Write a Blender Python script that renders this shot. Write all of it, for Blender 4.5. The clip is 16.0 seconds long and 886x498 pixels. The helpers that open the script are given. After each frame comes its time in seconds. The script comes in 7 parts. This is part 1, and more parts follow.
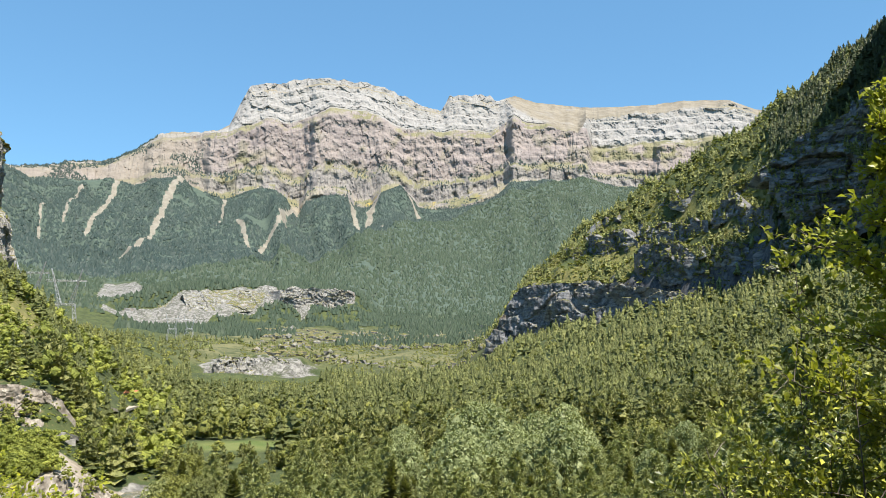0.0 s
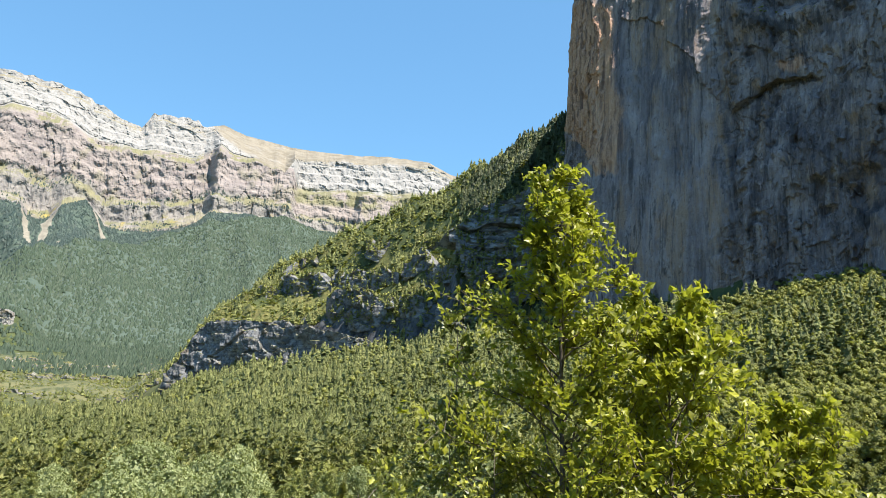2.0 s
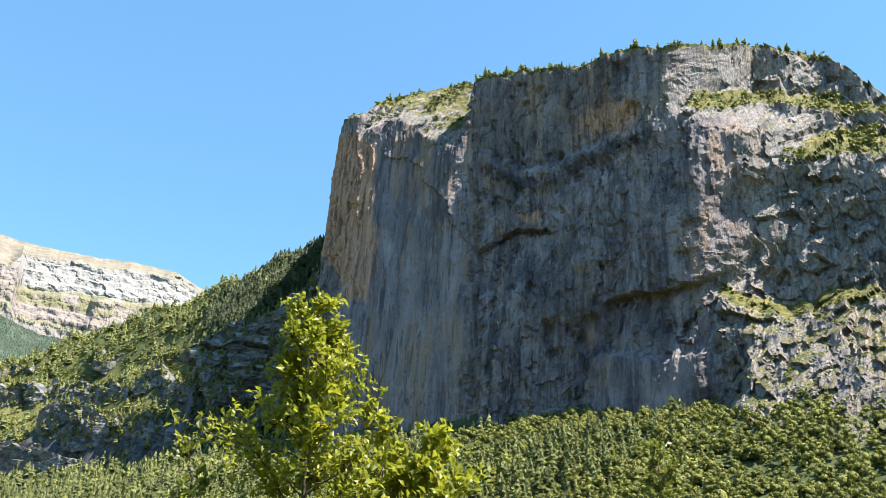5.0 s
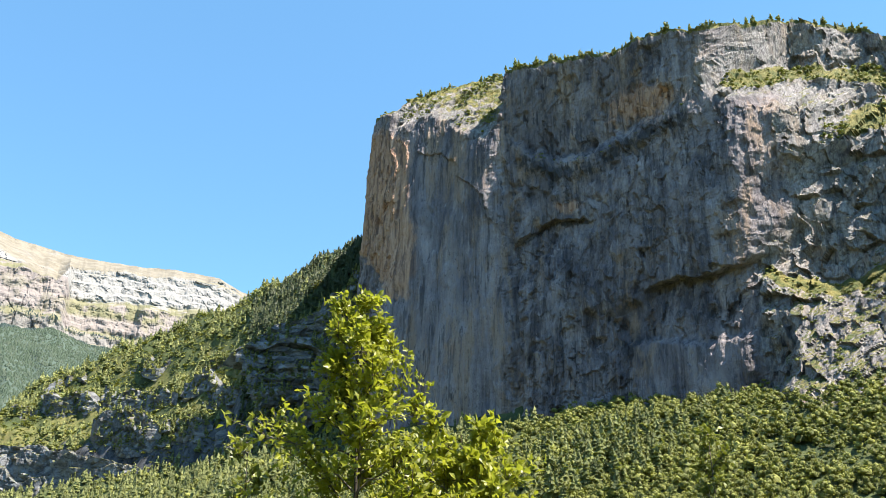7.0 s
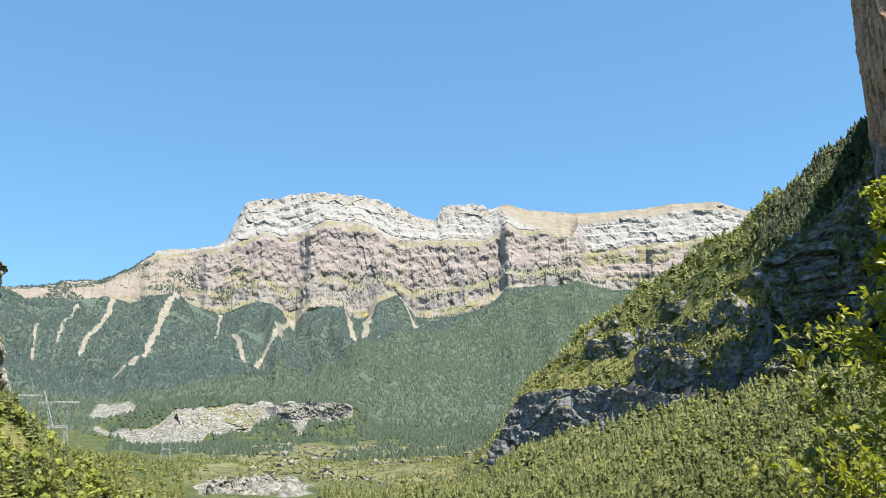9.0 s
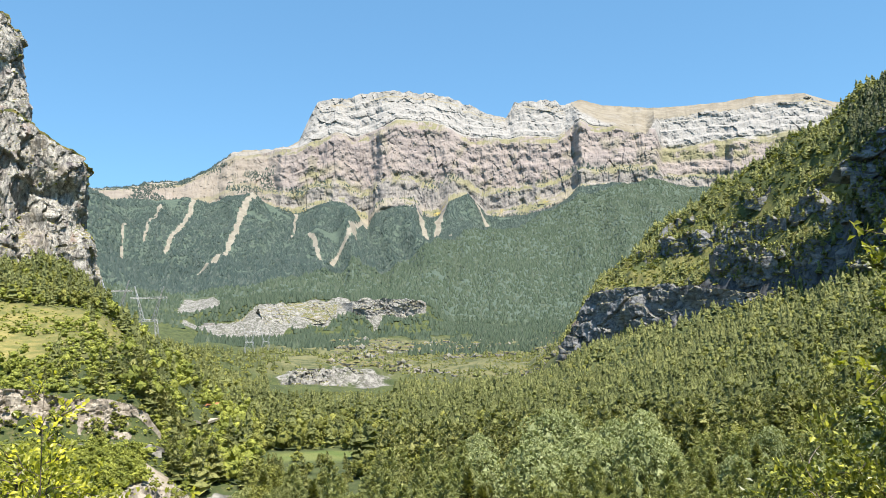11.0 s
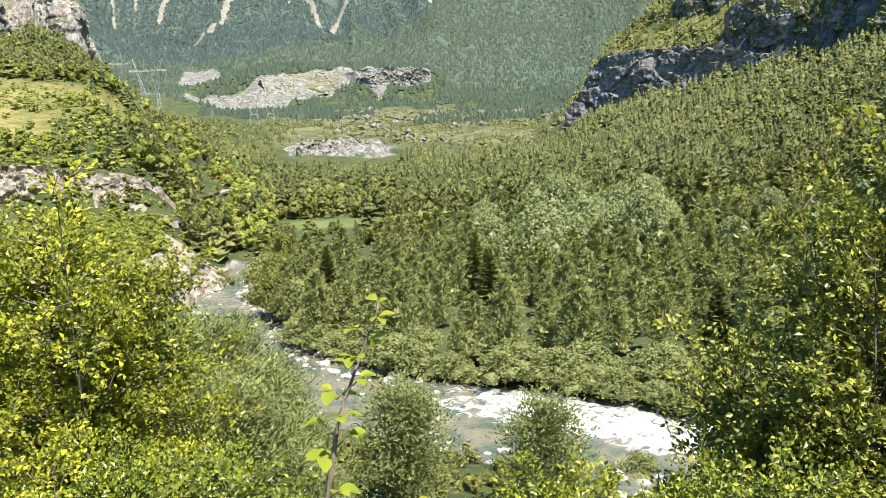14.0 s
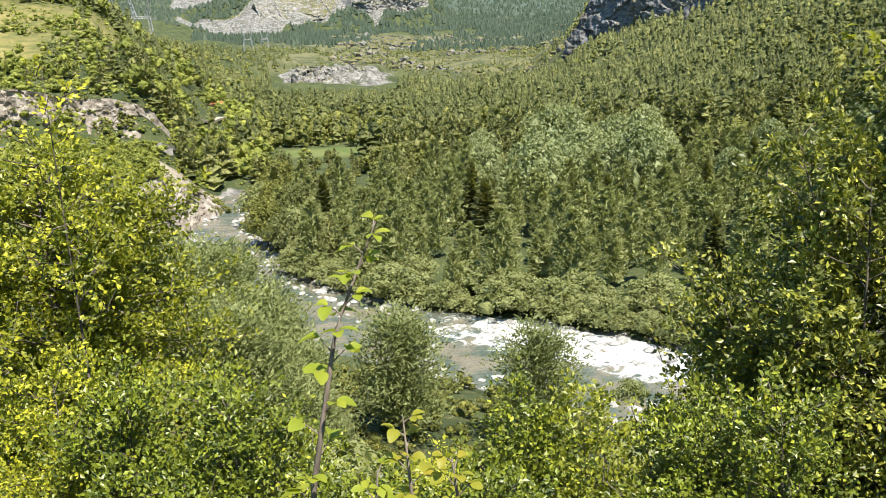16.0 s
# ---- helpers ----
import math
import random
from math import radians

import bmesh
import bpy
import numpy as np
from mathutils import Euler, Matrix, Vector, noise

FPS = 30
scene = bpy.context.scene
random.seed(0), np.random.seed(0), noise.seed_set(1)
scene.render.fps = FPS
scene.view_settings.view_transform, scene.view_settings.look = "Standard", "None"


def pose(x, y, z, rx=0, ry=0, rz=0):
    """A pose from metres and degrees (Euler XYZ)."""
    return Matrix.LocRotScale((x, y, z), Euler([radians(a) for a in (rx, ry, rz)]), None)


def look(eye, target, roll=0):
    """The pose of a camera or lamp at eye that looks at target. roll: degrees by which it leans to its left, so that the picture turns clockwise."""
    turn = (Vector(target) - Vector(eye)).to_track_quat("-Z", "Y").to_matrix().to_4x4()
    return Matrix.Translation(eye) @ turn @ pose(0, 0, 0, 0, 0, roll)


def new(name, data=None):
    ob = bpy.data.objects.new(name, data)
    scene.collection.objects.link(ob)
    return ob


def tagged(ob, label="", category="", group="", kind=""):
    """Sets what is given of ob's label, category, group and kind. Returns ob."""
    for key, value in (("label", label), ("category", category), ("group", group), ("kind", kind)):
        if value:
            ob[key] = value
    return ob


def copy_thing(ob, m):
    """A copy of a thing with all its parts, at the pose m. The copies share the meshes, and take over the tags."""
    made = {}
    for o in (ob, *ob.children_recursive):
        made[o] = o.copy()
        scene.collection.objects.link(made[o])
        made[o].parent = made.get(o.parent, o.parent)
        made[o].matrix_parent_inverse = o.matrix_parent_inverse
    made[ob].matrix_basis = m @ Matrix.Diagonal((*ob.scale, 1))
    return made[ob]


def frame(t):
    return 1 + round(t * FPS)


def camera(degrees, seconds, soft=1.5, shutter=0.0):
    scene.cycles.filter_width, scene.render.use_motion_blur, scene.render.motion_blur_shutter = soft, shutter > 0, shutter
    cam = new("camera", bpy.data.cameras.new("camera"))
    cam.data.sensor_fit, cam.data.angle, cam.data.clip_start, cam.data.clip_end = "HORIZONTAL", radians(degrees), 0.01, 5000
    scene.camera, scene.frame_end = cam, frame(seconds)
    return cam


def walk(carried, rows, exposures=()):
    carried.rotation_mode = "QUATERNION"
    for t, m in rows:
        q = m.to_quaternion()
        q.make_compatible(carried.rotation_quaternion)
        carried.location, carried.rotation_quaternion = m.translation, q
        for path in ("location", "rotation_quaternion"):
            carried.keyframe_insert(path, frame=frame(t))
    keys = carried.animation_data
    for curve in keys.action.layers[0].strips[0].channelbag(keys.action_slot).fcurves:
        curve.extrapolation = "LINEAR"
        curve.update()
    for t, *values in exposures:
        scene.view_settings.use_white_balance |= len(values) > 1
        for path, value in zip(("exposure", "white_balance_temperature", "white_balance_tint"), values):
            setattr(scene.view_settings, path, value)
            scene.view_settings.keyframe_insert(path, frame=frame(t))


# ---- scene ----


def aim(x, y, z, yaw, pitch, roll):
    """A camera's pose from its place, its heading to the right of +y, its upward tilt and its lean."""
    a, b = radians(yaw), radians(pitch)
    ahead = Vector((math.sin(a) * math.cos(b), math.cos(a) * math.cos(b), math.sin(b)))
    return look((x, y, z), Vector((x, y, z)) + ahead * 10, roll)


# seconds, place, heading, tilt, lean
ROWS = [
    (0.0, 0.000, 0.416, 28.058, 0.00, 8.00, 0.00),
    (0.5, 0.002, 0.416, 28.059, 0.28, 8.11, 0.69),
    (1.0, 0.057, 0.411, 28.068, 6.05, 8.70, 1.68),
    (1.5, 0.196, 0.375, 28.089, 14.00, 9.99, 2.19),
    (2.0, 0.151, 0.383, 28.082, 21.52, 11.36, 2.60),
    (2.5, 0.180, 0.370, 28.085, 27.43, 11.60, 1.85),
    (3.0, 0.250, 0.325, 28.097, 33.89, 13.65, 2.40),
    (3.5, 0.211, 0.342, 28.129, 37.01, 18.32, 2.84),
    (4.0, 0.173, 0.366, 28.145, 38.28, 20.25, 3.54),
    (6.5, 0.022, 0.503, 28.138, 40.48, 20.96, 1.35),
    (7.0, 0.074, 0.445, 28.125, 36.42, 20.46, 1.05),
    (7.5, 0.035, 0.426, 28.115, 23.34, 19.84, 1.56),
    (8.0, -0.011, 0.423, 28.086, 10.43, 17.99, 0.32),
    (8.5, -0.161, 0.431, 28.057, 3.51, 15.99, -0.65),
    (9.0, -0.157, 0.418, 28.067, 0.40, 15.70, -1.81),
    (9.5, -0.147, 0.412, 28.061, -2.24, 13.81, -1.44),
    (9.7, -0.139, 0.411, 28.061, -2.65, 13.46, -1.22),
    (11.8, -0.043, 0.415, 28.047, -5.93, 6.41, -1.59),
    (12.0, -0.043, 0.415, 28.046, -5.89, 6.31, -1.80),
    (12.5, -0.042, 0.417, 28.034, -5.71, 4.69, -1.69),
    (13.0, -0.041, 0.418, 28.004, -5.54, 0.51, -1.78),
    (13.5, -0.040, 0.417, 27.978, -5.53, -2.96, -1.97),
    (14.0, -0.042, 0.414, 27.944, -5.83, -7.67, -2.11),
    (14.5, -0.042, 0.411, 27.927, -5.87, -10.01, -2.24),
    (15.0, -0.042, 0.408, 27.909, -5.84, -12.58, -1.99),
    (15.5, -0.041, 0.408, 27.907, -5.76, -12.73, -1.67),
    (16.0, -0.041, 0.408, 27.908, -5.73, -12.65, -1.68),
]

cam = camera(57.58, 16.0, soft=0.8)
walk(cam, [(r[0], aim(*r[1:])) for r in ROWS], [(t, e, 6850, 9) for t, e in ((0.0, 0.93), (1.0, 0.92), (1.5, 1.0), (2.0, 1.16), (2.5, 1.27), (4.0, 1.4), (7.0, 1.4), (8.0, 1.25), (8.5, 1.08), (9.0, 1.08), (9.7, 1.05), (11.8, 1.05), (12.5, 1.07), (13.2, 1.12), (14.0, 1.18), (14.7, 1.13), (16.0, 1.02))])

# ---- light ----
SUN_AZ, SUN_EL = 146.0, 60.0
world = bpy.data.worlds.new("sky")
scene.world = world
world.use_nodes = True
wn = world.node_tree
sky = wn.nodes.new("ShaderNodeTexSky")
sky.sky_type, sky.sun_disc = "NISHITA", False
sky.sun_elevation, sky.sun_rotation = radians(SUN_EL), radians(SUN_AZ)
sky.altitude, sky.air_density, sky.dust_density, sky.ozone_density = 1500, 1.0, 0.0, 1.5
wn.nodes["Background"].inputs["Strength"].default_value = 0.122
azure = wn.nodes.new("ShaderNodeMix")
azure.data_type, azure.blend_type = "RGBA", "MULTIPLY"
azure.inputs[0].default_value = 1.0
azure.inputs[7].default_value = (0.78, 1.06, 1.075, 1.0)
wn.links.new(sky.outputs["Color"], azure.inputs[6])
even = wn.nodes.new("ShaderNodeMix")
even.data_type = "RGBA"
even.inputs[0].default_value = 0.45
even.inputs[7].default_value = (0.62, 1.72, 3.45, 1.0)
wn.links.new(azure.outputs[2], even.inputs[6])
wn.links.new(even.outputs[2], wn.nodes["Background"].inputs["Color"])

sun = new("sun", bpy.data.lights.new("sun", "SUN"))
sun.data.energy, sun.data.angle, sun.data.color = 5.0, radians(0.53), (1.0, 0.95, 0.87)
a, b = radians(SUN_AZ), radians(SUN_EL)
sun.matrix_world = look((math.sin(a) * math.cos(b) * 900, math.cos(a) * math.cos(b) * 900, math.sin(b) * 900 + 100), (0, 0, 100))

# ---- numbers: noise and meshes ----


def hash3(i, j, k, seed):
    h = (i * 374761393 + j * 668265263 + k * 2147483647 + seed * 974634541) & 0xFFFFFFFF
    h = ((h ^ (h >> 13)) * 1274126177) & 0xFFFFFFFF
    h = ((h ^ (h >> 16)) * 2246822519) & 0xFFFFFFFF
    return ((h ^ (h >> 15)) & 0xFFFF) / 32767.5 - 1.0


def vnoise(x, y, z=0.0, seed=0):
    """Smooth value noise, -1 to 1."""
    x, y, z = np.broadcast_arrays(np.asarray(x, float), np.asarray(y, float), np.asarray(z, float))
    i, j, k = np.floor(x).astype(np.int64), np.floor(y).astype(np.int64), np.floor(z).astype(np.int64)
    u, v, w = x - i, y - j, z - k
    u, v, w = (q * q * (3 - 2 * q) for q in (u, v, w))
    out = 0
    for a in (0, 1):
        for b in (0, 1):
            for c in (0, 1):
                out = out + hash3(i + a, j + b, k + c, seed) * (u if a else 1 - u) * (v if b else 1 - v) * (w if c else 1 - w)
    return out


def fbm(x, y, z=0.0, octaves=4, seed=0, rough=0.5):
    total, amp, f = 0, 1.0, 1.0
    for o in range(octaves):
        total = total + amp * vnoise(np.asarray(x) * f, np.asarray(y) * f, np.asarray(z) * f, seed + o)
        amp, f = amp * rough, f * 2.03
    return total


def ridged(x, y, z=0.0, octaves=4, seed=0, rough=0.5):
    total, amp, f = 0, 1.0, 1.0
    for o in range(octaves):
        total = total + amp * (1 - 2 * np.abs(vnoise(np.asarray(x) * f, np.asarray(y) * f, np.asarray(z) * f, seed + o)))
        amp, f = amp * rough, f * 2.03
    return total


def ramp(x, a, b):
    q = np.clip((np.asarray(x, float) - a) / (b - a), 0, 1)
    return q * q * (3 - 2 * q)


def band(x, a, b, soft):
    return ramp(x, a - soft, a + soft) * (1 - ramp(x, b - soft, b + soft))


def mesh_of(name, verts, faces, materials, smooth=False, face_mat=None, attrs=None):
    """A mesh from arrays: vertices n x 3, faces m x 3 or m x 4."""
    me = bpy.data.meshes.new(name)
    verts, faces = np.asarray(verts, np.float32), np.asarray(faces, np.int32)
    m, k = faces.shape
    me.vertices.add(len(verts))
    me.vertices.foreach_set("co", verts.ravel())
    me.loops.add(m * k)
    me.loops.foreach_set("vertex_index", faces.ravel())
    me.polygons.add(m)
    me.polygons.foreach_set("loop_start", np.arange(0, m * k, k, dtype=np.int32))
    me.polygons.foreach_set("loop_total", np.full(m, k, np.int32))
    for q in materials if isinstance(materials, (list, tuple)) else [materials]:
        me.materials.append(q)
    if face_mat is not None:
        me.polygons.foreach_set("material_index", np.asarray(face_mat, np.int32))
    me.polygons.foreach_set("use_smooth", np.full(m, smooth, bool))
    for key, value in (attrs or {}).items():
        at = me.attributes.new(key, "FLOAT", "POINT")
        at.data.foreach_set("value", np.asarray(value, np.float32).ravel())
    me.update(calc_edges=True)
    me.validate()
    return me


def grid_faces(rows, cols, wrap=False):
    i, j = np.meshgrid(np.arange(rows - 1), np.arange(cols if wrap else cols - 1), indexing="ij")
    n = (j + 1) % cols
    return np.stack([i * cols + j, i * cols + n, (i + 1) * cols + n, (i + 1) * cols + j], -1).reshape(-1, 4)


# ---- materials ----
class Nodes:
    """A node material in short: make nodes, join sockets."""

    def __init__(self, name):
        self.mat = bpy.data.materials.new(name)
        self.mat.use_nodes = True
        self.tree = self.mat.node_tree
        self.bsdf = self.tree.nodes["Principled BSDF"]
        self.out = self.tree.nodes["Material Output"]

    def put(self, sock, value):
        if isinstance(value, bpy.types.NodeSocket):
            self.tree.links.new(value, sock)
        elif value is not None:
            sock.default_value = (*value, 1.0) if isinstance(value, tuple) and len(value) == 3 and sock.type == "RGBA" else value

    def node(self, kind, out=0, **sockets):
        n = self.tree.nodes.new("ShaderNode" + kind)
        for key, value in sockets.items():
            self.put(n.inputs[key], value)
        return n.outputs[out]

    def coords(self, scale=(1, 1, 1), source="Object"):
        c = self.tree.nodes.new("ShaderNodeTexCoord")
        return self.node("Mapping", Vector=c.outputs[source], Scale=scale)

    def noise(self, vector, scale, detail=4.0, rough=0.55, distortion=0.0):
        return self.node("TexNoise", Vector=vector, Scale=scale, Detail=detail, Roughness=rough, Distortion=distortion)

    def attr(self, name):
        n = self.tree.nodes.new("ShaderNodeAttribute")
        n.attribute_name = name
        return n.outputs["Fac"]

    def step(self, value, a, b, lo=0.0, hi=1.0):
        n = self.tree.nodes.new("ShaderNodeMapRange")
        n.interpolation_type = "SMOOTHSTEP"
        for key, q in (("Value", value), ("From Min", a), ("From Max", b), ("To Min", lo), ("To Max", hi)):
            self.put(n.inputs[key], q)
        return n.outputs[0]

    def math(self, op, p, q=0.5):
        n = self.tree.nodes.new("ShaderNodeMath")
        n.operation = op
        self.put(n.inputs[0], p)
        self.put(n.inputs[1], q)
        return n.outputs[0]

    def mix(self, fac, p, q, blend="MIX"):
        n = self.tree.nodes.new("ShaderNodeMix")
        n.data_type, n.blend_type = "RGBA", blend
        self.put(n.inputs[0], fac)
        self.put(n.inputs[6], p)
        self.put(n.inputs[7], q)
        return n.outputs[2]

    def up(self):
        g = self.tree.nodes.new("ShaderNodeNewGeometry")
        s = self.tree.nodes.new("ShaderNodeSeparateXYZ")
        self.tree.links.new(g.outputs["Normal"], s.inputs[0])
        return s.outputs["Z"]

    def island(self):
        return self.tree.nodes.new("ShaderNodeNewGeometry").outputs["Random Per Island"]

    def object_random(self):
        return self.tree.nodes.new("ShaderNodeObjectInfo").outputs["Random"]

    def finish(self, colour, rough=0.9, height=None, strength=0.5, distance=1.0, metal=0.0, spec=0.3):
        self.put(self.bsdf.inputs["Base Color"], colour)
        self.put(self.bsdf.inputs["Roughness"], rough)
        self.put(self.bsdf.inputs["Metallic"], metal)
        self.put(self.bsdf.inputs["Specular IOR Level"], spec)
        if height is not None:
            self.put(self.bsdf.inputs["Normal"], self.node("Bump", Height=height, Strength=strength, Distance=distance))
        return self.mat


def ground_material():
    n = Nodes("ground_cover")
    c = n.coords()
    fine, mid = n.noise(c, 0.9, 6), n.noise(c, 0.09, 5)
    green = n.mix(n.step(mid, 0.35, 0.65), (0.034, 0.05, 0.018), (0.07, 0.088, 0.03))
    green = n.mix(n.step(fine, 0.5, 0.75), green, (0.12, 0.11, 0.05))
    meadow = n.mix(n.step(mid, 0.3, 0.7), (0.08, 0.12, 0.03), (0.15, 0.165, 0.055))
    heath = n.mix(n.step(n.noise(c, 0.05, 6, 0.7), 0.4, 0.6), (0.06, 0.072, 0.032), (0.15, 0.145, 0.07))
    col = n.mix(n.attr("heath"), n.mix(n.attr("meadow"), green, meadow), heath)
    dry = n.mix(n.step(n.noise(c, 0.25, 6, 0.7), 0.38, 0.62), (0.27, 0.225, 0.08), (0.14, 0.145, 0.042))
    col = n.mix(n.attr("dry"), col, dry)
    rock = n.mix(n.step(n.noise(c, 0.25, 8, 0.65), 0.35, 0.65), (0.095, 0.092, 0.086), (0.28, 0.272, 0.255))
    rock = n.mix(n.step(n.math("ABSOLUTE", n.math("SUBTRACT", n.noise(c, 0.035, 7, 0.7, 0.8), 0.5)), 0.035, 0.0, 0.0, 0.85), rock, (0.05, 0.055, 0.035))
    rock = n.mix(n.step(fine, 0.55, 0.8), rock, (0.2, 0.18, 0.12))
    # darker grey for the spur's rock, with its shade put into the colour
    shade = n.mix(n.step(n.noise(n.coords((1, 1, 0.4)), 0.2, 8, 0.7), 0.35, 0.65), (0.03, 0.032, 0.037), (0.13, 0.132, 0.14))
    rock = n.mix(n.attr("grey"), rock, shade)
    broken = n.step(n.math("ADD", n.attr("rock"), n.math("MULTIPLY", n.math("SUBTRACT", n.noise(c, 0.06, 6, 0.7), 0.5), 1.3)), 0.42, 0.58)
    col = n.mix(broken, col, rock)
    clay = n.mix(n.step(n.noise(c, 0.5, 6), 0.3, 0.7), (0.24, 0.2, 0.155), (0.38, 0.34, 0.28))
    col = n.mix(n.step(n.math("ADD", n.attr("clay"), n.math("MULTIPLY", n.math("SUBTRACT", mid, 0.5), 1.0)), 0.4, 0.6), col, clay)
    # far wooded ground takes the haze-blue tone of the trees on it
    col = n.mix(n.attr("wood"), col, n.mix(n.step(mid, 0.35, 0.65), (0.058, 0.083, 0.066), (0.078, 0.105, 0.08)))
    scree = n.mix(n.step(n.noise(c, 0.03, 6, 0.7), 0.35, 0.65), (0.18, 0.162, 0.128), (0.25, 0.228, 0.188))
    col = n.mix(n.step(n.math("ADD", n.attr("scree"), n.math("MULTIPLY", n.math("SUBTRACT", n.noise(c, 0.02, 6, 0.7), 0.5), 1.6)), 0.4, 0.62), col, scree)
    return n.finish(col, 0.95, n.noise(c, 1.5, 8, 0.7), 0.6, 0.5)


def cliff_material():
    """Grey limestone: dark and pale water streaks, ochre stains, black seepage with sill shade painted in, grass on
    ledges.
    """
    n = Nodes("grey_limestone")
    c = n.coords()
    streak = n.noise(n.coords((1, 1, 0.12)), 0.07, 8, 0.66, 0.5)
    thin = n.noise(n.coords((1, 1, 0.06)), 0.3, 8, 0.7, 0.4)
    fleck = n.noise(n.coords((1, 1, 0.5)), 0.5, 8, 0.75)
    mottle = n.noise(n.coords((1, 1, 0.6)), 0.06, 8, 0.72, 0.8)
    broad = n.noise(n.coords((1, 1, 0.5)), 0.016, 5, 0.6)
    plain = n.attr("plain")
    col = n.mix(n.step(mottle, 0.36, 0.64), (0.098, 0.096, 0.108), (0.24, 0.232, 0.24))
    col = n.mix(n.math("MULTIPLY", plain, 0.7), col, n.mix(n.step(streak, 0.36, 0.64), (0.14, 0.138, 0.158), (0.29, 0.285, 0.3)))
    col = n.mix(n.step(streak, 0.5, 0.62, 0.0, 0.6), col, (0.3, 0.29, 0.29))
    col = n.mix(n.step(streak, 0.47, 0.36, 0.0, 0.7), col, (0.05, 0.05, 0.06))
    col = n.mix(n.step(broad, 0.45, 0.62, 0.0, 0.5), col, (0.068, 0.068, 0.083))
    tanned = n.noise(n.coords((1, 1, 0.22)), 0.05, 8, 0.7, 0.4)
    col = n.mix(n.step(tanned, 0.51, 0.62, 0.0, 0.65), col, (0.29, 0.22, 0.15))
    col = n.mix(n.math("MULTIPLY", n.step(thin, 0.53, 0.64, 0.0, 0.6), n.step(n.noise(c, 0.03, 5), 0.42, 0.58)), col, (0.34, 0.335, 0.33))
    col = n.mix(n.math("MULTIPLY", n.step(thin, 0.46, 0.36, 0.0, 0.75), n.step(n.noise(c, 0.024, 5), 0.4, 0.58, 0.1, 1.0)), col, (0.04, 0.042, 0.05))
    col = n.mix(n.step(fleck, 0.56, 0.68, 0.0, 0.4), col, (0.33, 0.328, 0.325))
    col = n.mix(n.step(fleck, 0.43, 0.33, 0.0, 0.65), col, (0.03, 0.032, 0.038))
    ochre = n.mix(n.step(thin, 0.38, 0.62), (0.28, 0.165, 0.1), (0.52, 0.345, 0.225))
    rust = n.math("ADD", n.attr("ochre"), n.math("MULTIPLY", n.math("SUBTRACT", n.noise(n.coords((1, 1, 0.25)), 0.06, 8, 0.72), 0.5), 1.7))
    col = n.mix(n.step(rust, 0.3, 0.75, 0.0, 0.8), col, ochre)
    shade_seep = n.math("ADD", n.attr("shade_stain"), n.math("MULTIPLY", n.math("SUBTRACT", n.noise(n.coords((1, 1, 0.45)), 0.08, 8, 0.75, 0.6), 0.5), 2.2))
    col = n.mix(n.step(shade_seep, 0.32, 0.6, 0.0, 0.8), col, (0.03, 0.033, 0.038))
    col = n.mix(1.0, col, (1.21, 1.07, 1.04), "MULTIPLY")
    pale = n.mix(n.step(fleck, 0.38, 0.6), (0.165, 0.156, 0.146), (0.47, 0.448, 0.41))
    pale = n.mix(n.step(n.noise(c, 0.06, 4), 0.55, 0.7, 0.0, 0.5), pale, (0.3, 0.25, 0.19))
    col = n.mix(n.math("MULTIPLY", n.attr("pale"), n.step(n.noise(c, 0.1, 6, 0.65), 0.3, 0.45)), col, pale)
    grass = n.mix(n.step(n.noise(c, 0.3, 4), 0.4, 0.6), (0.08, 0.1, 0.03), (0.2, 0.175, 0.065))
    ledge = n.step(n.math("ADD", n.up(), n.math("MULTIPLY", n.math("SUBTRACT", n.noise(c, 0.15, 5), 0.5), 0.6)), 0.64, 0.76)
    col = n.mix(n.math("MULTIPLY", ledge, n.step(n.attr("pale"), 0.05, 0.3)), col, grass)
    col = n.mix(n.step(thin, 0.49, 0.4, 0.0, 0.45), col, (0.06, 0.058, 0.066))
    sward = n.math("ADD", n.attr("turf"), n.math("MULTIPLY", n.math("SUBTRACT", n.noise(c, 0.14, 6, 0.7), 0.5), 1.5))
    col = n.mix(n.step(sward, 0.45, 0.6), col, n.mix(n.step(n.noise(c, 0.2, 5), 0.35, 0.65), (0.085, 0.1, 0.03), (0.22, 0.185, 0.06)))
    h = n.math("ADD", n.math("MULTIPLY", streak, 1.6), n.math("ADD", n.math("MULTIPLY", thin, 1.0), n.math("ADD", fleck, n.math("MULTIPLY", mottle, 2.0))))
    return n.finish(col, 0.92, h, 0.9, 1.2)


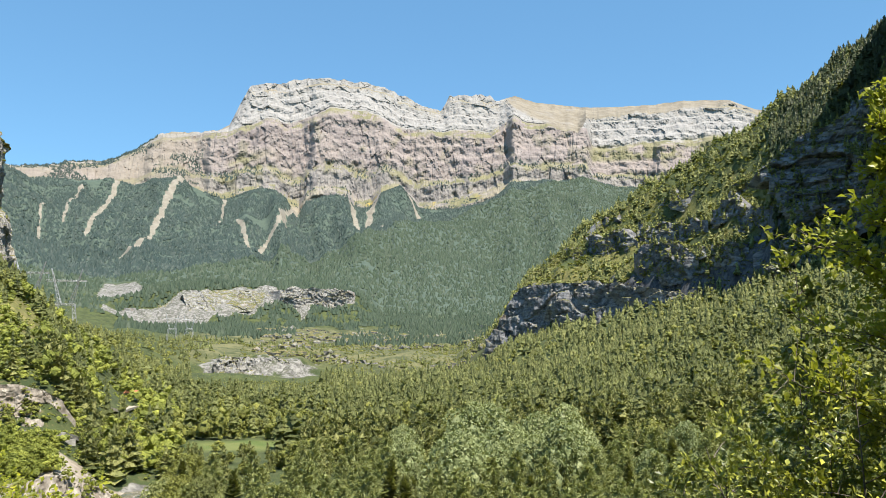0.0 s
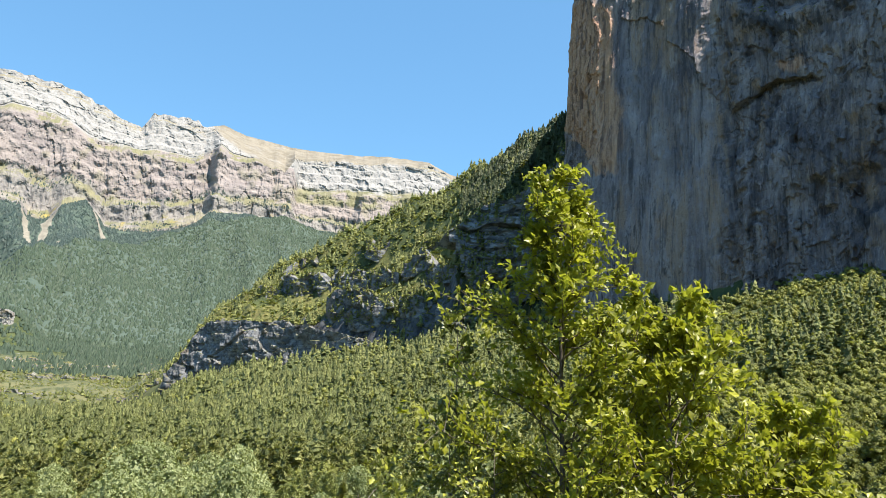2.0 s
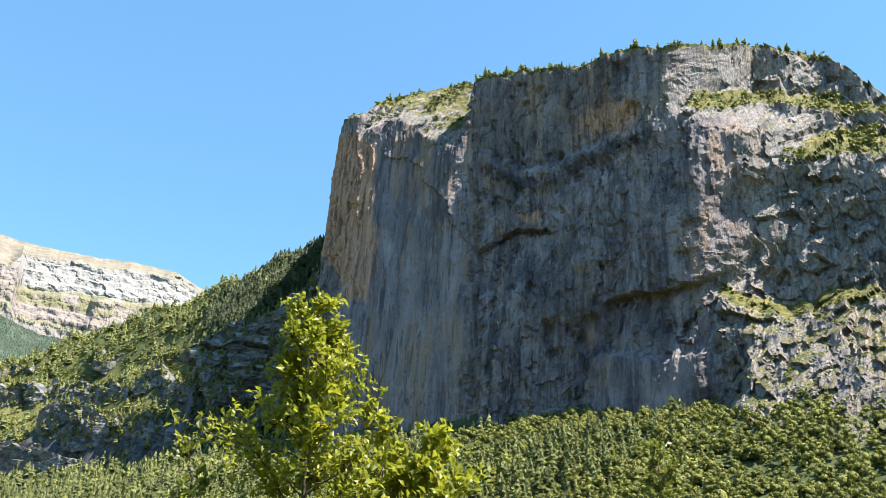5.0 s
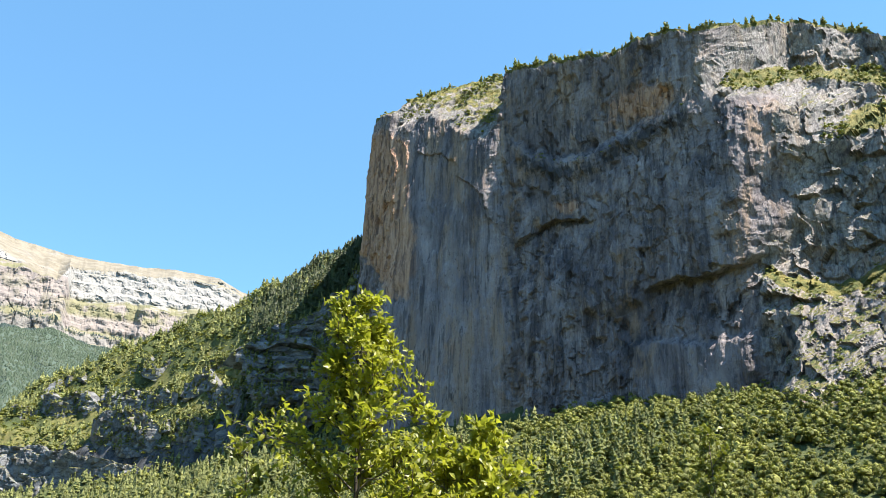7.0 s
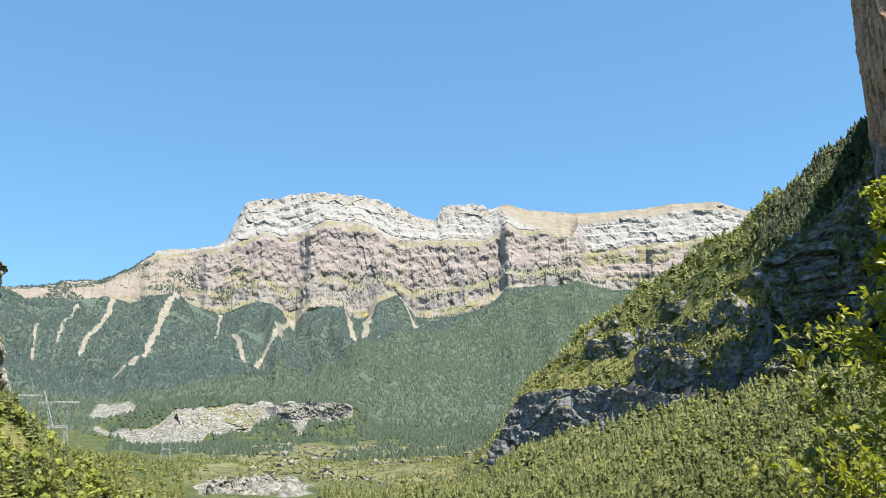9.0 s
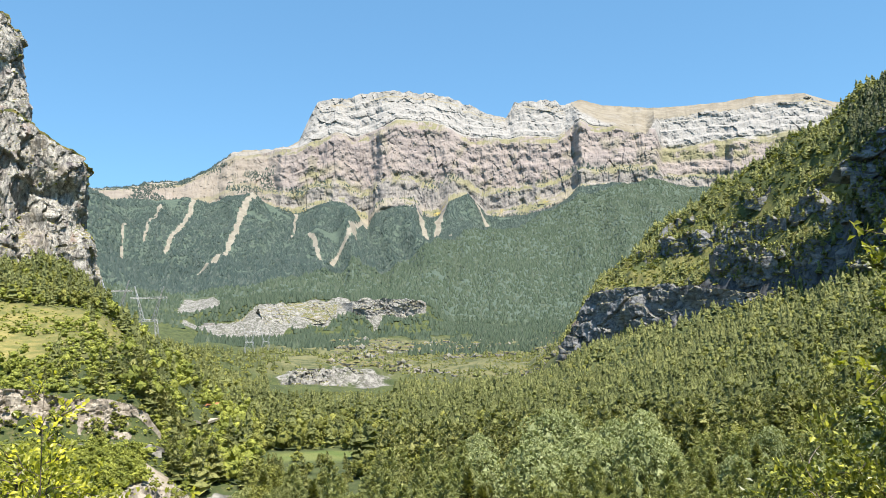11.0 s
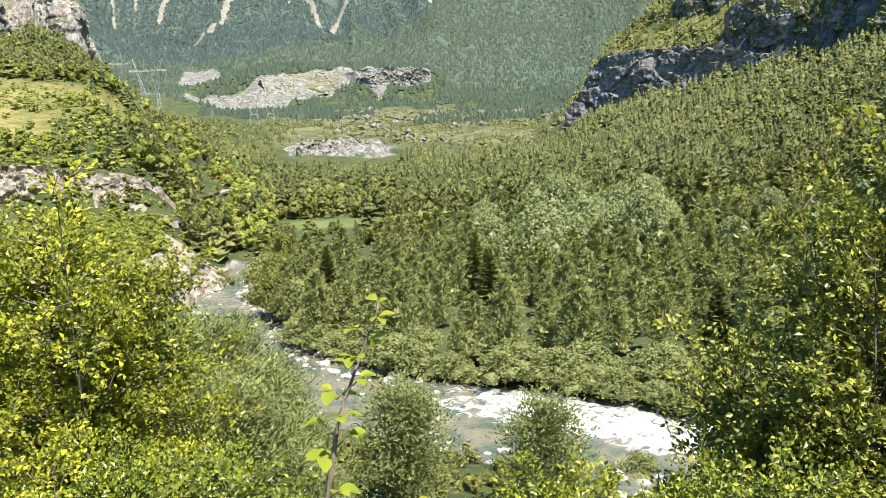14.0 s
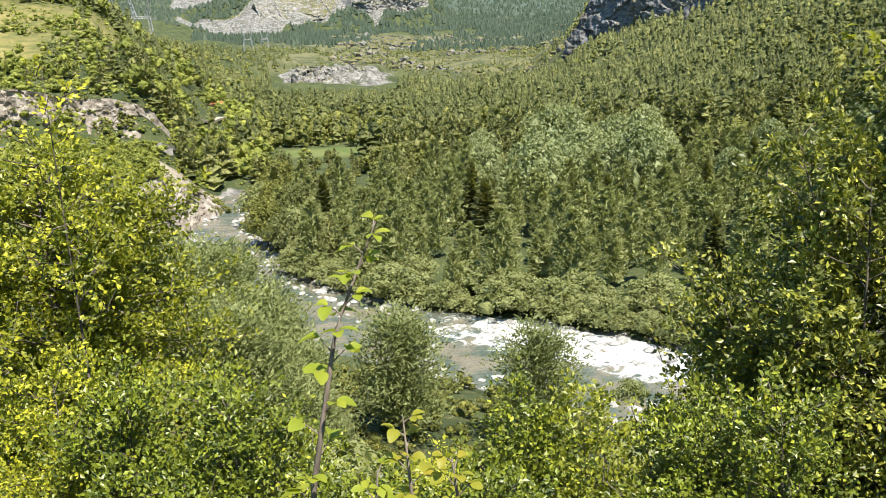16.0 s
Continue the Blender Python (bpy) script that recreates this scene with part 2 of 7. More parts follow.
def mountain_material():
    """Pale limestone over reddish bedded cliffs, grass on ledges, scree fans below."""
    n = Nodes("bedded_mountain_rock")
    c = n.coords()
    beds = n.noise(n.coords((0.5, 0.5, 5)), 0.008, 8, 0.75, 0.4)
    cracks = n.noise(n.coords((1, 1, 0.14)), 0.045, 8, 0.75, 0.4)
    rubble = n.noise(c, 0.05, 8, 0.75)
    big = n.noise(c, 0.004, 6, 0.6)
    tier = n.attr("tier")
    red = n.mix(n.step(beds, 0.42, 0.58), (0.2, 0.17, 0.165), (0.278, 0.24, 0.225))
    red = n.mix(n.step(big, 0.45, 0.6), red, (0.262, 0.222, 0.204))
    red = n.mix(n.step(cracks, 0.54, 0.7, 0.0, 0.45), red, (0.165, 0.15, 0.15))
    grey = n.mix(n.step(cracks, 0.38, 0.58), (0.14, 0.13, 0.128), (0.25, 0.228, 0.21))
    white = n.mix(n.step(rubble, 0.36, 0.6), (0.225, 0.214, 0.205), (0.3, 0.288, 0.277))
    white = n.mix(n.step(beds, 0.54, 0.68, 0.0, 0.6), white, (0.23, 0.225, 0.222))
    white = n.mix(n.step(cracks, 0.56, 0.7, 0.0, 0.4), white, (0.2, 0.198, 0.2))
    wob = n.math("ADD", tier, n.math("MULTIPLY", n.math("SUBTRACT", big, 0.5), 0.25))
    col = n.mix(n.step(wob, 0.36, 0.46), grey, red)
    col = n.mix(n.step(wob, 0.98, 1.03), col, white)
    grass = n.mix(n.step(n.noise(c, 0.02, 5), 0.35, 0.65), (0.13, 0.13, 0.07), (0.19, 0.176, 0.1))
    ledge = n.step(n.math("ADD", n.up(), n.math("MULTIPLY", n.math("SUBTRACT", n.noise(c, 0.02, 6, 0.7), 0.5), 0.7)), 0.56, 0.7)
    tan = n.mix(n.step(big, 0.4, 0.6), (0.22, 0.188, 0.14), (0.2, 0.178, 0.125))
    grass = n.mix(n.step(tier, 1.5, 1.75), grass, tan)
    shelf = n.math("MAXIMUM", n.math("MULTIPLY", n.step(tier, 0.24, 0.3), n.step(tier, 0.46, 0.38)), n.math("MAXIMUM", n.math("MULTIPLY", n.step(tier, 0.9, 0.93), n.step(tier, 1.04, 1.0)), n.math("MAXIMUM", n.step(tier, 0.2, 0.12), n.step(tier, 1.6, 1.75))))
    col = n.mix(n.math("MULTIPLY", n.math("MULTIPLY", ledge, shelf), n.step(n.noise(c, 0.009, 5, 0.65), 0.4, 0.52)), col, grass)
    turf = n.math("MULTIPLY", n.attr("turf"), n.step(n.noise(c, 0.012, 6, 0.7), 0.42, 0.55))
    col = n.mix(turf, col, n.mix(n.step(n.noise(c, 0.02, 5), 0.35, 0.65), (0.15, 0.143, 0.08), (0.21, 0.192, 0.118)))
    bare = n.math("MULTIPLY", n.attr("bare"), n.step(n.noise(n.coords((1, 1, 0.3)), 0.01, 6, 0.7), 0.3, 0.5, 0.45, 1.0))
    col = n.mix(bare, col, n.mix(n.step(n.noise(c, 0.015, 6, 0.7), 0.4, 0.6), (0.175, 0.15, 0.113), (0.235, 0.206, 0.162)))
    gold = n.mix(n.step(n.noise(c, 0.03, 4), 0.4, 0.6), (0.32, 0.24, 0.07), (0.2, 0.18, 0.07))
    low = n.math("MULTIPLY", n.step(tier, 0.3, 0.1), n.step(n.noise(c, 0.008, 6, 0.65), 0.55, 0.63))
    col = n.mix(low, col, gold)
    sand = n.math("MULTIPLY", n.step(tier, 0.2, 0.02), n.step(n.noise(c, 0.006, 6, 0.65), 0.5, 0.42))
    col = n.mix(sand, col, (0.25, 0.22, 0.175))
    h = n.math("ADD", n.math("MULTIPLY", beds, 0.6), n.math("ADD", cracks, rubble))
    return n.finish(col, 0.95, h, 0.28, 5.0)


def foliage_material(name, dark, light, accent=None, glow=0.35, gloss=0.25, rough=0.5, relief=0.0):
    """Leaves: colour varies leaf by leaf and tree by tree, and some light passes through."""
    n = Nodes(name)
    t = n.tree
    c = n.coords()
    col = n.mix(n.math("ADD", n.math("MULTIPLY", n.island(), 0.4), n.math("MULTIPLY", n.attr("tint"), 0.6)), dark, light)
    col = n.mix(n.step(n.noise(c, 0.7, 3), 0.35, 0.65, 0.0, 0.5), col, dark)
    if accent:
        col = n.mix(n.step(n.math("ADD", n.math("MULTIPLY", n.island(), 0.5), n.math("MULTIPLY", n.object_random(), 0.5)), 0.55, 0.95, 0.0, 0.75), col, accent)
    height = None
    if relief:
        height = n.noise(c, relief, 6, 0.72, 0.3)
        # hollows of the bump are coloured dark, painting shade between the leaves
        col = n.mix(n.step(height, 0.5, 0.38, 0.0, 0.7), col, tuple(q * 0.4 for q in dark))
    n.finish(col, rough, height, 1.0, 0.9 / (relief or 1.0), spec=gloss)
    tr = t.nodes.new("ShaderNodeBsdfTranslucent")
    n.put(tr.inputs["Color"], n.mix(0.55, col, (0.45, 0.5, 0.04)))
    mx = t.nodes.new("ShaderNodeMixShader")
    mx.inputs[0].default_value = glow
    t.links.new(n.bsdf.outputs[0], mx.inputs[1])
    t.links.new(tr.outputs[0], mx.inputs[2])
    t.links.new(mx.outputs[0], n.out.inputs["Surface"])
    return n.mat


def bark_material(name, dark, light):
    n = Nodes(name)
    s = n.noise(n.coords((1, 1, 0.2)), 14, 6, 0.65)
    return n.finish(n.mix(n.step(s, 0.35, 0.65), dark, light), 0.9, s, 0.6, 0.02)


def plain_material(name, c1, c2, scale=2.0, rough=0.8, metal=0.0, bump=0.02):
    n = Nodes(name)
    s = n.noise(n.coords(), scale, 6, 0.6)
    return n.finish(n.mix(n.step(s, 0.35, 0.65), c1, c2), rough, s, 0.5, bump, metal)


def water_material():
    n = Nodes("river_water")
    c = n.coords()
    flow = n.noise(c, 0.55, 8, 0.72, 1.2)
    fall = n.math("ADD", n.attr("foam"), n.math("MULTIPLY", n.math("SUBTRACT", flow, 0.5), 1.6))
    deep = n.mix(n.step(n.noise(c, 0.25, 6, 0.65), 0.38, 0.62), (0.085, 0.11, 0.085), (0.21, 0.185, 0.135))
    foam = n.step(fall, 0.5, 0.8)
    froth = n.mix(n.step(n.noise(c, 2.2, 6, 0.7, 0.6), 0.36, 0.58), (0.4, 0.42, 0.4), (0.84, 0.85, 0.85))
    col = n.mix(foam, deep, froth)
    return n.finish(col, n.step(foam, 0.0, 1.0, 0.12, 0.6), n.noise(c, 1.6, 6, 0.65, 0.8), 0.7, 0.25, spec=0.5)


def spur_material(name, low, high):
    """Blocky limestone with pale flecks and scrubby ledges."""
    n = Nodes(name)
    c = n.coords()
    beds = n.noise(n.coords((1, 1, 2.5)), 0.12, 8, 0.7, 0.4)
    fine = n.noise(n.coords((1, 1, 0.5)), 0.4, 8, 0.75)
    col = n.mix(n.step(beds, 0.38, 0.62), low, high)
    col = n.mix(n.step(fine, 0.56, 0.66, 0.0, 0.7), col, (0.32, 0.315, 0.3))
    col = n.mix(n.step(fine, 0.44, 0.34, 0.0, 0.8), col, (0.03, 0.031, 0.036))
    col = n.mix(n.step(n.noise(c, 0.05, 5), 0.56, 0.7, 0.0, 0.5), col, (0.24, 0.17, 0.11))
    grass = n.mix(n.step(n.noise(c, 0.3, 4), 0.4, 0.6), (0.07, 0.085, 0.028), (0.17, 0.145, 0.065))
    col = n.mix(n.step(n.math("ADD", n.up(), n.math("MULTIPLY", n.math("SUBTRACT", fine, 0.5), 0.6)), 0.66, 0.8), col, grass)
    return n.finish(col, 0.93, n.math("ADD", beds, fine), 0.8, 0.8)


GROUND = ground_material()
SPUR_ROCK = spur_material("dark_grey_limestone", (0.095, 0.098, 0.108), (0.26, 0.262, 0.27))
PALE_ROCK = spur_material("pale_outcrop_limestone", (0.16, 0.155, 0.148), (0.33, 0.32, 0.3))
CLIFF = cliff_material()
MOUNTAIN = mountain_material()
WATER = water_material()
PINE = foliage_material("pine_needles", (0.078, 0.096, 0.037), (0.365, 0.385, 0.145), (0.42, 0.415, 0.16), 0.22, 0.2, 0.5, 1.2)
PINE_SOFT = foliage_material("soft_pine_needles", (0.16, 0.185, 0.075), (0.45, 0.47, 0.2), None, 0.28, 0.25)
PINE_NEAR = foliage_material("near_pine_needles", (0.115, 0.14, 0.055), (0.36, 0.395, 0.165), None, 0.24, 0.25)
# the gully's shade is put into this darker needle colour
PINE_SHADED = foliage_material("shaded_pine_needles", (0.03, 0.042, 0.02), (0.09, 0.105, 0.045), None, 0.12, 0.15)
# distance haze is put into the bluish colour of these far needles
PINE_HAZE = foliage_material("haze_blue_pine_needles", (0.042, 0.064, 0.06), (0.067, 0.093, 0.082), None, 0.06, 0.1)
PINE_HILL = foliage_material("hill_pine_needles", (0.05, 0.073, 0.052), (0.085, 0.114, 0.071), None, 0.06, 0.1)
LEAF_WOOD = foliage_material("broadleaf_wood", (0.075, 0.09, 0.022), (0.39, 0.393, 0.095), (0.42, 0.4, 0.1), 0.16, 0.25, 0.5, 2.0)
FRESH = foliage_material("fresh_broadleaf", (0.12, 0.15, 0.03), (0.5, 0.53, 0.11), (0.54, 0.5, 0.1), 0.22, 0.25, 0.5, 2.0)
POPLAR = foliage_material("pale_poplar_leaves", (0.14, 0.175, 0.075), (0.39, 0.425, 0.205), None, 0.26, 0.3)
OAK = foliage_material("oak_leaves", (0.17, 0.185, 0.018), (0.69, 0.67, 0.065), (0.75, 0.69, 0.065), 0.44, 0.5, 0.43)
OAK_DARK = foliage_material("dark_oak_leaves", (0.05, 0.066, 0.014), (0.52, 0.55, 0.095), (0.6, 0.58, 0.085), 0.2, 0.45, 0.42)
YELLOW = foliage_material("yellow_green_leaves", (0.13, 0.15, 0.018), (0.67, 0.67, 0.05), (0.7, 0.66, 0.045), 0.36, 0.5, 0.42)
BOX = foliage_material("box_leaves", (0.04, 0.058, 0.008), (0.52, 0.6, 0.045), (0.64, 0.61, 0.05), 0.13, 0.45, 0.4)
WILLOW = foliage_material("grey_willow_leaves", (0.16, 0.18, 0.07), (0.33, 0.345, 0.135), None, 0.24, 0.3)
BARK = bark_material("grey_bark", (0.05, 0.04, 0.032), (0.2, 0.17, 0.14))
STONE = plain_material("river_stone", (0.22, 0.215, 0.2), (0.42, 0.41, 0.385), 1.2, 0.85, 0, 0.05)
ASPHALT = plain_material("worn_asphalt", (0.1, 0.098, 0.095), (0.17, 0.165, 0.155), 1.5, 0.9, 0, 0.01)
DIRT = plain_material("pale_dirt", (0.3, 0.26, 0.2), (0.42, 0.38, 0.31), 0.8, 0.95, 0, 0.05)
CONCRETE = plain_material("weathered_concrete", (0.24, 0.23, 0.21), (0.38, 0.37, 0.34), 1.2, 0.9, 0, 0.02)
STEM = bark_material("brown_stem", (0.09, 0.07, 0.055), (0.26, 0.22, 0.18))
LEAF_BIG = foliage_material("fresh_green_leaves", (0.24, 0.3, 0.03), (0.42, 0.45, 0.05), (0.48, 0.46, 0.06), 0.45, 0.4)
LEAF_GOLD = foliage_material("golden_leaves", (0.28, 0.28, 0.03), (0.44, 0.4, 0.05), (0.46, 0.32, 0.05), 0.45, 0.4)
WHITE_PAINT = plain_material("white_paint", (0.6, 0.6, 0.58), (0.75, 0.75, 0.73), 3, 0.6, 0, 0.0)
RED_TILE = plain_material("red_tile", (0.3, 0.12, 0.06), (0.42, 0.18, 0.09), 3, 0.8, 0, 0.01)
CLAY = plain_material("pale_clay_and_gravel", (0.17, 0.145, 0.118), (0.37, 0.33, 0.28), 0.45, 0.95, 0, 0.8)
STEEL = plain_material("galvanised_steel", (0.35, 0.36, 0.37), (0.55, 0.56, 0.57), 3.0, 0.5, 0.6, 0.0)

# ---- the lie of the land ----
EYE_Z = 28.0


def polar(az, r):
    q = np.radians(az)
    return np.sin(q) * r, np.cos(q) * r


# break lines of the valley, each as (heading, distance, height) along its run
VERGE = [(-40, 3.0, 25.6), (0, 3.0, 25.6), (80, 3.0, 25.8)]
MID_BANK = [(-40, 34, 14), (-20, 30, 9), (0, 26, 8.5), (20, 28, 9), (50, 34, 12), (80, 40, 14)]
NEAR_BANK = [(-40, 80, 6), (-25, 105, 2), (-21, 128, 1), (-15, 88, 1), (-6, 72, 1), (0, 66, 1), (7, 60, 1), (12, 58, 1), (30, 62, 1), (50, 75, 2), (80, 110, 4)]
FAR_BANK = [(-40, 150, 4), (-29, 138, 2.2), (-26, 143, 1.8), (-24.7, 148, 1.8), (-23, 155, 1.6), (-21, 168, 1.5), (-19, 158, 1.5), (-16.5, 114, 1.2), (-13, 103, 1), (-7, 95, 1), (0, 89, 1), (7, 84, 1), (12, 81, 1), (30, 88, 1), (50, 105, 3), (80, 150, 6)]
FLOOR = [(-40, 198, 15), (-25, 198, 14), (-22, 200, 8), (-19, 205, 5), (-5, 200, 4), (3, 190, 5), (12, 180, 7), (24, 170, 8), (45, 150, 13), (80, 190, 16)]
ROAD = [(-40, 188, 14.4), (-25, 188, 13.2), (-22, 190, 7), (-19, 190, 4.5), (-5, 185, 3.8), (3, 175, 4.5), (12, 165, 6), (24, 155, 7), (45, 140, 11.5), (80, 180, 15)]
BLUFF = [(-40, 206, 25), (-25.5, 206, 23.5), (-23.5, 212, 11), (-19, 300, 7), (-5, 330, 7), (3, 320, 9), (12, 320, 14), (24, 330, 31), (45, 260, 38), (80, 290, 42)]
SLOPE = [(-40, 330, 50), (-34, 335, 51), (-28, 345, 54), (-24, 380, 34), (-20, 450, 12), (-5, 560, 9), (2, 540, 11), (4, 520, 14), (12, 500, 32), (24, 470, 64), (45, 380, 76), (57, 372, 86), (64, 362, 92), (80, 356, 86)]
FOOT = [(-40, 420, 74), (-31, 424, 78), (-28.5, 430, 64), (-26, 540, 56), (-22, 680, 30), (-18, 790, 14), (-5, 800, 8), (1, 815, 14), (2.8, 800, 24), (3.4, 790, 28), (5.4, 770, 38), (8.6, 730, 50), (13.2, 680, 62), (16, 650, 64), (20, 600, 74), (23.5, 560, 82), (26, 575, 88), (30, 560, 98), (34, 500, 104), (41, 452, 92), (49, 435, 98), (57, 415, 98), (63, 405, 92), (80, 392, 80)]
BROW = [(-40, 520, 110), (-31, 520, 105), (-28, 640, 58), (-22, 760, 42), (-18, 815, 31), (-10, 812, 28), (-9, 850, 26), (1, 860, 26), (2.6, 830, 40), (3.4, 798, 48), (4.3, 790, 70), (5.5, 780, 94), (8.6, 738, 94), (13.3, 688, 88), (16, 660, 88), (20, 612, 98), (21.8, 612, 110), (22.6, 602, 140), (24, 600, 156), (25, 604, 170), (26.4, 616, 200), (28, 642, 240), (30, 650, 262), (41, 520, 170), (80, 480, 160)]
CREST = [(-40, 900, 240), (-31, 900, 170), (-28, 1000, 62), (-22, 1400, 84), (-5, 1450, 84), (2.5, 1450, 84), (3.2, 900, 50), (4.5, 830, 76), (5.5, 830, 98), (6.7, 845, 117), (8.7, 855, 150), (13.9, 850, 202), (22, 770, 250), (27, 710, 268), (30, 670, 276), (41, 660, 285), (60, 640, 290), (80, 640, 290)]
TERRACE = [(-40, 1500, 260), (-28, 1560, 130), (-22, 1540, 98), (-12, 1520, 92), (-5, 1560, 96), (2, 1560, 98), (5, 1300, 90), (14, 1300, 150), (80, 1300, 250)]
SLAB_TOP = [(-40, 1750, 330), (-28, 1750, 170), (-22, 1640, 128), (-17, 1680, 174), (-12, 1700, 178), (-6, 1720, 172), (-4.5, 1750, 130), (2, 1750, 118), (8, 1750, 125), (80, 1750, 260)]
MID_SLOPE = [(-40, 2600, 420), (-20, 2600, 380), (-13, 2600, 395), (-5, 2600, 400), (1, 2500, 375), (8, 2500, 400), (14, 2500, 400), (80, 2500, 400)]
FOREST_LINE = [(-40, 3540, 780), (-29.15, 3540, 774), (-26.8, 3540, 761), (-25, 3540, 742), (-22.9, 3540, 748), (-21.4, 3540, 729), (-19.6, 3540, 780), (-18.5, 3540, 806), (-17.7, 3540, 761), (-15.7, 3540, 729), (-13.8, 3540, 768), (-12, 3540, 780), (-11, 3540, 710), (-10.3, 3540, 697), (-9.8, 3540, 768), (-7, 3540, 780), (-6.4, 3540, 729), (-5.2, 3540, 723), (-4.5, 3540, 787), (-3.1, 3540, 800), (-1.8, 3540, 697), (-0.4, 3540, 710), (2.4, 3540, 755), (4.95, 3540, 826), (10.5, 3540, 800), (14.4, 3540, 774), (80, 3540, 684)]
BACK = [(-40, 4800, 300), (80, 4800, 300)]
LINES = [VERGE, MID_BANK, NEAR_BANK, FAR_BANK, ROAD, FLOOR, BLUFF, SLOPE, FOOT, BROW, CREST, TERRACE, SLAB_TOP, MID_SLOPE, FOREST_LINE, BACK]

# the crest of the wooded hill before the massif: headings and distances
HILL_AZ, HILL_R = [-18, -14.4, -9.8, -5.8, -1.7, 2.5, 5, 14], [1950, 2080, 2330, 2520, 2840, 3150, 3330, 3500]

# the river's middle line: x, y, half width, water level
RIVER = [(150, 6, 8, -1.6), (90, 34, 8, -1.0), (45, 57, 8, -0.6), (12, 70, 8, -0.35), (4, 74.5, 8, -0.2), (-3, 78.5, 8, -0.1), (-18.8, 83.7, 7.5, 0.1), (-28.2, 91.8, 6.5, 0.3), (-39.4, 103, 5.5, 0.6), (-49, 127, 4.5, 0.9), (-57, 149, 3.5, 1.3), (-60, 172, 3.5, 1.9)]


def river_at(x, y):
    """Distance from the river's middle line, its half width and level, and how far along it lies."""
    x, y = np.asarray(x, float), np.asarray(y, float)
    best, half, level, along = np.full(x.shape, 1e9), np.full(x.shape, 8.0), np.zeros(x.shape), np.zeros(x.shape)
    run = 0.0
    for p, q in zip(RIVER, RIVER[1:]):
        dx, dy = q[0] - p[0], q[1] - p[1]
        n = math.hypot(dx, dy)
        s = np.clip(((x - p[0]) * dx + (y - p[1]) * dy) / n ** 2, 0, 1)
        d = np.hypot(x - p[0] - s * dx, y - p[1] - s * dy)
        hit = d < best
        best = np.where(hit, d, best)
        half = np.where(hit, p[2] + s * (q[2] - p[2]), half)
        level = np.where(hit, p[3] + s * (q[3] - p[3]), level)
        along = np.where(hit, run + s * n, along)
        run += n
    return best, half, level, along


def land(x, y, rough=True):
    """Height of the ground at x, y."""
    x, y = np.asarray(x, float), np.asarray(y, float)
    az, r = np.degrees(np.arctan2(x, y)), np.hypot(x, y)
    behind = np.maximum(ramp(np.abs(az - 20), 75, 100), 0)
    z, r0, z0 = np.full(x.shape, 26.4), np.full(x.shape, 0.8), np.full(x.shape, 26.4)
    for line in LINES:
        h = np.array(line, float)
        r1, z1 = np.interp(az, h[:, 0], h[:, 1]), np.interp(az, h[:, 0], h[:, 2])
        s = np.clip((r - r0) / np.maximum(r1 - r0, 0.5), 0, 1)
        z = np.where(r >= r0, z0 + s * (z1 - z0), z)
        r0, z0 = r1, z1
    if rough:
        amp = 0.12 * np.clip(r - 3, 0, 12) / 12 + np.clip((r - 60) / 700, 0, 1) * 5.0 + np.clip((r - 1700) / 1500, 0, 1) * 30
        scale = np.where(r < 1700, 60.0, 300.0)
        z = z + amp * fbm(x / scale, y / scale, 0, 5, 11)
        crag = ramp(r, 520, 640) * ramp(az, 2, 6) * (1 - ramp(r, 880, 1000))
        z = z + crag * (6.0 * ridged(x / 40, y / 40, 0, 4, 17) + 3.0 * ridged(x / 11, y / 11, 0, 3, 18))
        ribs = ramp(r, 1750, 2300) * (1 - ramp(r, 3400, 3540))
        z = z + ribs * (34 - 18 * ramp(az, -6, -1)) * ridged(az / 3.2 + 0.3 * vnoise(x / 500, y / 500), r / 2600, 0, 4, 23)
        # a rounded wooded ridge that comes down across the front of the gullied slopes
        d = r - np.interp(az, HILL_AZ, HILL_R)
        z = z + band(az, -13, 12, 4) * (18 * np.exp(-(d / 170) ** 2) - 42 * ramp(d, 20, 220) * (1 - ramp(d, 420, 800)))
        slab = ramp(r, 1500, 1560) * (1 - ramp(r, 1700, 1800)) * ramp(az, -26, -20) * (1 - ramp(az, -7, -4))
        z = z + slab * 7 * ridged(x / 55, y / 90, 0, 5, 29)
    d, half, level, along = river_at(x, y)
    bed = level - 0.9 + 0.5 * vnoise(x / 3, y / 3)
    z = np.where(d < half + 9, bed + (np.maximum(z, level + 0.4) - bed) * ramp(d, half - 3, half + 8), z)
    hill = 26.4 + 0.3 * np.clip(r - 5, 0, 700) + 0.02 * r
    return z * (1 - behind) + hill * behind


def rise(az, el, r0, r1):
    """How far off, between r0 and r1, the ground first rises to the height angle el on the heading az."""
    r = np.arange(r0, r1, 3.0)
    over = np.nonzero(land(*polar(az, r), False) > EYE_Z + r * math.tan(radians(el)))[0]
    return float(r[over[0]]) if len(over) else r1


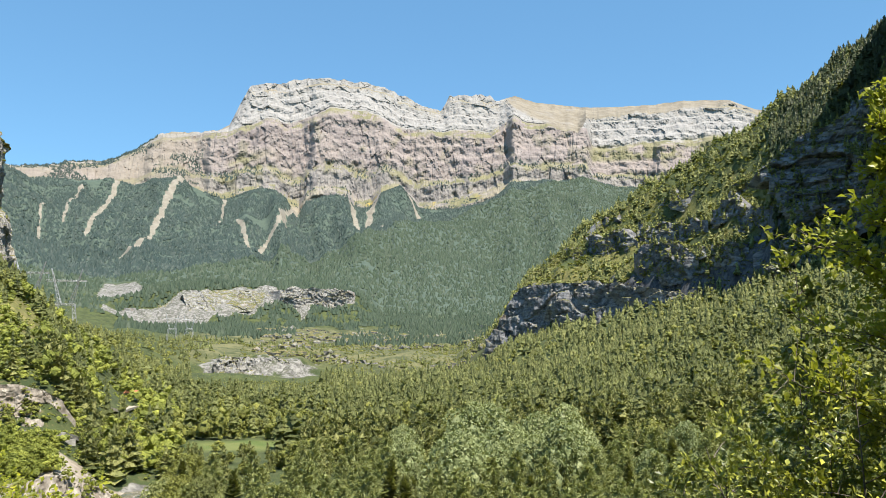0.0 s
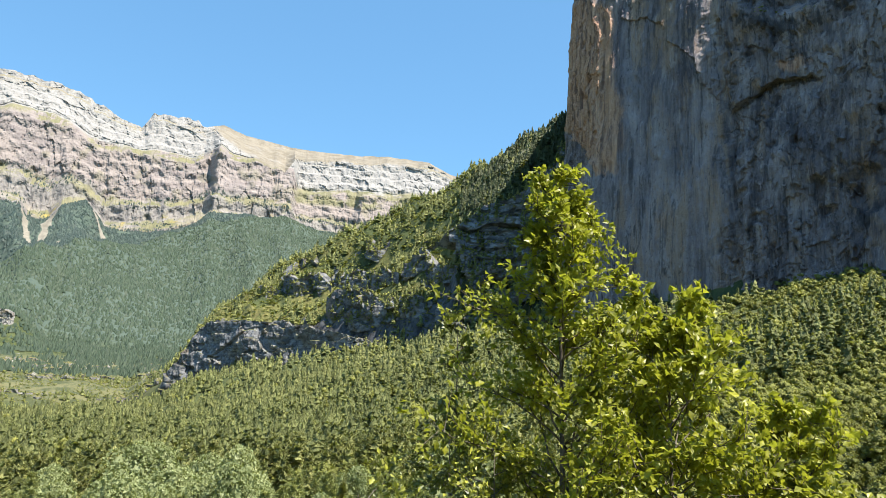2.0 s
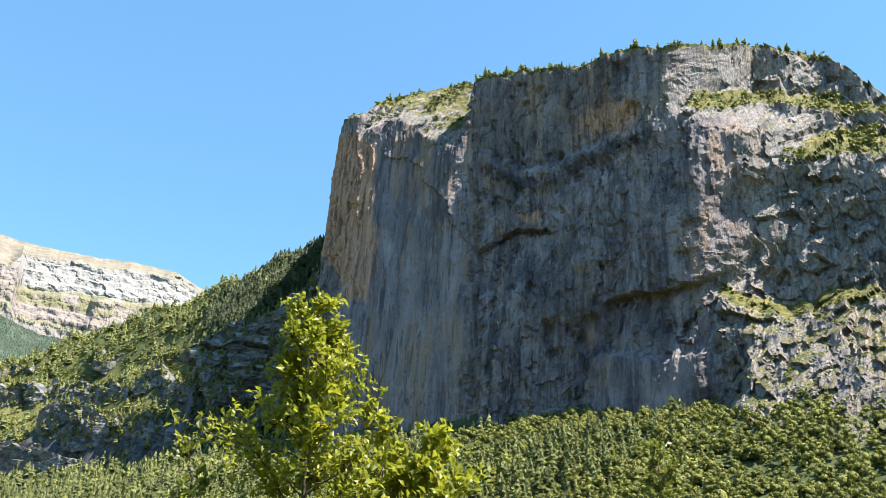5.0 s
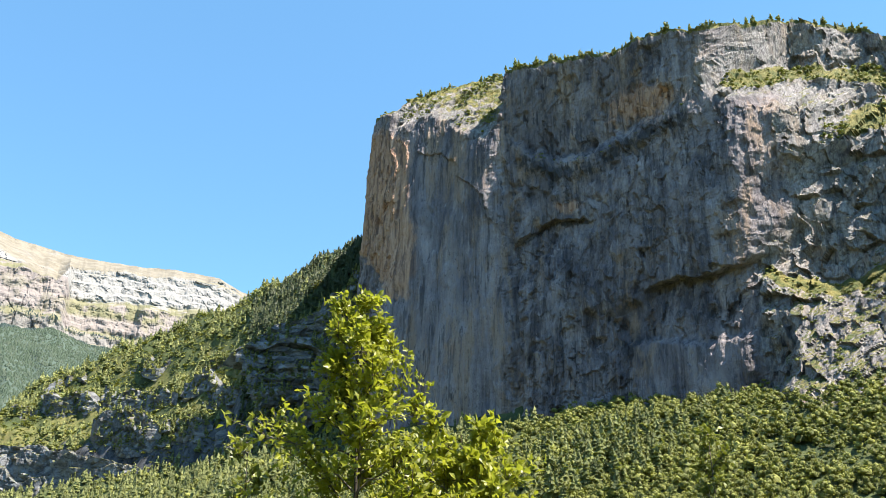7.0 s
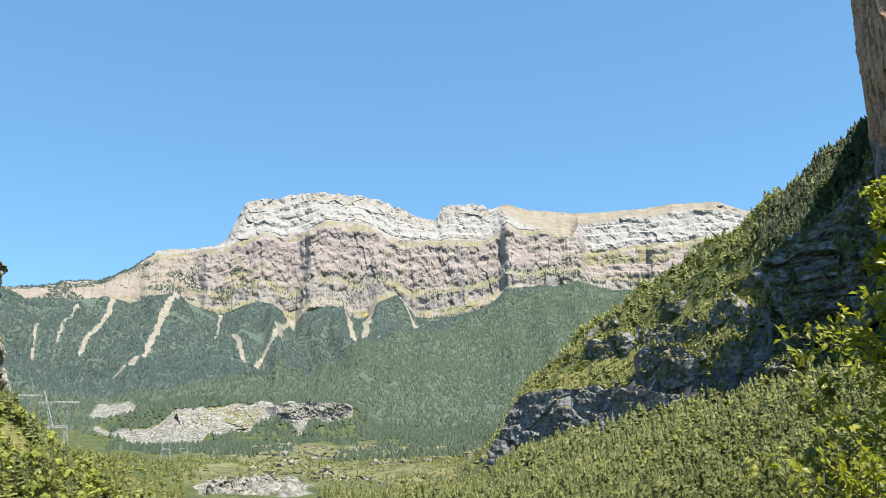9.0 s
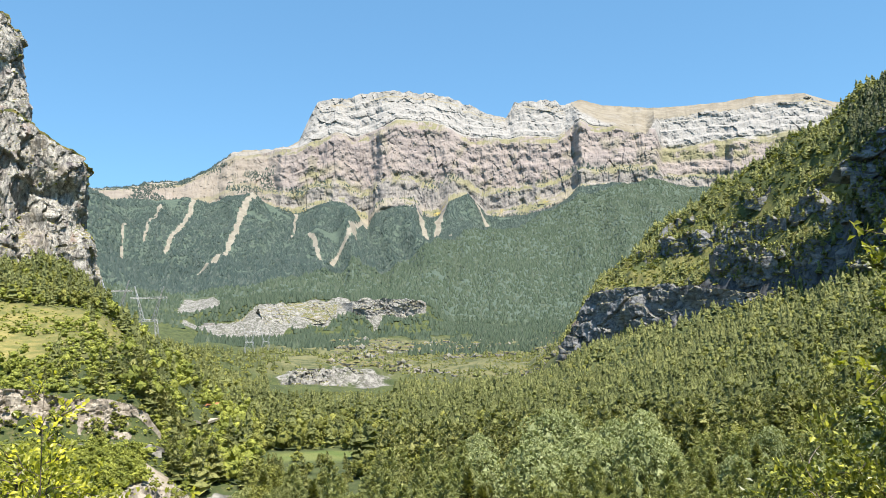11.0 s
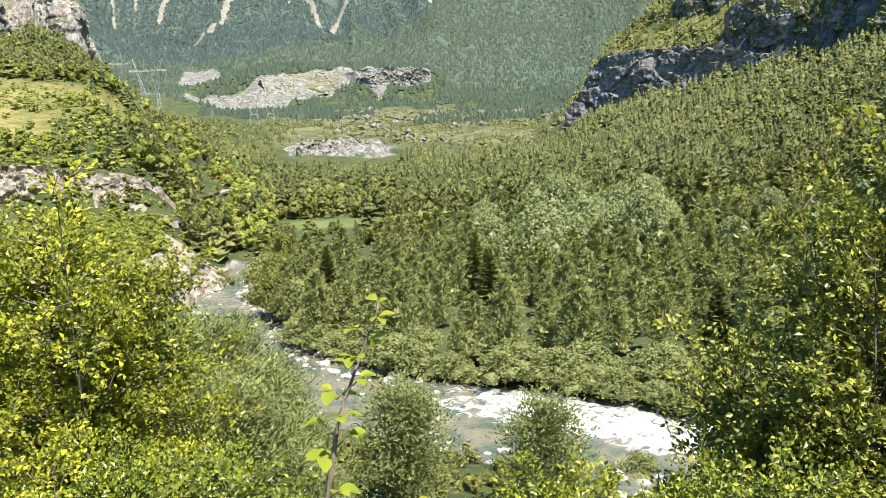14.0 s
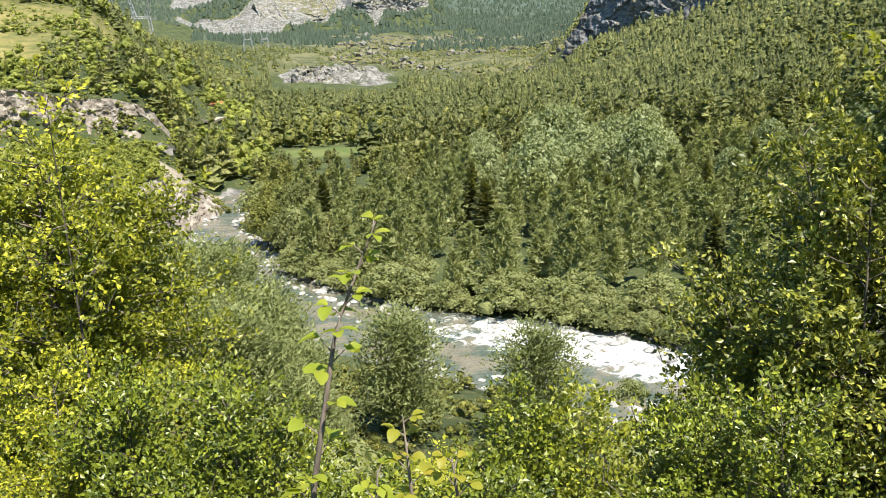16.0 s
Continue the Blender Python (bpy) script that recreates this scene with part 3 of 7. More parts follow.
# scree gullies in the far forest: heading and height angle of the foot, then of the head, and half widths
SCREES = [(a0, rise(a0, e0, 1750.0, 3560.0), a1, rise(a1, e1, 1750.0, 3560.0), w0, w1) for a0, e0, a1, e1, w0, w1 in (
    (-21.4, 7.0, -20.1, 8.5, 0.30, 0.24), (-20.1, 8.5, -18.4, 12.3, 0.22, 0.30), (-22.2, 6.8, -21.2, 7.2, 0.2, 0.3), (-24.1, 8.8, -22.3, 11.4, 0.16, 0.3), (-25.7, 9.3, -24.6, 10.9, 0.08, 0.14), (-27, 8.6, -26.6, 10.2, 0.06, 0.1),
    (-13.6, 7.8, -14.5, 9.6, 0.16, 0.16), (-13.6, 7.8, -11.6, 9.2, 0.2, 0.26), (-11.6, 9.2, -10.3, 11.0, 0.24, 0.5), (-5.9, 8.7, -6.9, 11.9, 0.2, 0.3), (-5.8, 8.7, -4.7, 11.9, 0.24, 0.42), (-5.2, 8.9, -4.4, 9.8, 0.12, 0.12), (-1.6, 10.3, -3.0, 12.2, 0.34, 0.34), (-15.8, 9.2, -15.3, 11.2, 0.06, 0.12))]


def cover(x, y):
    """What grows or lies where: rock, meadow, dry grass, clay."""
    az, r = np.degrees(np.arctan2(x, y)), np.hypot(x, y)
    n = fbm(x / 70, y / 70, 0, 4, 41)
    el = np.degrees(np.arctan2(land(x, y, False) - EYE_Z, r)) + 0.22 * fbm(x / 60, y / 60, 0, 4, 43) + 0.12 * fbm(az * 2.2, 3, 0, 4, 44)
    slab = band(el, np.interp(az, [-23.4, -21, -18.4, -17.3, -14.4, -12, -10.7, -9.7, -9.2, -6], [3.2, 2.4, 1.2, 1.8, 3.4, 3.9, 3.9, 2.8, 3.6, 3.9]), np.interp(az, [-23.4, -19.9, -17.4, -13.6, -10.9, -6], [3.3, 3.6, 4.5, 5.0, 4.9, 4.7]), 0.12) * ramp(az, -23.6, -23.0) * (1 - ramp(az, -6.4, -5.9))
    slab = np.maximum(slab, band(el, 4.2, np.interp(az, [-23.5, -21.4, -20], [4.6, 5.4, 4.6]), 0.15) * band(az, -23.3, -20, 0.2))
    rock = 0.7 * slab * ramp(r, 1450, 1500) * (1 - ramp(r, 1850, 1900))
    edge = 18 * fbm(az * 0.9, 1, 0, 3, 47)
    rock = np.maximum(rock, 0.62 * ramp(r, 770, 785) * (1 - ramp(r, 818 + edge, 846 + edge)) * ramp(az, -17.5, -16) * (1 - ramp(az, -9.5, -7)))
    rock = np.maximum(rock, 0.4 * ramp(r, 850, 862) * (1 - ramp(r, 880, 900)) * ramp(az, -9, -8) * (1 - ramp(az, -2, 0)))
    rock = np.maximum(rock, 0.3 * ramp(r, 830, 860) * (1 - ramp(r, 1460, 1560)) * ramp(az, -16, -12) * (1 - ramp(az, 3, 4)))
    h = np.array(FOOT, float)
    foot = np.interp(az, h[:, 0], h[:, 1])
    h = np.array(BROW, float)
    brow = np.interp(az, h[:, 0], h[:, 1])
    grey = ramp(az, 2.4, 3.2) * ramp(r, 540, 560) * (1 - 0.4 * ramp(r, brow + 8, brow + 40)) * (1 - ramp(r, 900, 1000))
    rock = np.maximum(rock, ramp(az, 2.4, 3.4) * (1 - ramp(az, 23, 25)) * ramp(r, foot - 4, foot) * (1 - ramp(r, brow + 2, brow + 14)))
    rock = np.maximum(rock, 0.2 * ramp(az, 23, 25) * (1 - ramp(az, 40, 44)) * ramp(r, foot - 4, foot) * (1 - ramp(r, brow + 20, brow + 60)))
    rock = np.maximum(rock, 0.22 * ramp(az, 3, 5) * (1 - ramp(az, 25, 28)) * ramp(r, brow, brow + 10) * (1 - ramp(r, brow + 60, brow + 150)))
    screes = 0 * r
    for a0, r0, a1, r1, w0, w1 in SCREES:
        f = np.clip((r - r0) / (r1 - r0), 0, 1)
        mid = a0 + f * (a1 - a0) + 0.13 * vnoise(r / 90, a0 * 3) + 0.05 * vnoise(r / 25, a0 * 5)
        wide = (w0 + (w1 - w0) * f ** 1.5) * (0.85 + 0.4 * vnoise(r / 50, a0 * 7)) * ramp(r, r0 - 20, r0 + 40)
        wide = 0.85 * wide
        screes = np.maximum(screes, (r > r0 - 20) * (r < r1 + 40) * (1 - ramp(np.abs(az - mid), wide * 0.8, wide + 0.08)))
    meadow = (1 - ramp(np.abs(r - 236 + 6 * n), 5, 10)) * ramp(az, -17.8, -16.8) * (1 - ramp(az, -10.6, -9.6))
    heath = (0.95 * ramp(r, 815, 850) * (1 - ramp(r, 1430, 1500)) * ramp(az, -20, -16) * (1 - ramp(az, 3, 4)))
    meadow = np.maximum(meadow, ramp(-np.hypot((x + 200) / 40, (y - 560) / 60), -1.3, -0.8))
    dry = ramp(az, -60, -42) * (1 - ramp(az, -27, -26)) * ramp(r + 14 * n, 250, 266) * (1 - ramp(r, 352, 372))
    dry = dry * (0.86 + 0.45 * fbm(x / 16, y / 16, 0, 4, 42))
    dry = np.maximum(dry, 0.5 * ramp(az, 3, 5) * (1 - ramp(az, 25, 28)) * ramp(r, brow, brow + 10) * (1 - ramp(r, brow + 110, brow + 190)) * ramp(fbm(x / 22, y / 22, 0, 4, 46), -0.35, 0.35))
    clay = ramp(r, 197, 199) * (1 - ramp(r, 206, 211)) * (1 - ramp(az + 0.4 * n, -25.8, -24.2)) * (0.45 + 0.45 * fbm(x / 14, y / 14, 0, 4, 48))
    clay = np.maximum(clay, ramp(az, -26.5, -25.5) * (1 - ramp(az, -20.5, -19)) * ramp(r, 160, 164) * (1 - ramp(r, 178, 186)) * (0.62 + 0.5 * fbm(x / 12, y / 12, 0, 4, 49)))
    d, half, _, _ = river_at(x, y)
    bank = (1 - ramp(d, half + 1, half + 4)) * 0.9
    return np.maximum(rock, bank), meadow, dry, clay, grey, heath, screes


def build_ground():
    inner = np.concatenate([np.arange(-42, -31, 0.38), np.arange(-31, 16, 0.17), np.arange(16, 82.01, 0.38)])
    outer = np.concatenate([np.arange(86, 318, 6.0)])
    az = np.concatenate([inner, outer])
    rs = [0.0]
    r = 0.9
    while r < 4900:
        rs.append(r)
        step = 0.03 * r + 0.1
        if 60 < r < 330:
            step = 3.2
        elif 330 <= r < 900:
            step = 5.0
        elif 900 <= r < 1850:
            step = 11.0
        elif r >= 1850:
            step = 22.0
        r += step
    rs = np.array(rs + [4900.0])
    A, R = np.meshgrid(az, rs)
    x, y = polar(A, R)
    z = land(x, y)
    z[0] = 26.4
    rock, meadow, dry, clay, grey, heath, scree = cover(x, y)
    me = mesh_of("ground", np.stack([x, y, z], -1).reshape(-1, 3), grid_faces(len(rs), len(az), True)[:, ::-1], GROUND, True, None,
                 {"rock": rock, "meadow": meadow, "dry": dry, "clay": clay, "grey": grey, "heath": heath, "scree": scree, "wood": ramp(R, 1720, 1850) * (1 - np.clip(1.6 * rock, 0, 1))})
    tagged(new("ground", me), "valley ground of forest soil, meadow, pale rock and clay banks", "ground", kind="structure")


def facets(u, v, seed, tilt=0.7):
    """Broken rock: every cell of an uneven net is a plane of its own. Gives the height and the distance from the joints."""
    u, v = np.broadcast_arrays(np.asarray(u, float), np.asarray(v, float))
    i, j = np.floor(u).astype(np.int64), np.floor(v).astype(np.int64)
    best, second, height = np.full(u.shape, 9.0), np.full(u.shape, 9.0), np.zeros(u.shape)
    for a in (-1, 0, 1):
        for b in (-1, 0, 1):
            p, q = i + a, j + b
            k = np.zeros_like(p)
            du, dv = u - (p + 0.5 + 0.45 * hash3(p, q, k, seed)), v - (q + 0.5 + 0.45 * hash3(p, q, k + 1, seed))
            d = np.hypot(du, dv)
            h = 0.5 * hash3(p, q, k + 2, seed) + tilt * (hash3(p, q, k + 3, seed) * du + hash3(p, q, k + 4, seed) * dv)
            hit = d < best
            second = np.where(hit, best, np.minimum(second, d))
            height = np.where(hit, h, height)
            best = np.where(hit, d, best)
    return height, second - best


def along_line(az, points):
    """The height angle of a line of (heading, height angle) at each heading."""
    p = np.array(points, float)
    return np.interp(az, p[:, 0], p[:, 1])


def build_mountain():
    """The far bedded massif: red cliff tiers over the forest, a pale limestone crest above."""
    az = np.arange(-33, 26, 0.07)
    crest = along_line(az, [(-40, 12.0), (-29.2, 12.3), (-26.8, 12.5), (-25.1, 12.9), (-23.3, 13.1), (-21.6, 13.95), (-19.7, 15.3), (-17.9, 15.5), (-16.3, 15.75), (-15.3, 16.15), (-14.6, 17.7), (-13.96, 18.9), (-12.7, 19.2), (-11.5, 19.2), (-11.1, 19.55), (-8, 19.75), (-6.1, 19.6), (-4.4, 19.3), (-3.1, 18.8), (-1.5, 18.1), (-0.2, 17.65), (0.2, 18.2), (0.5, 18.75), (3.4, 18.75), (3.8, 18.35), (5.3, 18.65), (6.9, 18.15), (10.5, 17.65), (14.9, 17.55), (17.2, 17.65), (20.2, 17.4), (21.9, 16.6), (30, 15)])
    white = along_line(az, [(-40, 11.8), (-23, 12.9), (-19.7, 15.0), (-16.3, 15.5), (-15.3, 15.7), (-12.7, 16.85), (-11.1, 16.45), (-9.4, 17.05), (-8.2, 17.65), (-5.7, 17.7), (-3.2, 16.5), (-0.25, 16.25), (3.5, 16.25), (5.2, 17.3), (5.8, 16.9), (10.4, 16.15), (10.8, 14.7), (13.9, 15.0), (19.2, 15.0), (30, 14)])
    foot = along_line(az, [(a, math.degrees(math.atan2(z - EYE_Z, r))) for a, r, z in FOREST_LINE]) - 0.4
    crest = crest + (0.09 * fbm(az * 2.5, 0.3, 0, 4, 3) + 0.05 * facets(az * 1.7, 0.5, 4)[0]) * (1 - 0.75 * ramp(az, 3.8, 4.6))
    white = np.minimum(white + 0.12 * fbm(az * 0.9, 5, 0, 4, 9), crest - 0.1)
    # rows: 0 to 1 up the red cliffs, 1 to 2 up the pale crest, then over the top
    rows_t = np.concatenate([[-0.4], np.linspace(0, 1, 110), np.linspace(1.0, 2.0, 70)[1:], [2.06, 2.3, 2.6]])
    T, A = np.meshgrid(rows_t, az, indexing="ij")
    low, high = np.clip(T, 0, 1), np.clip(T - 1, 0, 1)
    EL = foot + low * (white - foot) + high * (crest - white) + np.where(T < 0, -2.5, 0)
    V = EL * 61.0                                   # metres up, roughly
    wob = 0.04 * fbm(A * 0.35, 2.0, 0, 3, 51) + 0.02 * fbm(A * 2.2, V / 90, 0, 3, 52)
    steps = lambda cuts: sum(w * ramp(T + wob, c - s, c + s) for c, s, w in cuts)
    back = 70 * low + 90 * high + steps([(0.08, 0.05, 30), (0.36, 0.04, 36), (0.52, 0.02, 5), (0.66, 0.02, 8), (0.8, 0.02, 6), (0.97, 0.04, 40), (1.2, 0.03, 18), (1.42, 0.02, 22), (1.62, 0.015, 12), (1.82, 0.02, 22)])
    # great buttresses: steep left sides in shade, long right sides in the sun
    def buttress(a0, deep, run, sharp=0.25):
        return deep * (0.8 + 0.2 * vnoise(V / 55, a0, 0, 87)) * ramp(A + 5 * wob + 0.2 * vnoise(V / 60, a0, 0, 86), a0 - sharp, a0 + sharp) * np.exp(-np.clip(A - a0, 0, 99) / run)
    lead = buttress(-16.6, 60, 3.0) + buttress(-9.5, 95, 3.2, 0.35) + buttress(-4.6, 20, 2.0, 0.5) + buttress(-1.2, 30, 2.4, 0.6) + buttress(1.6, 26, 1.8, 0.4) + buttress(5.1, 110, 3.2, 0.3) + buttress(9.2, 28, 2.0) + buttress(15.4, 60, 3.0) + buttress(-13.2, 24, 2.0, 0.6) + buttress(-20.6, 40, 3)
    face = ramp(T, -0.02, 0.09)
    red = face * (1 - ramp(T, 0.97, 1.05))
    bow = A + 0.2 * vnoise(A * 0.7, V / 260, 0, 60)
    sward = fbm(A * 1.2, V / 60, 0, 4, 85)
    f1, e1 = facets(bow * 1.3, V / 170, 61, 0.8)
    f2, _ = facets(bow * 2.9 + 2 * wob, V / 60, 63, 0.8)
    f3, _ = facets(bow * 6.5, V / 22, 65, 0.8)
    g1, _ = facets(A * 0.9 + 0.004 * V, (V + 10 * A) / 45, 71, 0.8)
    g2, _ = facets(A * 2.6, (V + 8 * A) / 26, 73, 0.8)
    relief = red * (lead + 9 * f1 + 5 * f2 + 2.5 * f3 - 5 * (1 - ramp(e1, 0, 0.1)) * ramp(sward, -0.1, 0.4)) + ramp(T, 0.98, 1.08) * (0.35 * lead + 11 * g1 + 6 * g2 + 2.5 * f3)
    west = 1 - ramp(A, -19, -15)
    edge = np.interp(az, [4, 5, 6.4, 8, 9.8, 10.4, 14.3, 20.3, 22], [18.9, 18.0, 17.2, 16.5, 15.9, 16.85, 17.15, 17.05, 16.4]) + 0.12 * fbm(az * 1.5, 6, 0, 3, 14)
    slope = ramp(EL, edge, np.maximum(crest, edge + 0.4)) ** 0.8 * ramp(A, 3.8, 4.6)
    soft = slope * ramp(A, 4.2, 5.0)
    R = 3660 - 75 * (1 - ramp(T, 0.0, 0.17)) + back - relief * (1 - soft) + west * (low * 160 + high * 60) + 330 * slope + 7 * fbm(A * 2.2, V / 30, 0, 5, 84) + 3 * np.sin(V / 7 + 4 * wob * 25) * ramp(sward, -0.5, 0.3)
    Z = EYE_Z + R * np.tan(np.radians(EL))
    over = np.clip(T - 2, 0, 1)
    R, Z = R + over * 900, np.where(T > 2, EYE_Z + (R[-4] + 0 * R) * np.tan(np.radians(EL)) - over * 160, Z)
    x, y = polar(A, R)
    bare = ramp(EL, edge - 0.12, edge + 0.12) * ramp(A, 4.2, 5.2) + 0.6 * west * (1 - ramp(T, 1.6, 2.0))
    turf = ramp(A, 10, 11) * band(EL, 13.9, 14.9 + 0.03 * (A - 10), 0.2) + 0.8 * band(T + wob, 0.30, 0.42, 0.03) * ramp(sward, -0.4, 0.2) + 0.5 * band(T + wob, 0.94, 1.0, 0.02) * ramp(sward, -0.2, 0.3) + 0.4 * ramp(sward, 0.4, 0.7) * (T < 0.95) + 0.7 * np.exp(-((A + 13.8) / 1.3) ** 2 - ((T - 0.55) / 0.07) ** 2)
    me = mesh_of("mountain", np.stack([x, y, Z], -1).reshape(-1, 3), grid_faces(len(rows_t), len(az)), MOUNTAIN, False, None, {"tier": T, "bare": np.clip(bare, 0, 1), "turf": np.clip(turf, 0, 1)})
    tagged(new("mountain", me), "far massif of bedded reddish cliffs under a pale limestone crest", "mountain", kind="structure")
    ledges = (((T > 0.3) & (T < 0.42)) | (T < 0.12) | ((T < 0.75) & (A < -17)) | ((A < -20) & (T < 2))) & (T > 0)
    return np.stack([x, y, Z], -1)[ledges]


def build_wall():
    """The great grey wall beside the gully: a smooth prow, a hollow under the rim, overhangs, and a broken, benched flank."""
    plan = np.array([(31.2, 860), (30.9, 760), (30.75, 690), (30.5, 600), (30.3, 548), (31.2, 515), (32.6, 502), (36.2, 480), (40.9, 456), (44.6, 443), (50.2, 433), (55.7, 421), (59.3, 411), (64.6, 402), (69.6, 396), (74, 393), (82, 400), (95, 450)], float)
    px, py = polar(plan[:, 0], plan[:, 1])
    cum = np.concatenate([[0], np.cumsum(np.hypot(np.diff(px), np.diff(py)))])
    s = np.concatenate([np.linspace(0, cum[3], 50)[:-1], np.linspace(cum[3], cum[15], 640), np.linspace(cum[15], cum[-1], 40)[1:]])
    fine = np.linspace(0, cum[-1], 1200)
    k = np.ones(25) / 25
    smooth = lambda q: np.interp(s, fine, np.convolve(np.pad(np.interp(fine, cum, q), 12, mode="edge"), k, "valid"))
    cx, cy = smooth(px), smooth(py)
    tx, ty = np.gradient(cx, s), np.gradient(cy, s)
    n = np.hypot(tx, ty)
    nx, ny = ty / n, -tx / n        # outward, to the valley
    flip = np.sign((nx * -cx + ny * -cy)[400])
    nx, ny = nx * flip, ny * flip
    caz, r0 = np.degrees(np.arctan2(cx, cy)), np.hypot(cx, cy)
    # unseen back of the wall, its run and height set to shade the gully
    hidden = s < cum[4] - 8
    rim = along_line(caz, [(30.2, 29.4), (31.1, 30.1), (31.5, 30.9), (33.2, 31.6), (36.4, 32.5), (40.2, 32.9), (44.4, 33.5), (48.9, 33.5), (50.3, 33.7), (50.9, 34.2), (53.5, 34.5), (56.6, 34.5), (59.5, 33.8), (63.4, 32.8), (66.6, 31.5), (68.6, 29.8), (70, 28.6), (72.7, 27.2), (80, 24)])
    rim = np.where(hidden, np.degrees(np.arctan2(300 + 0.08 * (r0 - 560) - EYE_Z, r0)), rim) + np.where(hidden, 0, 0.12 * fbm(s / 9, 0.5, 0, 4, 5))
    hs = np.concatenate([np.linspace(0, 1, 350), [1.01, 1.03, 1.07, 1.15, 1.35, 1.7]])
    H, S = np.meshgrid(hs, s, indexing="ij")
    h = np.clip(H, 0, 1)
    EL = 6.0 + h * (rim - 6.0)
    AZ = np.broadcast_to(caz, EL.shape)
    away = -(nx * cx + ny * cy) / r0
    Zr = EYE_Z + r0 * np.tan(np.radians(EL))          # heights before the relief, for the grain of the rock
    warp = 14 * fbm(S / 80, Zr / 90, 0, 3, 19)
    wob = 0.5 * fbm(S / 20, Zr / 20, 0, 5, 20, 0.6)
    A, E = AZ + 0.8 * wob, EL + 0.6 * wob
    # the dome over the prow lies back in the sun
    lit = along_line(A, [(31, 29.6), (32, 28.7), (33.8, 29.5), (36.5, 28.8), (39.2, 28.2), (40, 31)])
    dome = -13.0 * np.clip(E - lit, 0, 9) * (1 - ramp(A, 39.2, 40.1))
    corner = -5.0 * ramp(A, 38.9, 40.5) * ramp(E, 17, 24) * (1 - ramp(A, 44, 56))
    # the hollow under the rim, over a curved sill
    sill = along_line(A, [(39.0, 30.4), (39.7, 30.0), (40.6, 28.1), (41.9, 27.1), (43.7, 26.4), (45.9, 26.3), (48.5, 27.3), (51.6, 28.5), (56, 29.6)])
    up = E - sill
    hollow = -10 * ramp(up, -0.1, 0.5) * np.exp(-np.clip(up, 0, 9) / 2.6) * band(A, 40.6, 53, 1.6)
    under = -5.0 * (1 - ramp(up, -1.9, -0.7)) * np.exp(np.clip(up + 0.7, -9, 0) / 1.8) * band(A, 41.5, 55, 1.0)
    # an overhang across the middle, and the slanting crack that meets it
    d2 = E - along_line(A, [(40.5, 20.4), (41.2, 20.9), (42.7, 21.9), (44, 22.4), (46.1, 22.5), (48, 22.2), (51, 21.2)])
    over = -7 * (1 - ramp(d2, -0.25, 0.0)) * np.exp(np.clip(d2, -9, 0) / 2.2) * band(A, 41.2, 46.6, 0.5)
    d3 = E - along_line(A, [(33, 28.3), (34.3, 27.7), (36.6, 26.5), (38.4, 24.5), (41.2, 20.9)])
    crack = 2.2 * ramp(d3, -0.05, 0.15) * np.exp(-np.clip(d3, 0, 9) / 2.4) * band(A, 34.2, 40.9, 0.4)
    seam = -5.0 * np.exp(-((A - np.interp(E, [9, 14, 21, 28], [41.5, 41.3, 41.0, 39.8])) / 0.3) ** 2) * (1 - ramp(E, 26, 28))
    # the dark cave over a plain low slab
    d4 = E - along_line(A, [(48, 16.6), (49.5, 17.0), (52.8, 18.0), (55.1, 18.1), (57.8, 18.6), (60.2, 19.5)])
    cave = -11 * (1 - ramp(d4, -0.4, 0.0)) * np.exp(np.clip(d4, -9, 0) / 2.6) * band(A, 51.2, 58.6, 0.8) - 6 * (1 - ramp(d4, -1.4, -0.5)) * band(A, 45.5, 51.5, 1.2) * np.exp(np.clip(d4, -9, 0) / 4)
    slab = band(A, 49.6, 57.9, 0.5) * (1 - ramp(E, 13.4, 14.0))
    # the flank
    bound = np.interp(EL, [8, 10.9, 14.9, 18.4, 20.9, 23.8, 25.8, 28.1, 29.6, 30.7, 34], [57.8, 58, 58.9, 57.9, 59.3, 60, 61.6, 61.2, 57.6, 56.3, 56.8])
    flank = ramp(AZ + 1.3 * fbm(S / 26, Zr / 26, 0, 4, 39) - bound, -0.5, 1.1)
    b1 = E - along_line(A, [(55.5, 31.0), (56.3, 30.8), (60, 30.2), (63, 29.3), (66.4, 28.6), (68.7, 28.0), (72.5, 26.9)])
    b2 = E - along_line(A, [(62, 25.8), (64, 26.2), (68.3, 26.4), (72.5, 24.6)])
    b3 = E - along_line(A, [(57, 18.3), (57.8, 17.9), (59.8, 16.7), (62.7, 15.9), (65, 16.5), (71, 16.3)])
    bench1 = -20 * ramp(b1, -0.1, 1.0) * ramp(A, 56, 58)
    bench2 = -26 * ramp(b2, -0.7, 1.5) * ramp(A, 62.5, 65)
    bench3 = (-15 * ramp(b3, -0.1, 1.0) + 8.5 * np.clip(-b3, 0, 9) * ramp(A, 58, 63)) * ramp(A, 57.4, 60.5)
    back = -0.045 * (Zr - 60) - ramp(AZ - bound, -1.0, 4.5) * 0.23 * (Zr - 60)
    big = 4.0 * fbm((S + warp) / 55, Zr / 95, 0, 4, 21)
    large = dome + corner + hollow + under + over + crack + seam + cave + 5 * slab + bench1 + bench2 + bench3 + back + big + 6.0 * (1 - ramp(AZ, 31.5, 36))
    # grain: smooth fluted prow, broken middle, blocky flank
    plain = np.maximum(band(A, 32.8, 40.6, 0.8) * (1 - ramp(E, 27.5, 29)), 0.85 * slab)
    broken = 1 - plain
    f1, e1 = facets((S + 0.8 * warp) / 13 + 0.9 * wob, (Zr + 0.35 * S) / 38 + 0.5 * wob, 201, 0.9)
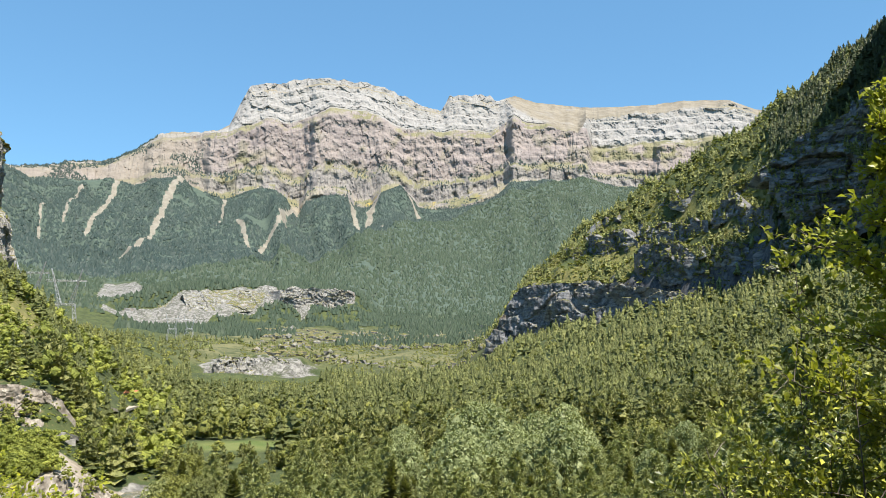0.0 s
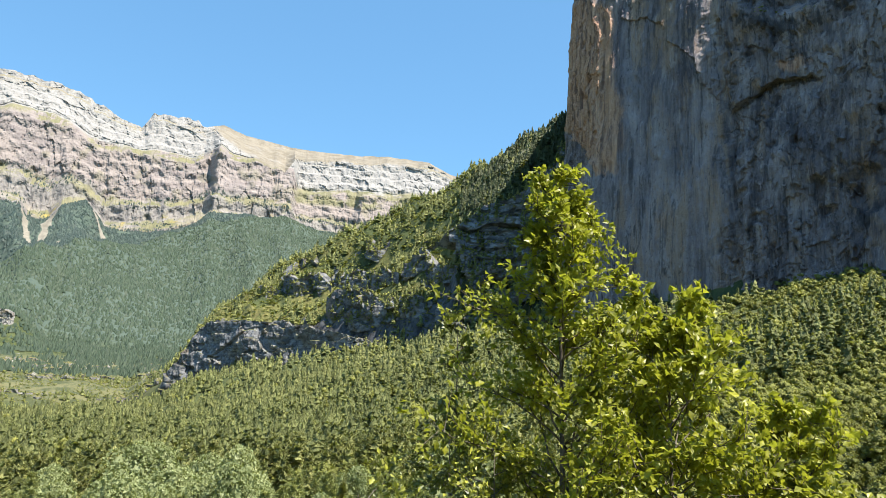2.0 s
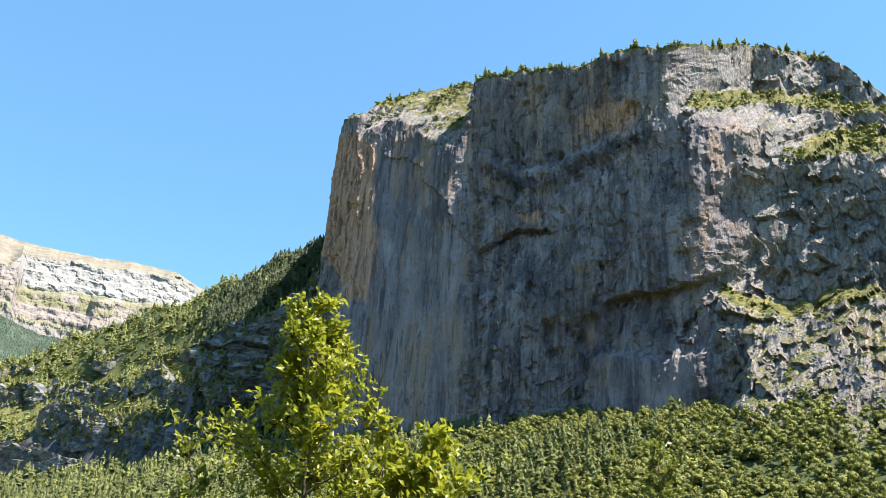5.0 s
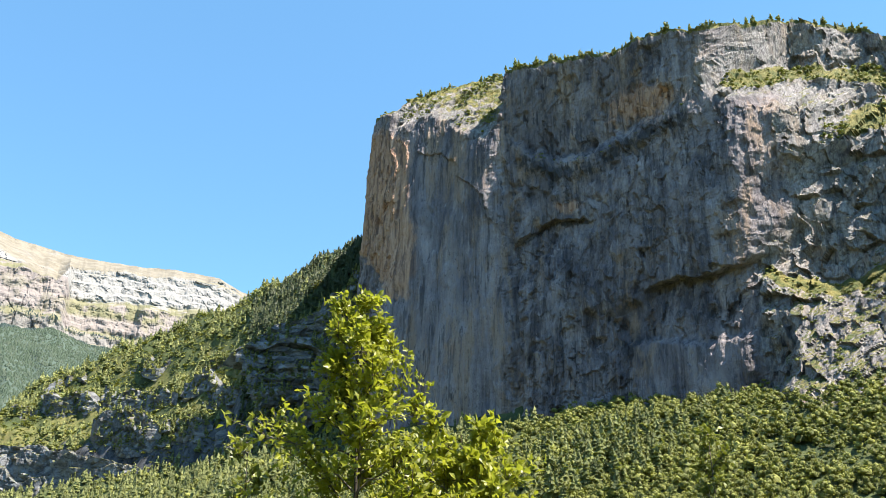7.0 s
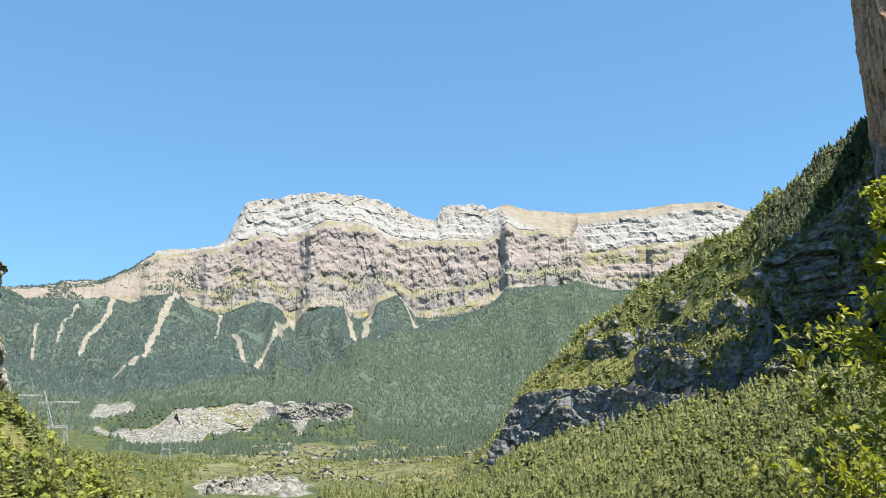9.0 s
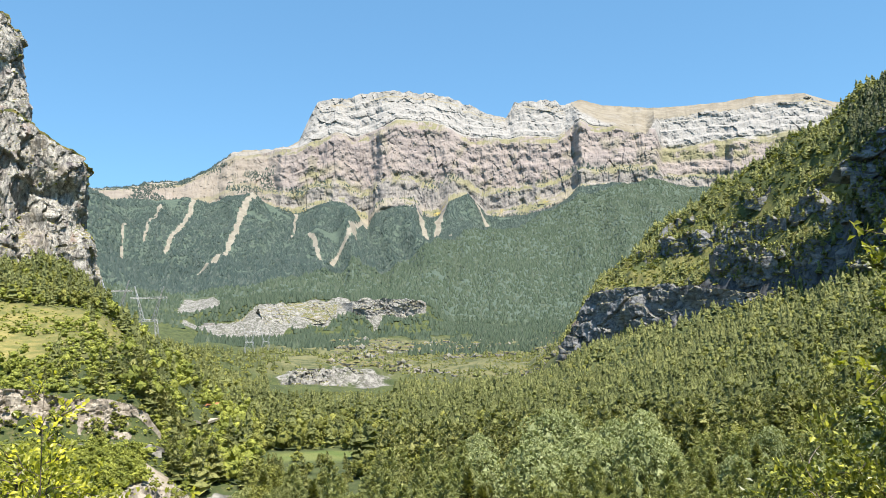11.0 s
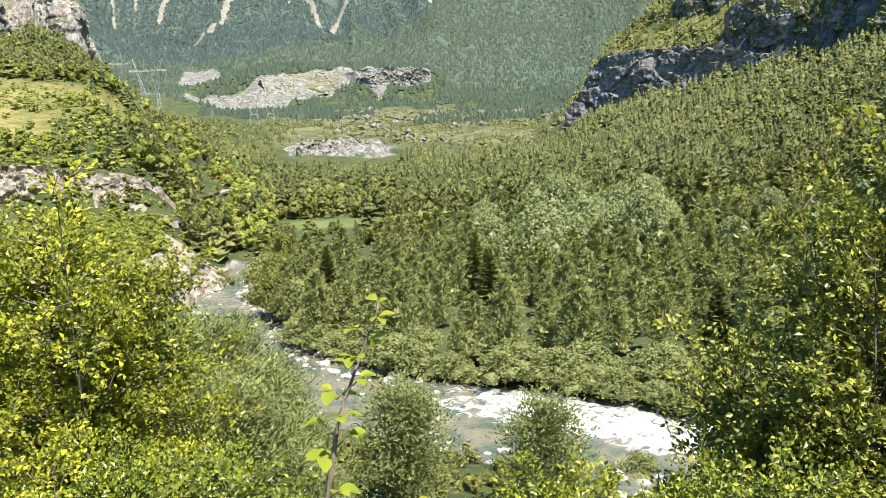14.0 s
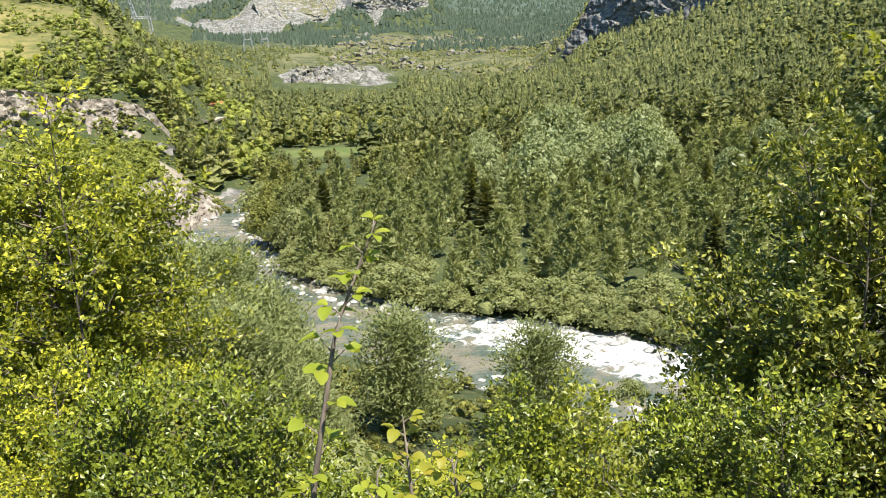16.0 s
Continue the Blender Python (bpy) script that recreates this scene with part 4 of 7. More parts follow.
    f2, _ = facets((S + warp) / 4.6 + 0.9 * wob, Zr / 13, 203, 0.9)
    f3, _ = facets(S / 2.2 + 0.9 * wob, Zr / 4.4, 205, 0.9)
    b4, _ = facets(S / 8 + 0.8 * wob, (Zr + 0.25 * S) / 7 + 0.6 * wob, 207, 1.2)
    patch = ramp(vnoise(S / 60, Zr / 60, 0, 24), -0.5, 0.5)
    rock = broken * (1 - flank)
    small = f1 * (1.8 * rock + 3.0 * flank) + f2 * (0.2 + 1.3 * rock * (0.4 + 0.6 * patch) + 0.9 * flank) + f3 * (0.15 + 0.5 * rock + 0.7 * flank) + b4 * (0.5 * rock * patch + 4.2 * flank)
    joints = -(1 - ramp(e1, 0, 0.08)) * 0.9 * rock * ramp(vnoise(S / 25, Zr / 25, 0, 26), -0.1, 0.4)
    flute = (1 - 0.8 * flank) * (0.9 * ridged((S + 1.5 * warp) / 15, Zr / 90, 0, 4, 25) + 0.6 * ridged((S + 0.4 * warp) / 4.5, Zr / 36, 0, 3, 27)) + 0.5 * fbm(S / 5, Zr / 6, 0, 4, 28)
    pits = -2.4 * ramp(vnoise(S / 6, Zr / 8, 0, 30), 0.5, 0.8) * rock
    small = (small + joints + flute + pits) * (1 - 0.85 * hidden)
    R = r0 - large * np.clip(away, 0.3, 1)
    Z = EYE_Z + R * np.tan(np.radians(EL))
    over_top = np.clip(H - 1, 0, 1)
    out = large + small * (1 - ramp(H, 1.0, 1.05)) - over_top * 260
    Z = Z + np.where(H > 1, np.minimum(over_top * 50, 5), 0)
    X, Y = cx + nx * out, cy + ny * out
    edge = np.interp(E, [16, 22, 29], [34.4, 34.2, 33.4]) + 0.9 * wob
    prow = (1 - ramp(A, edge - 0.9, edge + 0.3)) * ramp(E - np.interp(A, [30.3, 33.8], [19.6, 16.5]), -0.2, 0.4) * (1 - ramp(E, 27.5, 29.4))
    blot = lambda a, e, wa, we: np.exp(-((A - a) / wa) ** 2 - ((E - e) / we) ** 2)
    ochre = 0.85 * prow + 1.0 * blot(51.2, 29.9, 2.4, 1.6) + 1.0 * blot(45.2, 23.3, 1.3, 0.5) + 0.4 * blot(34.8, 20.0, 1.0, 2.6) + 0.45 * blot(37.4, 13.6, 1.2, 2.0) + 0.2 * blot(53.7, 22.4, 1.6, 2.6) + 0.35 * blot(47.6, 19.0, 0.6, 1.4) + 0.2 * blot(54.5, 19.6, 1.4, 1.0) + 0.1 * blot(56.5, 28.5, 2.5, 1.2) + 0.5 * blot(72, 21, 2.0, 3.0)
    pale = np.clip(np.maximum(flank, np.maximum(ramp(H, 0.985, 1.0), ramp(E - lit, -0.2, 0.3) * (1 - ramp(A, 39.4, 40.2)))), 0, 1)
    # black lichen and seepage, with the overhangs' shade painted in under the sills
    shade_stain = 0.5 * np.exp(-((up + 0.7) / 0.8) ** 2) * band(A, 41, 56, 1.0) + 0.55 * np.exp(-((d2 + 0.35) / 0.3) ** 2) * band(A, 41, 47, 0.4) + 0.45 * blot(48.5, 13.5, 3.0, 2.2) + 0.5 * blot(54.5, 15.8, 3.0, 1.7) + 0.35 * blot(57, 23.5, 2.5, 3.5) + 0.3 * blot(43.5, 25, 2.5, 1.0)
    turfy = fbm(S / 9, Zr / 9, 0, 3, 93)
    turf = band(b1, 0.0, 0.8, 0.25) * ramp(A, 56.5, 58) + 0.8 * band(b2, -0.5, 1.2, 0.4) * ramp(A, 63, 65) + band(b3, 0.0, 0.8, 0.25) * ramp(A, 57.6, 59) * (1 - ramp(A, 66, 71)) + 0.07 * ramp(-b3, 0.2, 1.2) * ramp(A, 59, 61) + 0.55 * ramp(E - lit, 0.3, 1.2) * (1 - ramp(A, 39, 40)) + ramp(H, 0.985, 1.0)
    P = np.stack([X, Y, Z], -1)
    me = mesh_of("cliff_wall", P.reshape(-1, 3), grid_faces(len(hs), len(s)), CLIFF, False, None, {"ochre": ochre, "pale": 0.46 * pale * (1 - 0.3 * ramp(-b3, 0.0, 0.8) * ramp(A, 57.5, 60)), "shade_stain": shade_stain, "plain": plain, "turf": np.clip(turf, 0, 1)})
    tagged(new("cliff_wall", me), "huge grey limestone wall with dark streaks and ochre stains", "cliff", kind="structure")
    # where scrub can root: the rim, the dome, the benches, the broken slope at the foot
    hid = np.broadcast_to(hidden, H.shape)
    grow_rim = (H >= 1.0) & (H < 1.1) & ~hid
    grow_dome = (E > lit + 0.15) & (A < 39.6) & (H < 1) & (turfy > 0.1) & ~hid
    bushy = ((b1 > -0.1) & (b1 < 0.75) & (A > 57)) | ((b2 > -0.6) & (b2 < 1.3) & (A > 63) & (turfy > -0.25))
    tufts = ((b3 > -0.6) & (b3 < 0.9) & (A > 58)) | ((b3 <= -0.3) & (A > 60) & (turfy > 0.1)) | ((up > -0.3) & (up < 0.25) & (A > 42) & (A < 55) & (turfy > 0.0))
    return [P[m] for m in (grow_rim, grow_dome, bushy & (H < 1), tufts & (H < 1))]


def rock_band(name, label, plan, base_drop, seed, cols, rows, block, set_back, material=None, size=1.0, strata=1.0):
    """A blocky rock face: plan rows are (heading, distance, foot height, top height)."""
    plan = np.array(plan, float)
    px, py = polar(plan[:, 0], plan[:, 1])
    cum = np.concatenate([[0], np.cumsum(np.hypot(np.diff(px), np.diff(py)))])
    s = np.linspace(0, cum[-1], cols)
    cx, cy, foot, top = np.interp(s, cum, px), np.interp(s, cum, py), np.interp(s, cum, plan[:, 2]), np.interp(s, cum, plan[:, 3])
    tx, ty = np.gradient(cx), np.gradient(cy)
    n = np.hypot(tx, ty)
    nx, ny = ty / n, -tx / n
    k = np.ones(15) / 15
    nx, ny = (np.convolve(np.pad(q, 7, mode="edge"), k, "valid") for q in (nx, ny))
    foot = foot - base_drop
    top = top + 2.5 * size * fbm(s / 14, seed, 0, 4, seed)
    hs = np.concatenate([np.linspace(0, 1, rows), [1.03, 1.1, 1.3]])
    Hh, S = np.meshgrid(hs, s, indexing="ij")
    Z = foot + np.clip(Hh, 0, 1) * (top - foot)
    wob = 0.6 * fbm(S / 16, Z / 16, 0, 4, seed + 4)
    f1, e1 = facets(S / (1.6 * block) + wob, (Z + 0.25 * S) / (1.3 * block) + wob, seed, 0.9)
    f2, _ = facets(S / (0.6 * block) + wob, (Z + 0.2 * S) / (0.45 * block), seed + 2, 0.9)
    if material is CLAY:
        f1, f2, e1 = 0.8 * fbm(S / 11, Z / 9, 0, 4, seed) + 0.5 * f1, 0.9 * ridged(S / 4, Z / 16, 0, 4, seed + 1) + 0.7 * f2 + 0.8 * fbm(S / 2, Z / 2, 0, 3, seed + 3), 1 + 0 * e1
    layer = (Z + 13 / strata * fbm(S / 45, Z / 50, 0, 3, seed + 5)) / (15 / strata)
    saw = 3.0 * (layer - np.floor(layer)) * ramp(vnoise(S / 22, np.floor(layer) * 2.3, 0, seed + 6), -0.4, 0.3)
    out = 3.4 * f1 + 1.5 * f2 / strata + strata * saw - 1.2 * (1 - ramp(e1, 0, 0.12)) + 3.5 * fbm(S / 35, Z / 40, 0, 4, seed + 7) + 0.7 * ridged(S / 5, Z / 8, 0, 3, seed + 8)
    out = out * size - set_back * np.clip(Hh, 0, 1) - np.clip(Hh - 1, 0, 1) * 40 * min(1.0, size) + 3
    Z = Z - np.clip(Hh - 1.05, 0, 1) * 30 * min(1.0, size)
    ends = ramp(s, 0, 12) * (1 - ramp(s, cum[-1] - 12, cum[-1]))
    out = out * ends - 3 * (1 - ends)
    P = np.stack([cx + nx * out, cy + ny * out, Z], -1)
    me = mesh_of(name, P.reshape(-1, 3), grid_faces(len(hs), len(s)), material or SPUR_ROCK)
    tagged(new(name, me), label, "cliff", kind="structure")
    nrm = np.cross(P[1:, :-1] - P[:-1, :-1], P[:-1, 1:] - P[:-1, :-1])
    up = np.abs(nrm[..., 2]) / (np.linalg.norm(nrm, axis=-1) + 1e-9)
    return P[:-1, :-1][(up > 0.24) & (Hh[:-1, :-1] > 0.1) & (Hh[:-1, :-1] < 1.06)]


def sight(az, el):
    """How far off the ground first rises to the height angle el on the heading az, past the valley floor."""
    r = np.arange(420.0, 1700.0, 2.0)
    z = land(*polar(az, r), False)
    over = np.nonzero(z > EYE_Z + r * math.tan(radians(el)))[0]
    return float(r[over[0]]) if len(over) else 800.0


# broken steps on the spur: from heading, to heading, height angle of the foot, height
SPUR_ROCKS = ((13.3, 17.5, 5.3, 27), (10.1, 13.5, 7.5, 15), (13.6, 18.2, 8.3, 18), (17.6, 20.8, 6.6, 15), (18.6, 22.6, 9.1, 14), (15.2, 17.6, 10.4, 8), (8.0, 10.0, 6.9, 6), (19.6, 21.2, 11.2, 6), (11.0, 12.6, 9.5, 6))


def before_rocks(x, y):
    """True on the ground at the foot and on the top edge of the spur's broken steps."""
    az, r = np.degrees(np.arctan2(x, y)), np.hypot(x, y)
    el = np.degrees(np.arctan2(land(x, y) - EYE_Z, r)) + 0.3 * vnoise(x / 9, y / 9)
    hit = np.zeros(len(x), bool)
    for a0, a1, e, high in SPUR_ROCKS:
        hit |= (az > a0 - 0.1) & (az < a1 + 0.1) & (el > e - 0.75) & (el < e + high * 0.07)
    return hit


def build_spur_cliffs():
    rock_band("spur_cliff", "dark grey blocky limestone cliff at the foot of the spur",
              [(2.9, 808, 22, 44), (3.5, 792, 26, 56), (4.4, 784, 32, 82), (5.4, 772, 36, 98), (7, 750, 44, 100), (8.6, 730, 50, 100), (11, 704, 58, 97), (13.2, 680, 62, 90), (14.5, 668, 64, 86), (16, 650, 64, 80), (17.5, 630, 66, 76), (19, 606, 68, 74)], 4, 131, 420, 64, 15, 4, None, 0.85, 1.35)
    up = lambda r, el: EYE_Z + r * math.tan(radians(el))
    ledges = [rock_band("gully_cliff", "dark broken limestone cliff rising beside the gully",
                        [(a, r, up(r, e0), up(r, e1)) for a, r, e0, e1 in ((20.9, 590, 4.2, 7.0), (21.7, 576, 4.2, 9.8), (22.4, 566, 4.2, 12.0), (23.2, 555, 4.2, 12.6), (24.2, 554, 4.8, 13.2), (25.2, 562, 5.2, 14.2), (26.3, 568, 6, 16.2), (27.4, 566, 8.2, 18.2), (28.8, 560, 9, 19.6), (30.4, 558, 9.3, 20.6), (32, 556, 9.6, 21))], 4, 151, 260, 100, 10, 40, None, 2.0)]
    for i, (a0, a1, el, high) in enumerate(SPUR_ROCKS):
        run = []
        for q in (0, 0.2, 0.4, 0.6, 0.8, 1.0):
            az = a0 + q * (a1 - a0)
            r = sight(az, el + 0.25 * math.sin(9 * q + i))
            z = float(land(*polar(np.array([az]), np.array([r])))[0])
            run.append((az, r - 2, z - 3, z + high * (0.25 + 0.75 * math.sin(math.pi * (0.12 + 0.76 * q)))))
        ledges.append(rock_band("spur_outcrop", "grey broken outcrop among scrub and pines on the spur", run, 4, 181 + 7 * i, 110, 26, 8, 4, None, 0.9, 1.2))
    return np.concatenate(ledges)


def build_terrace_rock():
    face = lambda rows, drop: [(a, rise(a, e0, 1400.0, 2000.0) - 6, EYE_Z + (rise(a, e0, 1400.0, 2000.0) - 6) * math.tan(radians(e0)) - drop, EYE_Z + rise(a, e1, 1400.0, 2000.0) * math.tan(radians(e1))) for a, e0, e1 in rows]
    rows = ((-21.6, 1600, 3.5), (-19.4, 1570, 4.0), (-17.4, 1550, 4.5), (-15.8, 1570, 4.75), (-14.4, 1600, 4.9), (-12.6, 1610, 4.95), (-11.4, 1620, 4.8))
    rock_band("slab_cliff", "long pale limestone slab above the terrace", [(a, r, float(land(*polar(np.array([a]), np.array([r])), False)[0]) - 4, EYE_Z + (r + 60) * math.tan(radians(e))) for a, r, e in rows], 4, 191, 420, 50, 11, 60, PALE_ROCK, 1.0)
    rock_band("slab_cliff", "grey undercut limestone edge above the wooded terrace", face([(-11.6, 4.1, 4.9), (-10.4, 3.9, 4.95), (-9, 4.0, 4.9), (-7.6, 4.0, 4.85), (-6.2, 4.1, 4.7)], 6), 6, 196, 240, 34, 11, 4, PALE_ROCK, 1.3)
    rock_band("terrace_outcrop", "pale broken limestone step below the terrace", [(-16.8, 790, 2, 14), (-15.4, 784, 0, 29), (-13.8, 788, -2, 33), (-12, 795, -2, 31), (-10.4, 800, -1, 28), (-9.2, 806, 0, 24), (-8.2, 820, 3, 17)], 4, 171, 220, 34, 9, 14, PALE_ROCK, 1.1)
    rock_band("terrace_outcrop", "low pale limestone edge of the terrace", [(-8.8, 850, 12, 24), (-7.5, 846, 12, 31), (-6, 850, 12, 30), (-4.6, 856, 12, 28), (-3.6, 866, 12, 20)], 4, 176, 120, 16, 9, 8, PALE_ROCK, 0.8)


def build_bluffs():
    one = rock_band("clay_bluff", "eroded pale clay and gravel bluff above the road", [(-41, 201, 14.5, 26.5), (-36, 201, 14.3, 26.0), (-33, 201, 14.0, 25.6), (-30, 201, 13.8, 24.8), (-28, 201, 13.6, 24.2), (-26, 201, 13.4, 22.6), (-24.6, 202, 12.5, 20.0), (-23.6, 204, 11, 15.0)], 1, 161, 420, 40, 3, 5, CLAY, 0.4)
    two = rock_band("clay_bank", "undercut bank of pale clay and stones beside the river", [(-29, 137, 2, 10.5), (-26, 142, 2, 10.2), (-24.7, 147, 2, 9.6), (-23.5, 152, 1.8, 8.2), (-22.3, 158, 1.5, 6.2), (-21.4, 166, 1.4, 4.0), (-20.3, 174, 1.4, 2.6)], 1, 166, 260, 24, 2, 4, CLAY, 0.3)
    return np.concatenate([one, two])


def build_left_rock():
    """The broken pale crag over the far side of the road: a lower block with a dark hollow, and a higher one set back behind it."""
    def block(name, label, plan, rim, foot, edge, seed):
        plan = np.array(plan, float)
        px, py = polar(plan[:, 0], plan[:, 1])
        cum = np.concatenate([[0], np.cumsum(np.hypot(np.diff(px), np.diff(py)))])
        s = np.linspace(0, cum[-1], 330)
        k = np.ones(13) / 13
        smooth = lambda q: np.convolve(np.pad(np.interp(s, cum, q), 6, mode="edge"), k, "valid")
        cx, cy = smooth(px), smooth(py)
        tx, ty = np.gradient(cx), np.gradient(cy)
        n = np.hypot(tx, ty)
        nx, ny = ty / n, -tx / n
        r0, az = np.hypot(cx, cy), np.degrees(np.arctan2(cx, cy))
        top = along_line(az, rim) + 0.15 * fbm(s / 7, seed, 0, 4, seed)
        top = np.where((r0 > 452) & (foot < 8), np.degrees(np.arctan(78 / r0)), top)
        hs = np.concatenate([np.linspace(0, 1, 130), [1.02, 1.08, 1.25, 1.6]])
        H, S = np.meshgrid(hs, s, indexing="ij")
        h = np.clip(H, 0, 1)
        EL = foot + h * (top - foot)
        AZ = np.broadcast_to(az, EL.shape)
        V = EYE_Z + r0 * np.tan(np.radians(EL))
        wob = fbm(S / 18, V / 18, 0, 4, seed + 1)
        hollow = -13 * np.exp(-((AZ + 32.3 + 0.4 * wob) / 0.9) ** 2 - ((EL - 10.6 - 0.3 * (AZ + 32)) / 1.7) ** 2) - 7 * np.exp(-((AZ + 30.6) / 0.7) ** 2 - ((EL - 11.6) / 0.8) ** 2)
        f1, e1 = facets(S / 13 + 0.5 * wob, (V + 0.5 * S) / 30 + 0.4 * wob, seed + 2, 0.9)
        f2, _ = facets(S / 5 + 0.4 * wob, V / 10, seed + 3, 0.9)
        f3, _ = facets(S / 2.3, V / 3.6, seed + 4, 0.9)
        large = hollow - 0.16 * (V - V[0]) * (1 - ramp(AZ, edge[2] - 2.5, edge[2])) + 2 * wob
        out = large + 3 + 4.5 * f1 + 2.0 * f2 + 0.9 * f3 - 1.5 * (1 - ramp(e1, 0, 0.1)) - np.clip(H - 1, 0, 1) * 150
        shift = np.radians(np.interp(EL, edge[0], edge[1])) * r0 * ramp(AZ, edge[2] - 1.6, edge[2])
        Z = EYE_Z + (r0 - large) * np.tan(np.radians(EL)) + np.clip(H - 1, 0, 1) * 14
        P = np.stack([cx + nx * out + shift, cy + ny * out, Z], -1)
        turfy = fbm(S / 8, V / 8, 0, 3, seed + 6)
        turf = ramp(H, 0.97, 1.0) + 0.35 * ramp(turfy, 0.3, 0.7)
        me = mesh_of(name, P.reshape(-1, 3), grid_faces(len(hs), len(s)), CLIFF, False, None, {"ochre": 0 * Z - 0.4, "pale": 1.0 + 0 * Z, "shade_stain": 0 * Z, "plain": 0 * Z, "turf": np.clip(turf, 0, 1)})
        tagged(new(name, me), label, "cliff", kind="structure")
        return P[((H >= 0.98) & (H < 1.1)) | ((turfy > 0.42) & (H < 1))]
    low = block("crag", "broken pale limestone crag with a dark hollow", [(-42, 424), (-38, 418), (-34, 416), (-31.6, 421), (-30.2, 427), (-29.45, 435), (-29.3, 447), (-29.9, 485), (-32, 545)],
                [(-40, 17.5), (-36, 16.9), (-33.1, 16.4), (-31.85, 15.7), (-30.1, 14.4), (-29.3, 13.2)], 5.5, ([6.5, 8, 9.8, 11.7, 13.1], [0.5, 0.0, -0.45, 0.0, 0.0], -29.6), 301)
    high = block("crag", "upper pale limestone crag set back behind a bushy ledge", [(-48, 452), (-42, 448), (-37, 446), (-34.6, 448), (-33.6, 454), (-33.4, 466), (-34.4, 520)],
                 [(-48, 25), (-37, 24), (-34.3, 22.4), (-33.6, 21.6)], 14.0, ([15, 18.5, 20.1, 21.7], [0.15, 0.1, -0.2, -0.8], -33.9), 321)
    return np.concatenate([low, high])


def build_river():
    run = np.array(RIVER, float)
    cum = np.concatenate([[0], np.cumsum(np.hypot(np.diff(run[:, 0]), np.diff(run[:, 1])))])
    s = np.linspace(0, cum[-1], 700)
    cx, cy, half, level = (np.interp(s, cum, run[:, i]) for i in range(4))
    k = np.ones(15) / 15
    pad = lambda q: np.convolve(np.pad(q, 7, mode="edge"), k, "valid")
    cx, cy, level = pad(cx), pad(cy), pad(level)
    tx, ty = np.gradient(cx), np.gradient(cy)
    n = np.hypot(tx, ty)
    w = np.linspace(-1, 1, 30)
    Wd, S = np.meshgrid(w, s, indexing="ij")
    X = cx - ty / n * Wd * (half + 1.5)
    Y = cy + tx / n * Wd * (half + 1.5)
    fall = 0.08 + 0.66 * np.exp(-((S - 158) / 24) ** 4) * ramp(Wd, 0.5, -0.3) + 0.3 * ramp(S, 195, 215)
    Z = level + 0.10 * fbm(X / 2.2, Y / 2.2, 0, 3, 5) + fall * 0.14 * fbm(X / 0.9, Y / 0.9, 0, 3, 6)
    me = mesh_of("river", np.stack([X, Y, Z], -1).reshape(-1, 3), grid_faces(30, 700), WATER, True, None, {"foam": fall})
    tagged(new("river", me), "shallow clear mountain river with white rapids", "water", kind="structure")


build_ground()
LEDGES = build_mountain()
WALL = build_wall()
SPUR_LEDGES = build_spur_cliffs()
build_terrace_rock()
BLUFF_LEDGES = build_bluffs()
CRAG_LEDGES = build_left_rock()
build_river()

# ---- plants: how they are made ----
def part(name, me, parent, label=""):
    ob = new(name, me)
    ob.parent = parent
    return tagged(ob, label)


def thing(name, x, y, z, label, category, group=""):
    ob = new(name)
    ob.location = (x, y, z)
    return tagged(ob, label, category, group)


def tubes(lines, sides=6):
    """Tapered tubes along lines of (x, y, z, radius)."""
    verts, faces, base = [], [], 0
    ring = np.arange(sides) * 2 * math.pi / sides
    for line in lines:
        p = np.asarray(line, float)
        d = np.gradient(p[:, :3], axis=0)
        d /= np.linalg.norm(d, axis=1)[:, None] + 1e-9
        ref = np.where(np.abs(d[:, 2:3]) > 0.9, [[1.0, 0, 0]], [[0, 0, 1.0]])
        u = np.cross(d, ref)
        u /= np.linalg.norm(u, axis=1)[:, None] + 1e-9
        v = np.cross(d, u)
        q = p[:, None, :3] + p[:, None, 3:4] * (np.cos(ring)[None, :, None] * u[:, None] + np.sin(ring)[None, :, None] * v[:, None])
        verts.append(q.reshape(-1, 3))
        faces.append(grid_faces(len(p), sides, True) + base)
        base += q.shape[0] * sides
    return np.concatenate(verts), np.concatenate(faces)


# most leaves turn their faces up and to the south
LIGHTWARD = np.array([0.33, -0.44, 0.83])


def frames_at(n, r, up=0.5):
    """Random leaf axes: along the leaf and across it."""
    along = r.normal(size=(n, 3))
    along[:, 2] = along[:, 2] * 0.6 + up * 0.3
    along /= np.linalg.norm(along, axis=1)[:, None]
    side = np.cross(along, r.normal(size=(n, 3)) * 0.6 + np.array([0, 0, 1.0]))
    side /= np.linalg.norm(side, axis=1)[:, None] + 1e-9
    return along, side, np.cross(side, along)


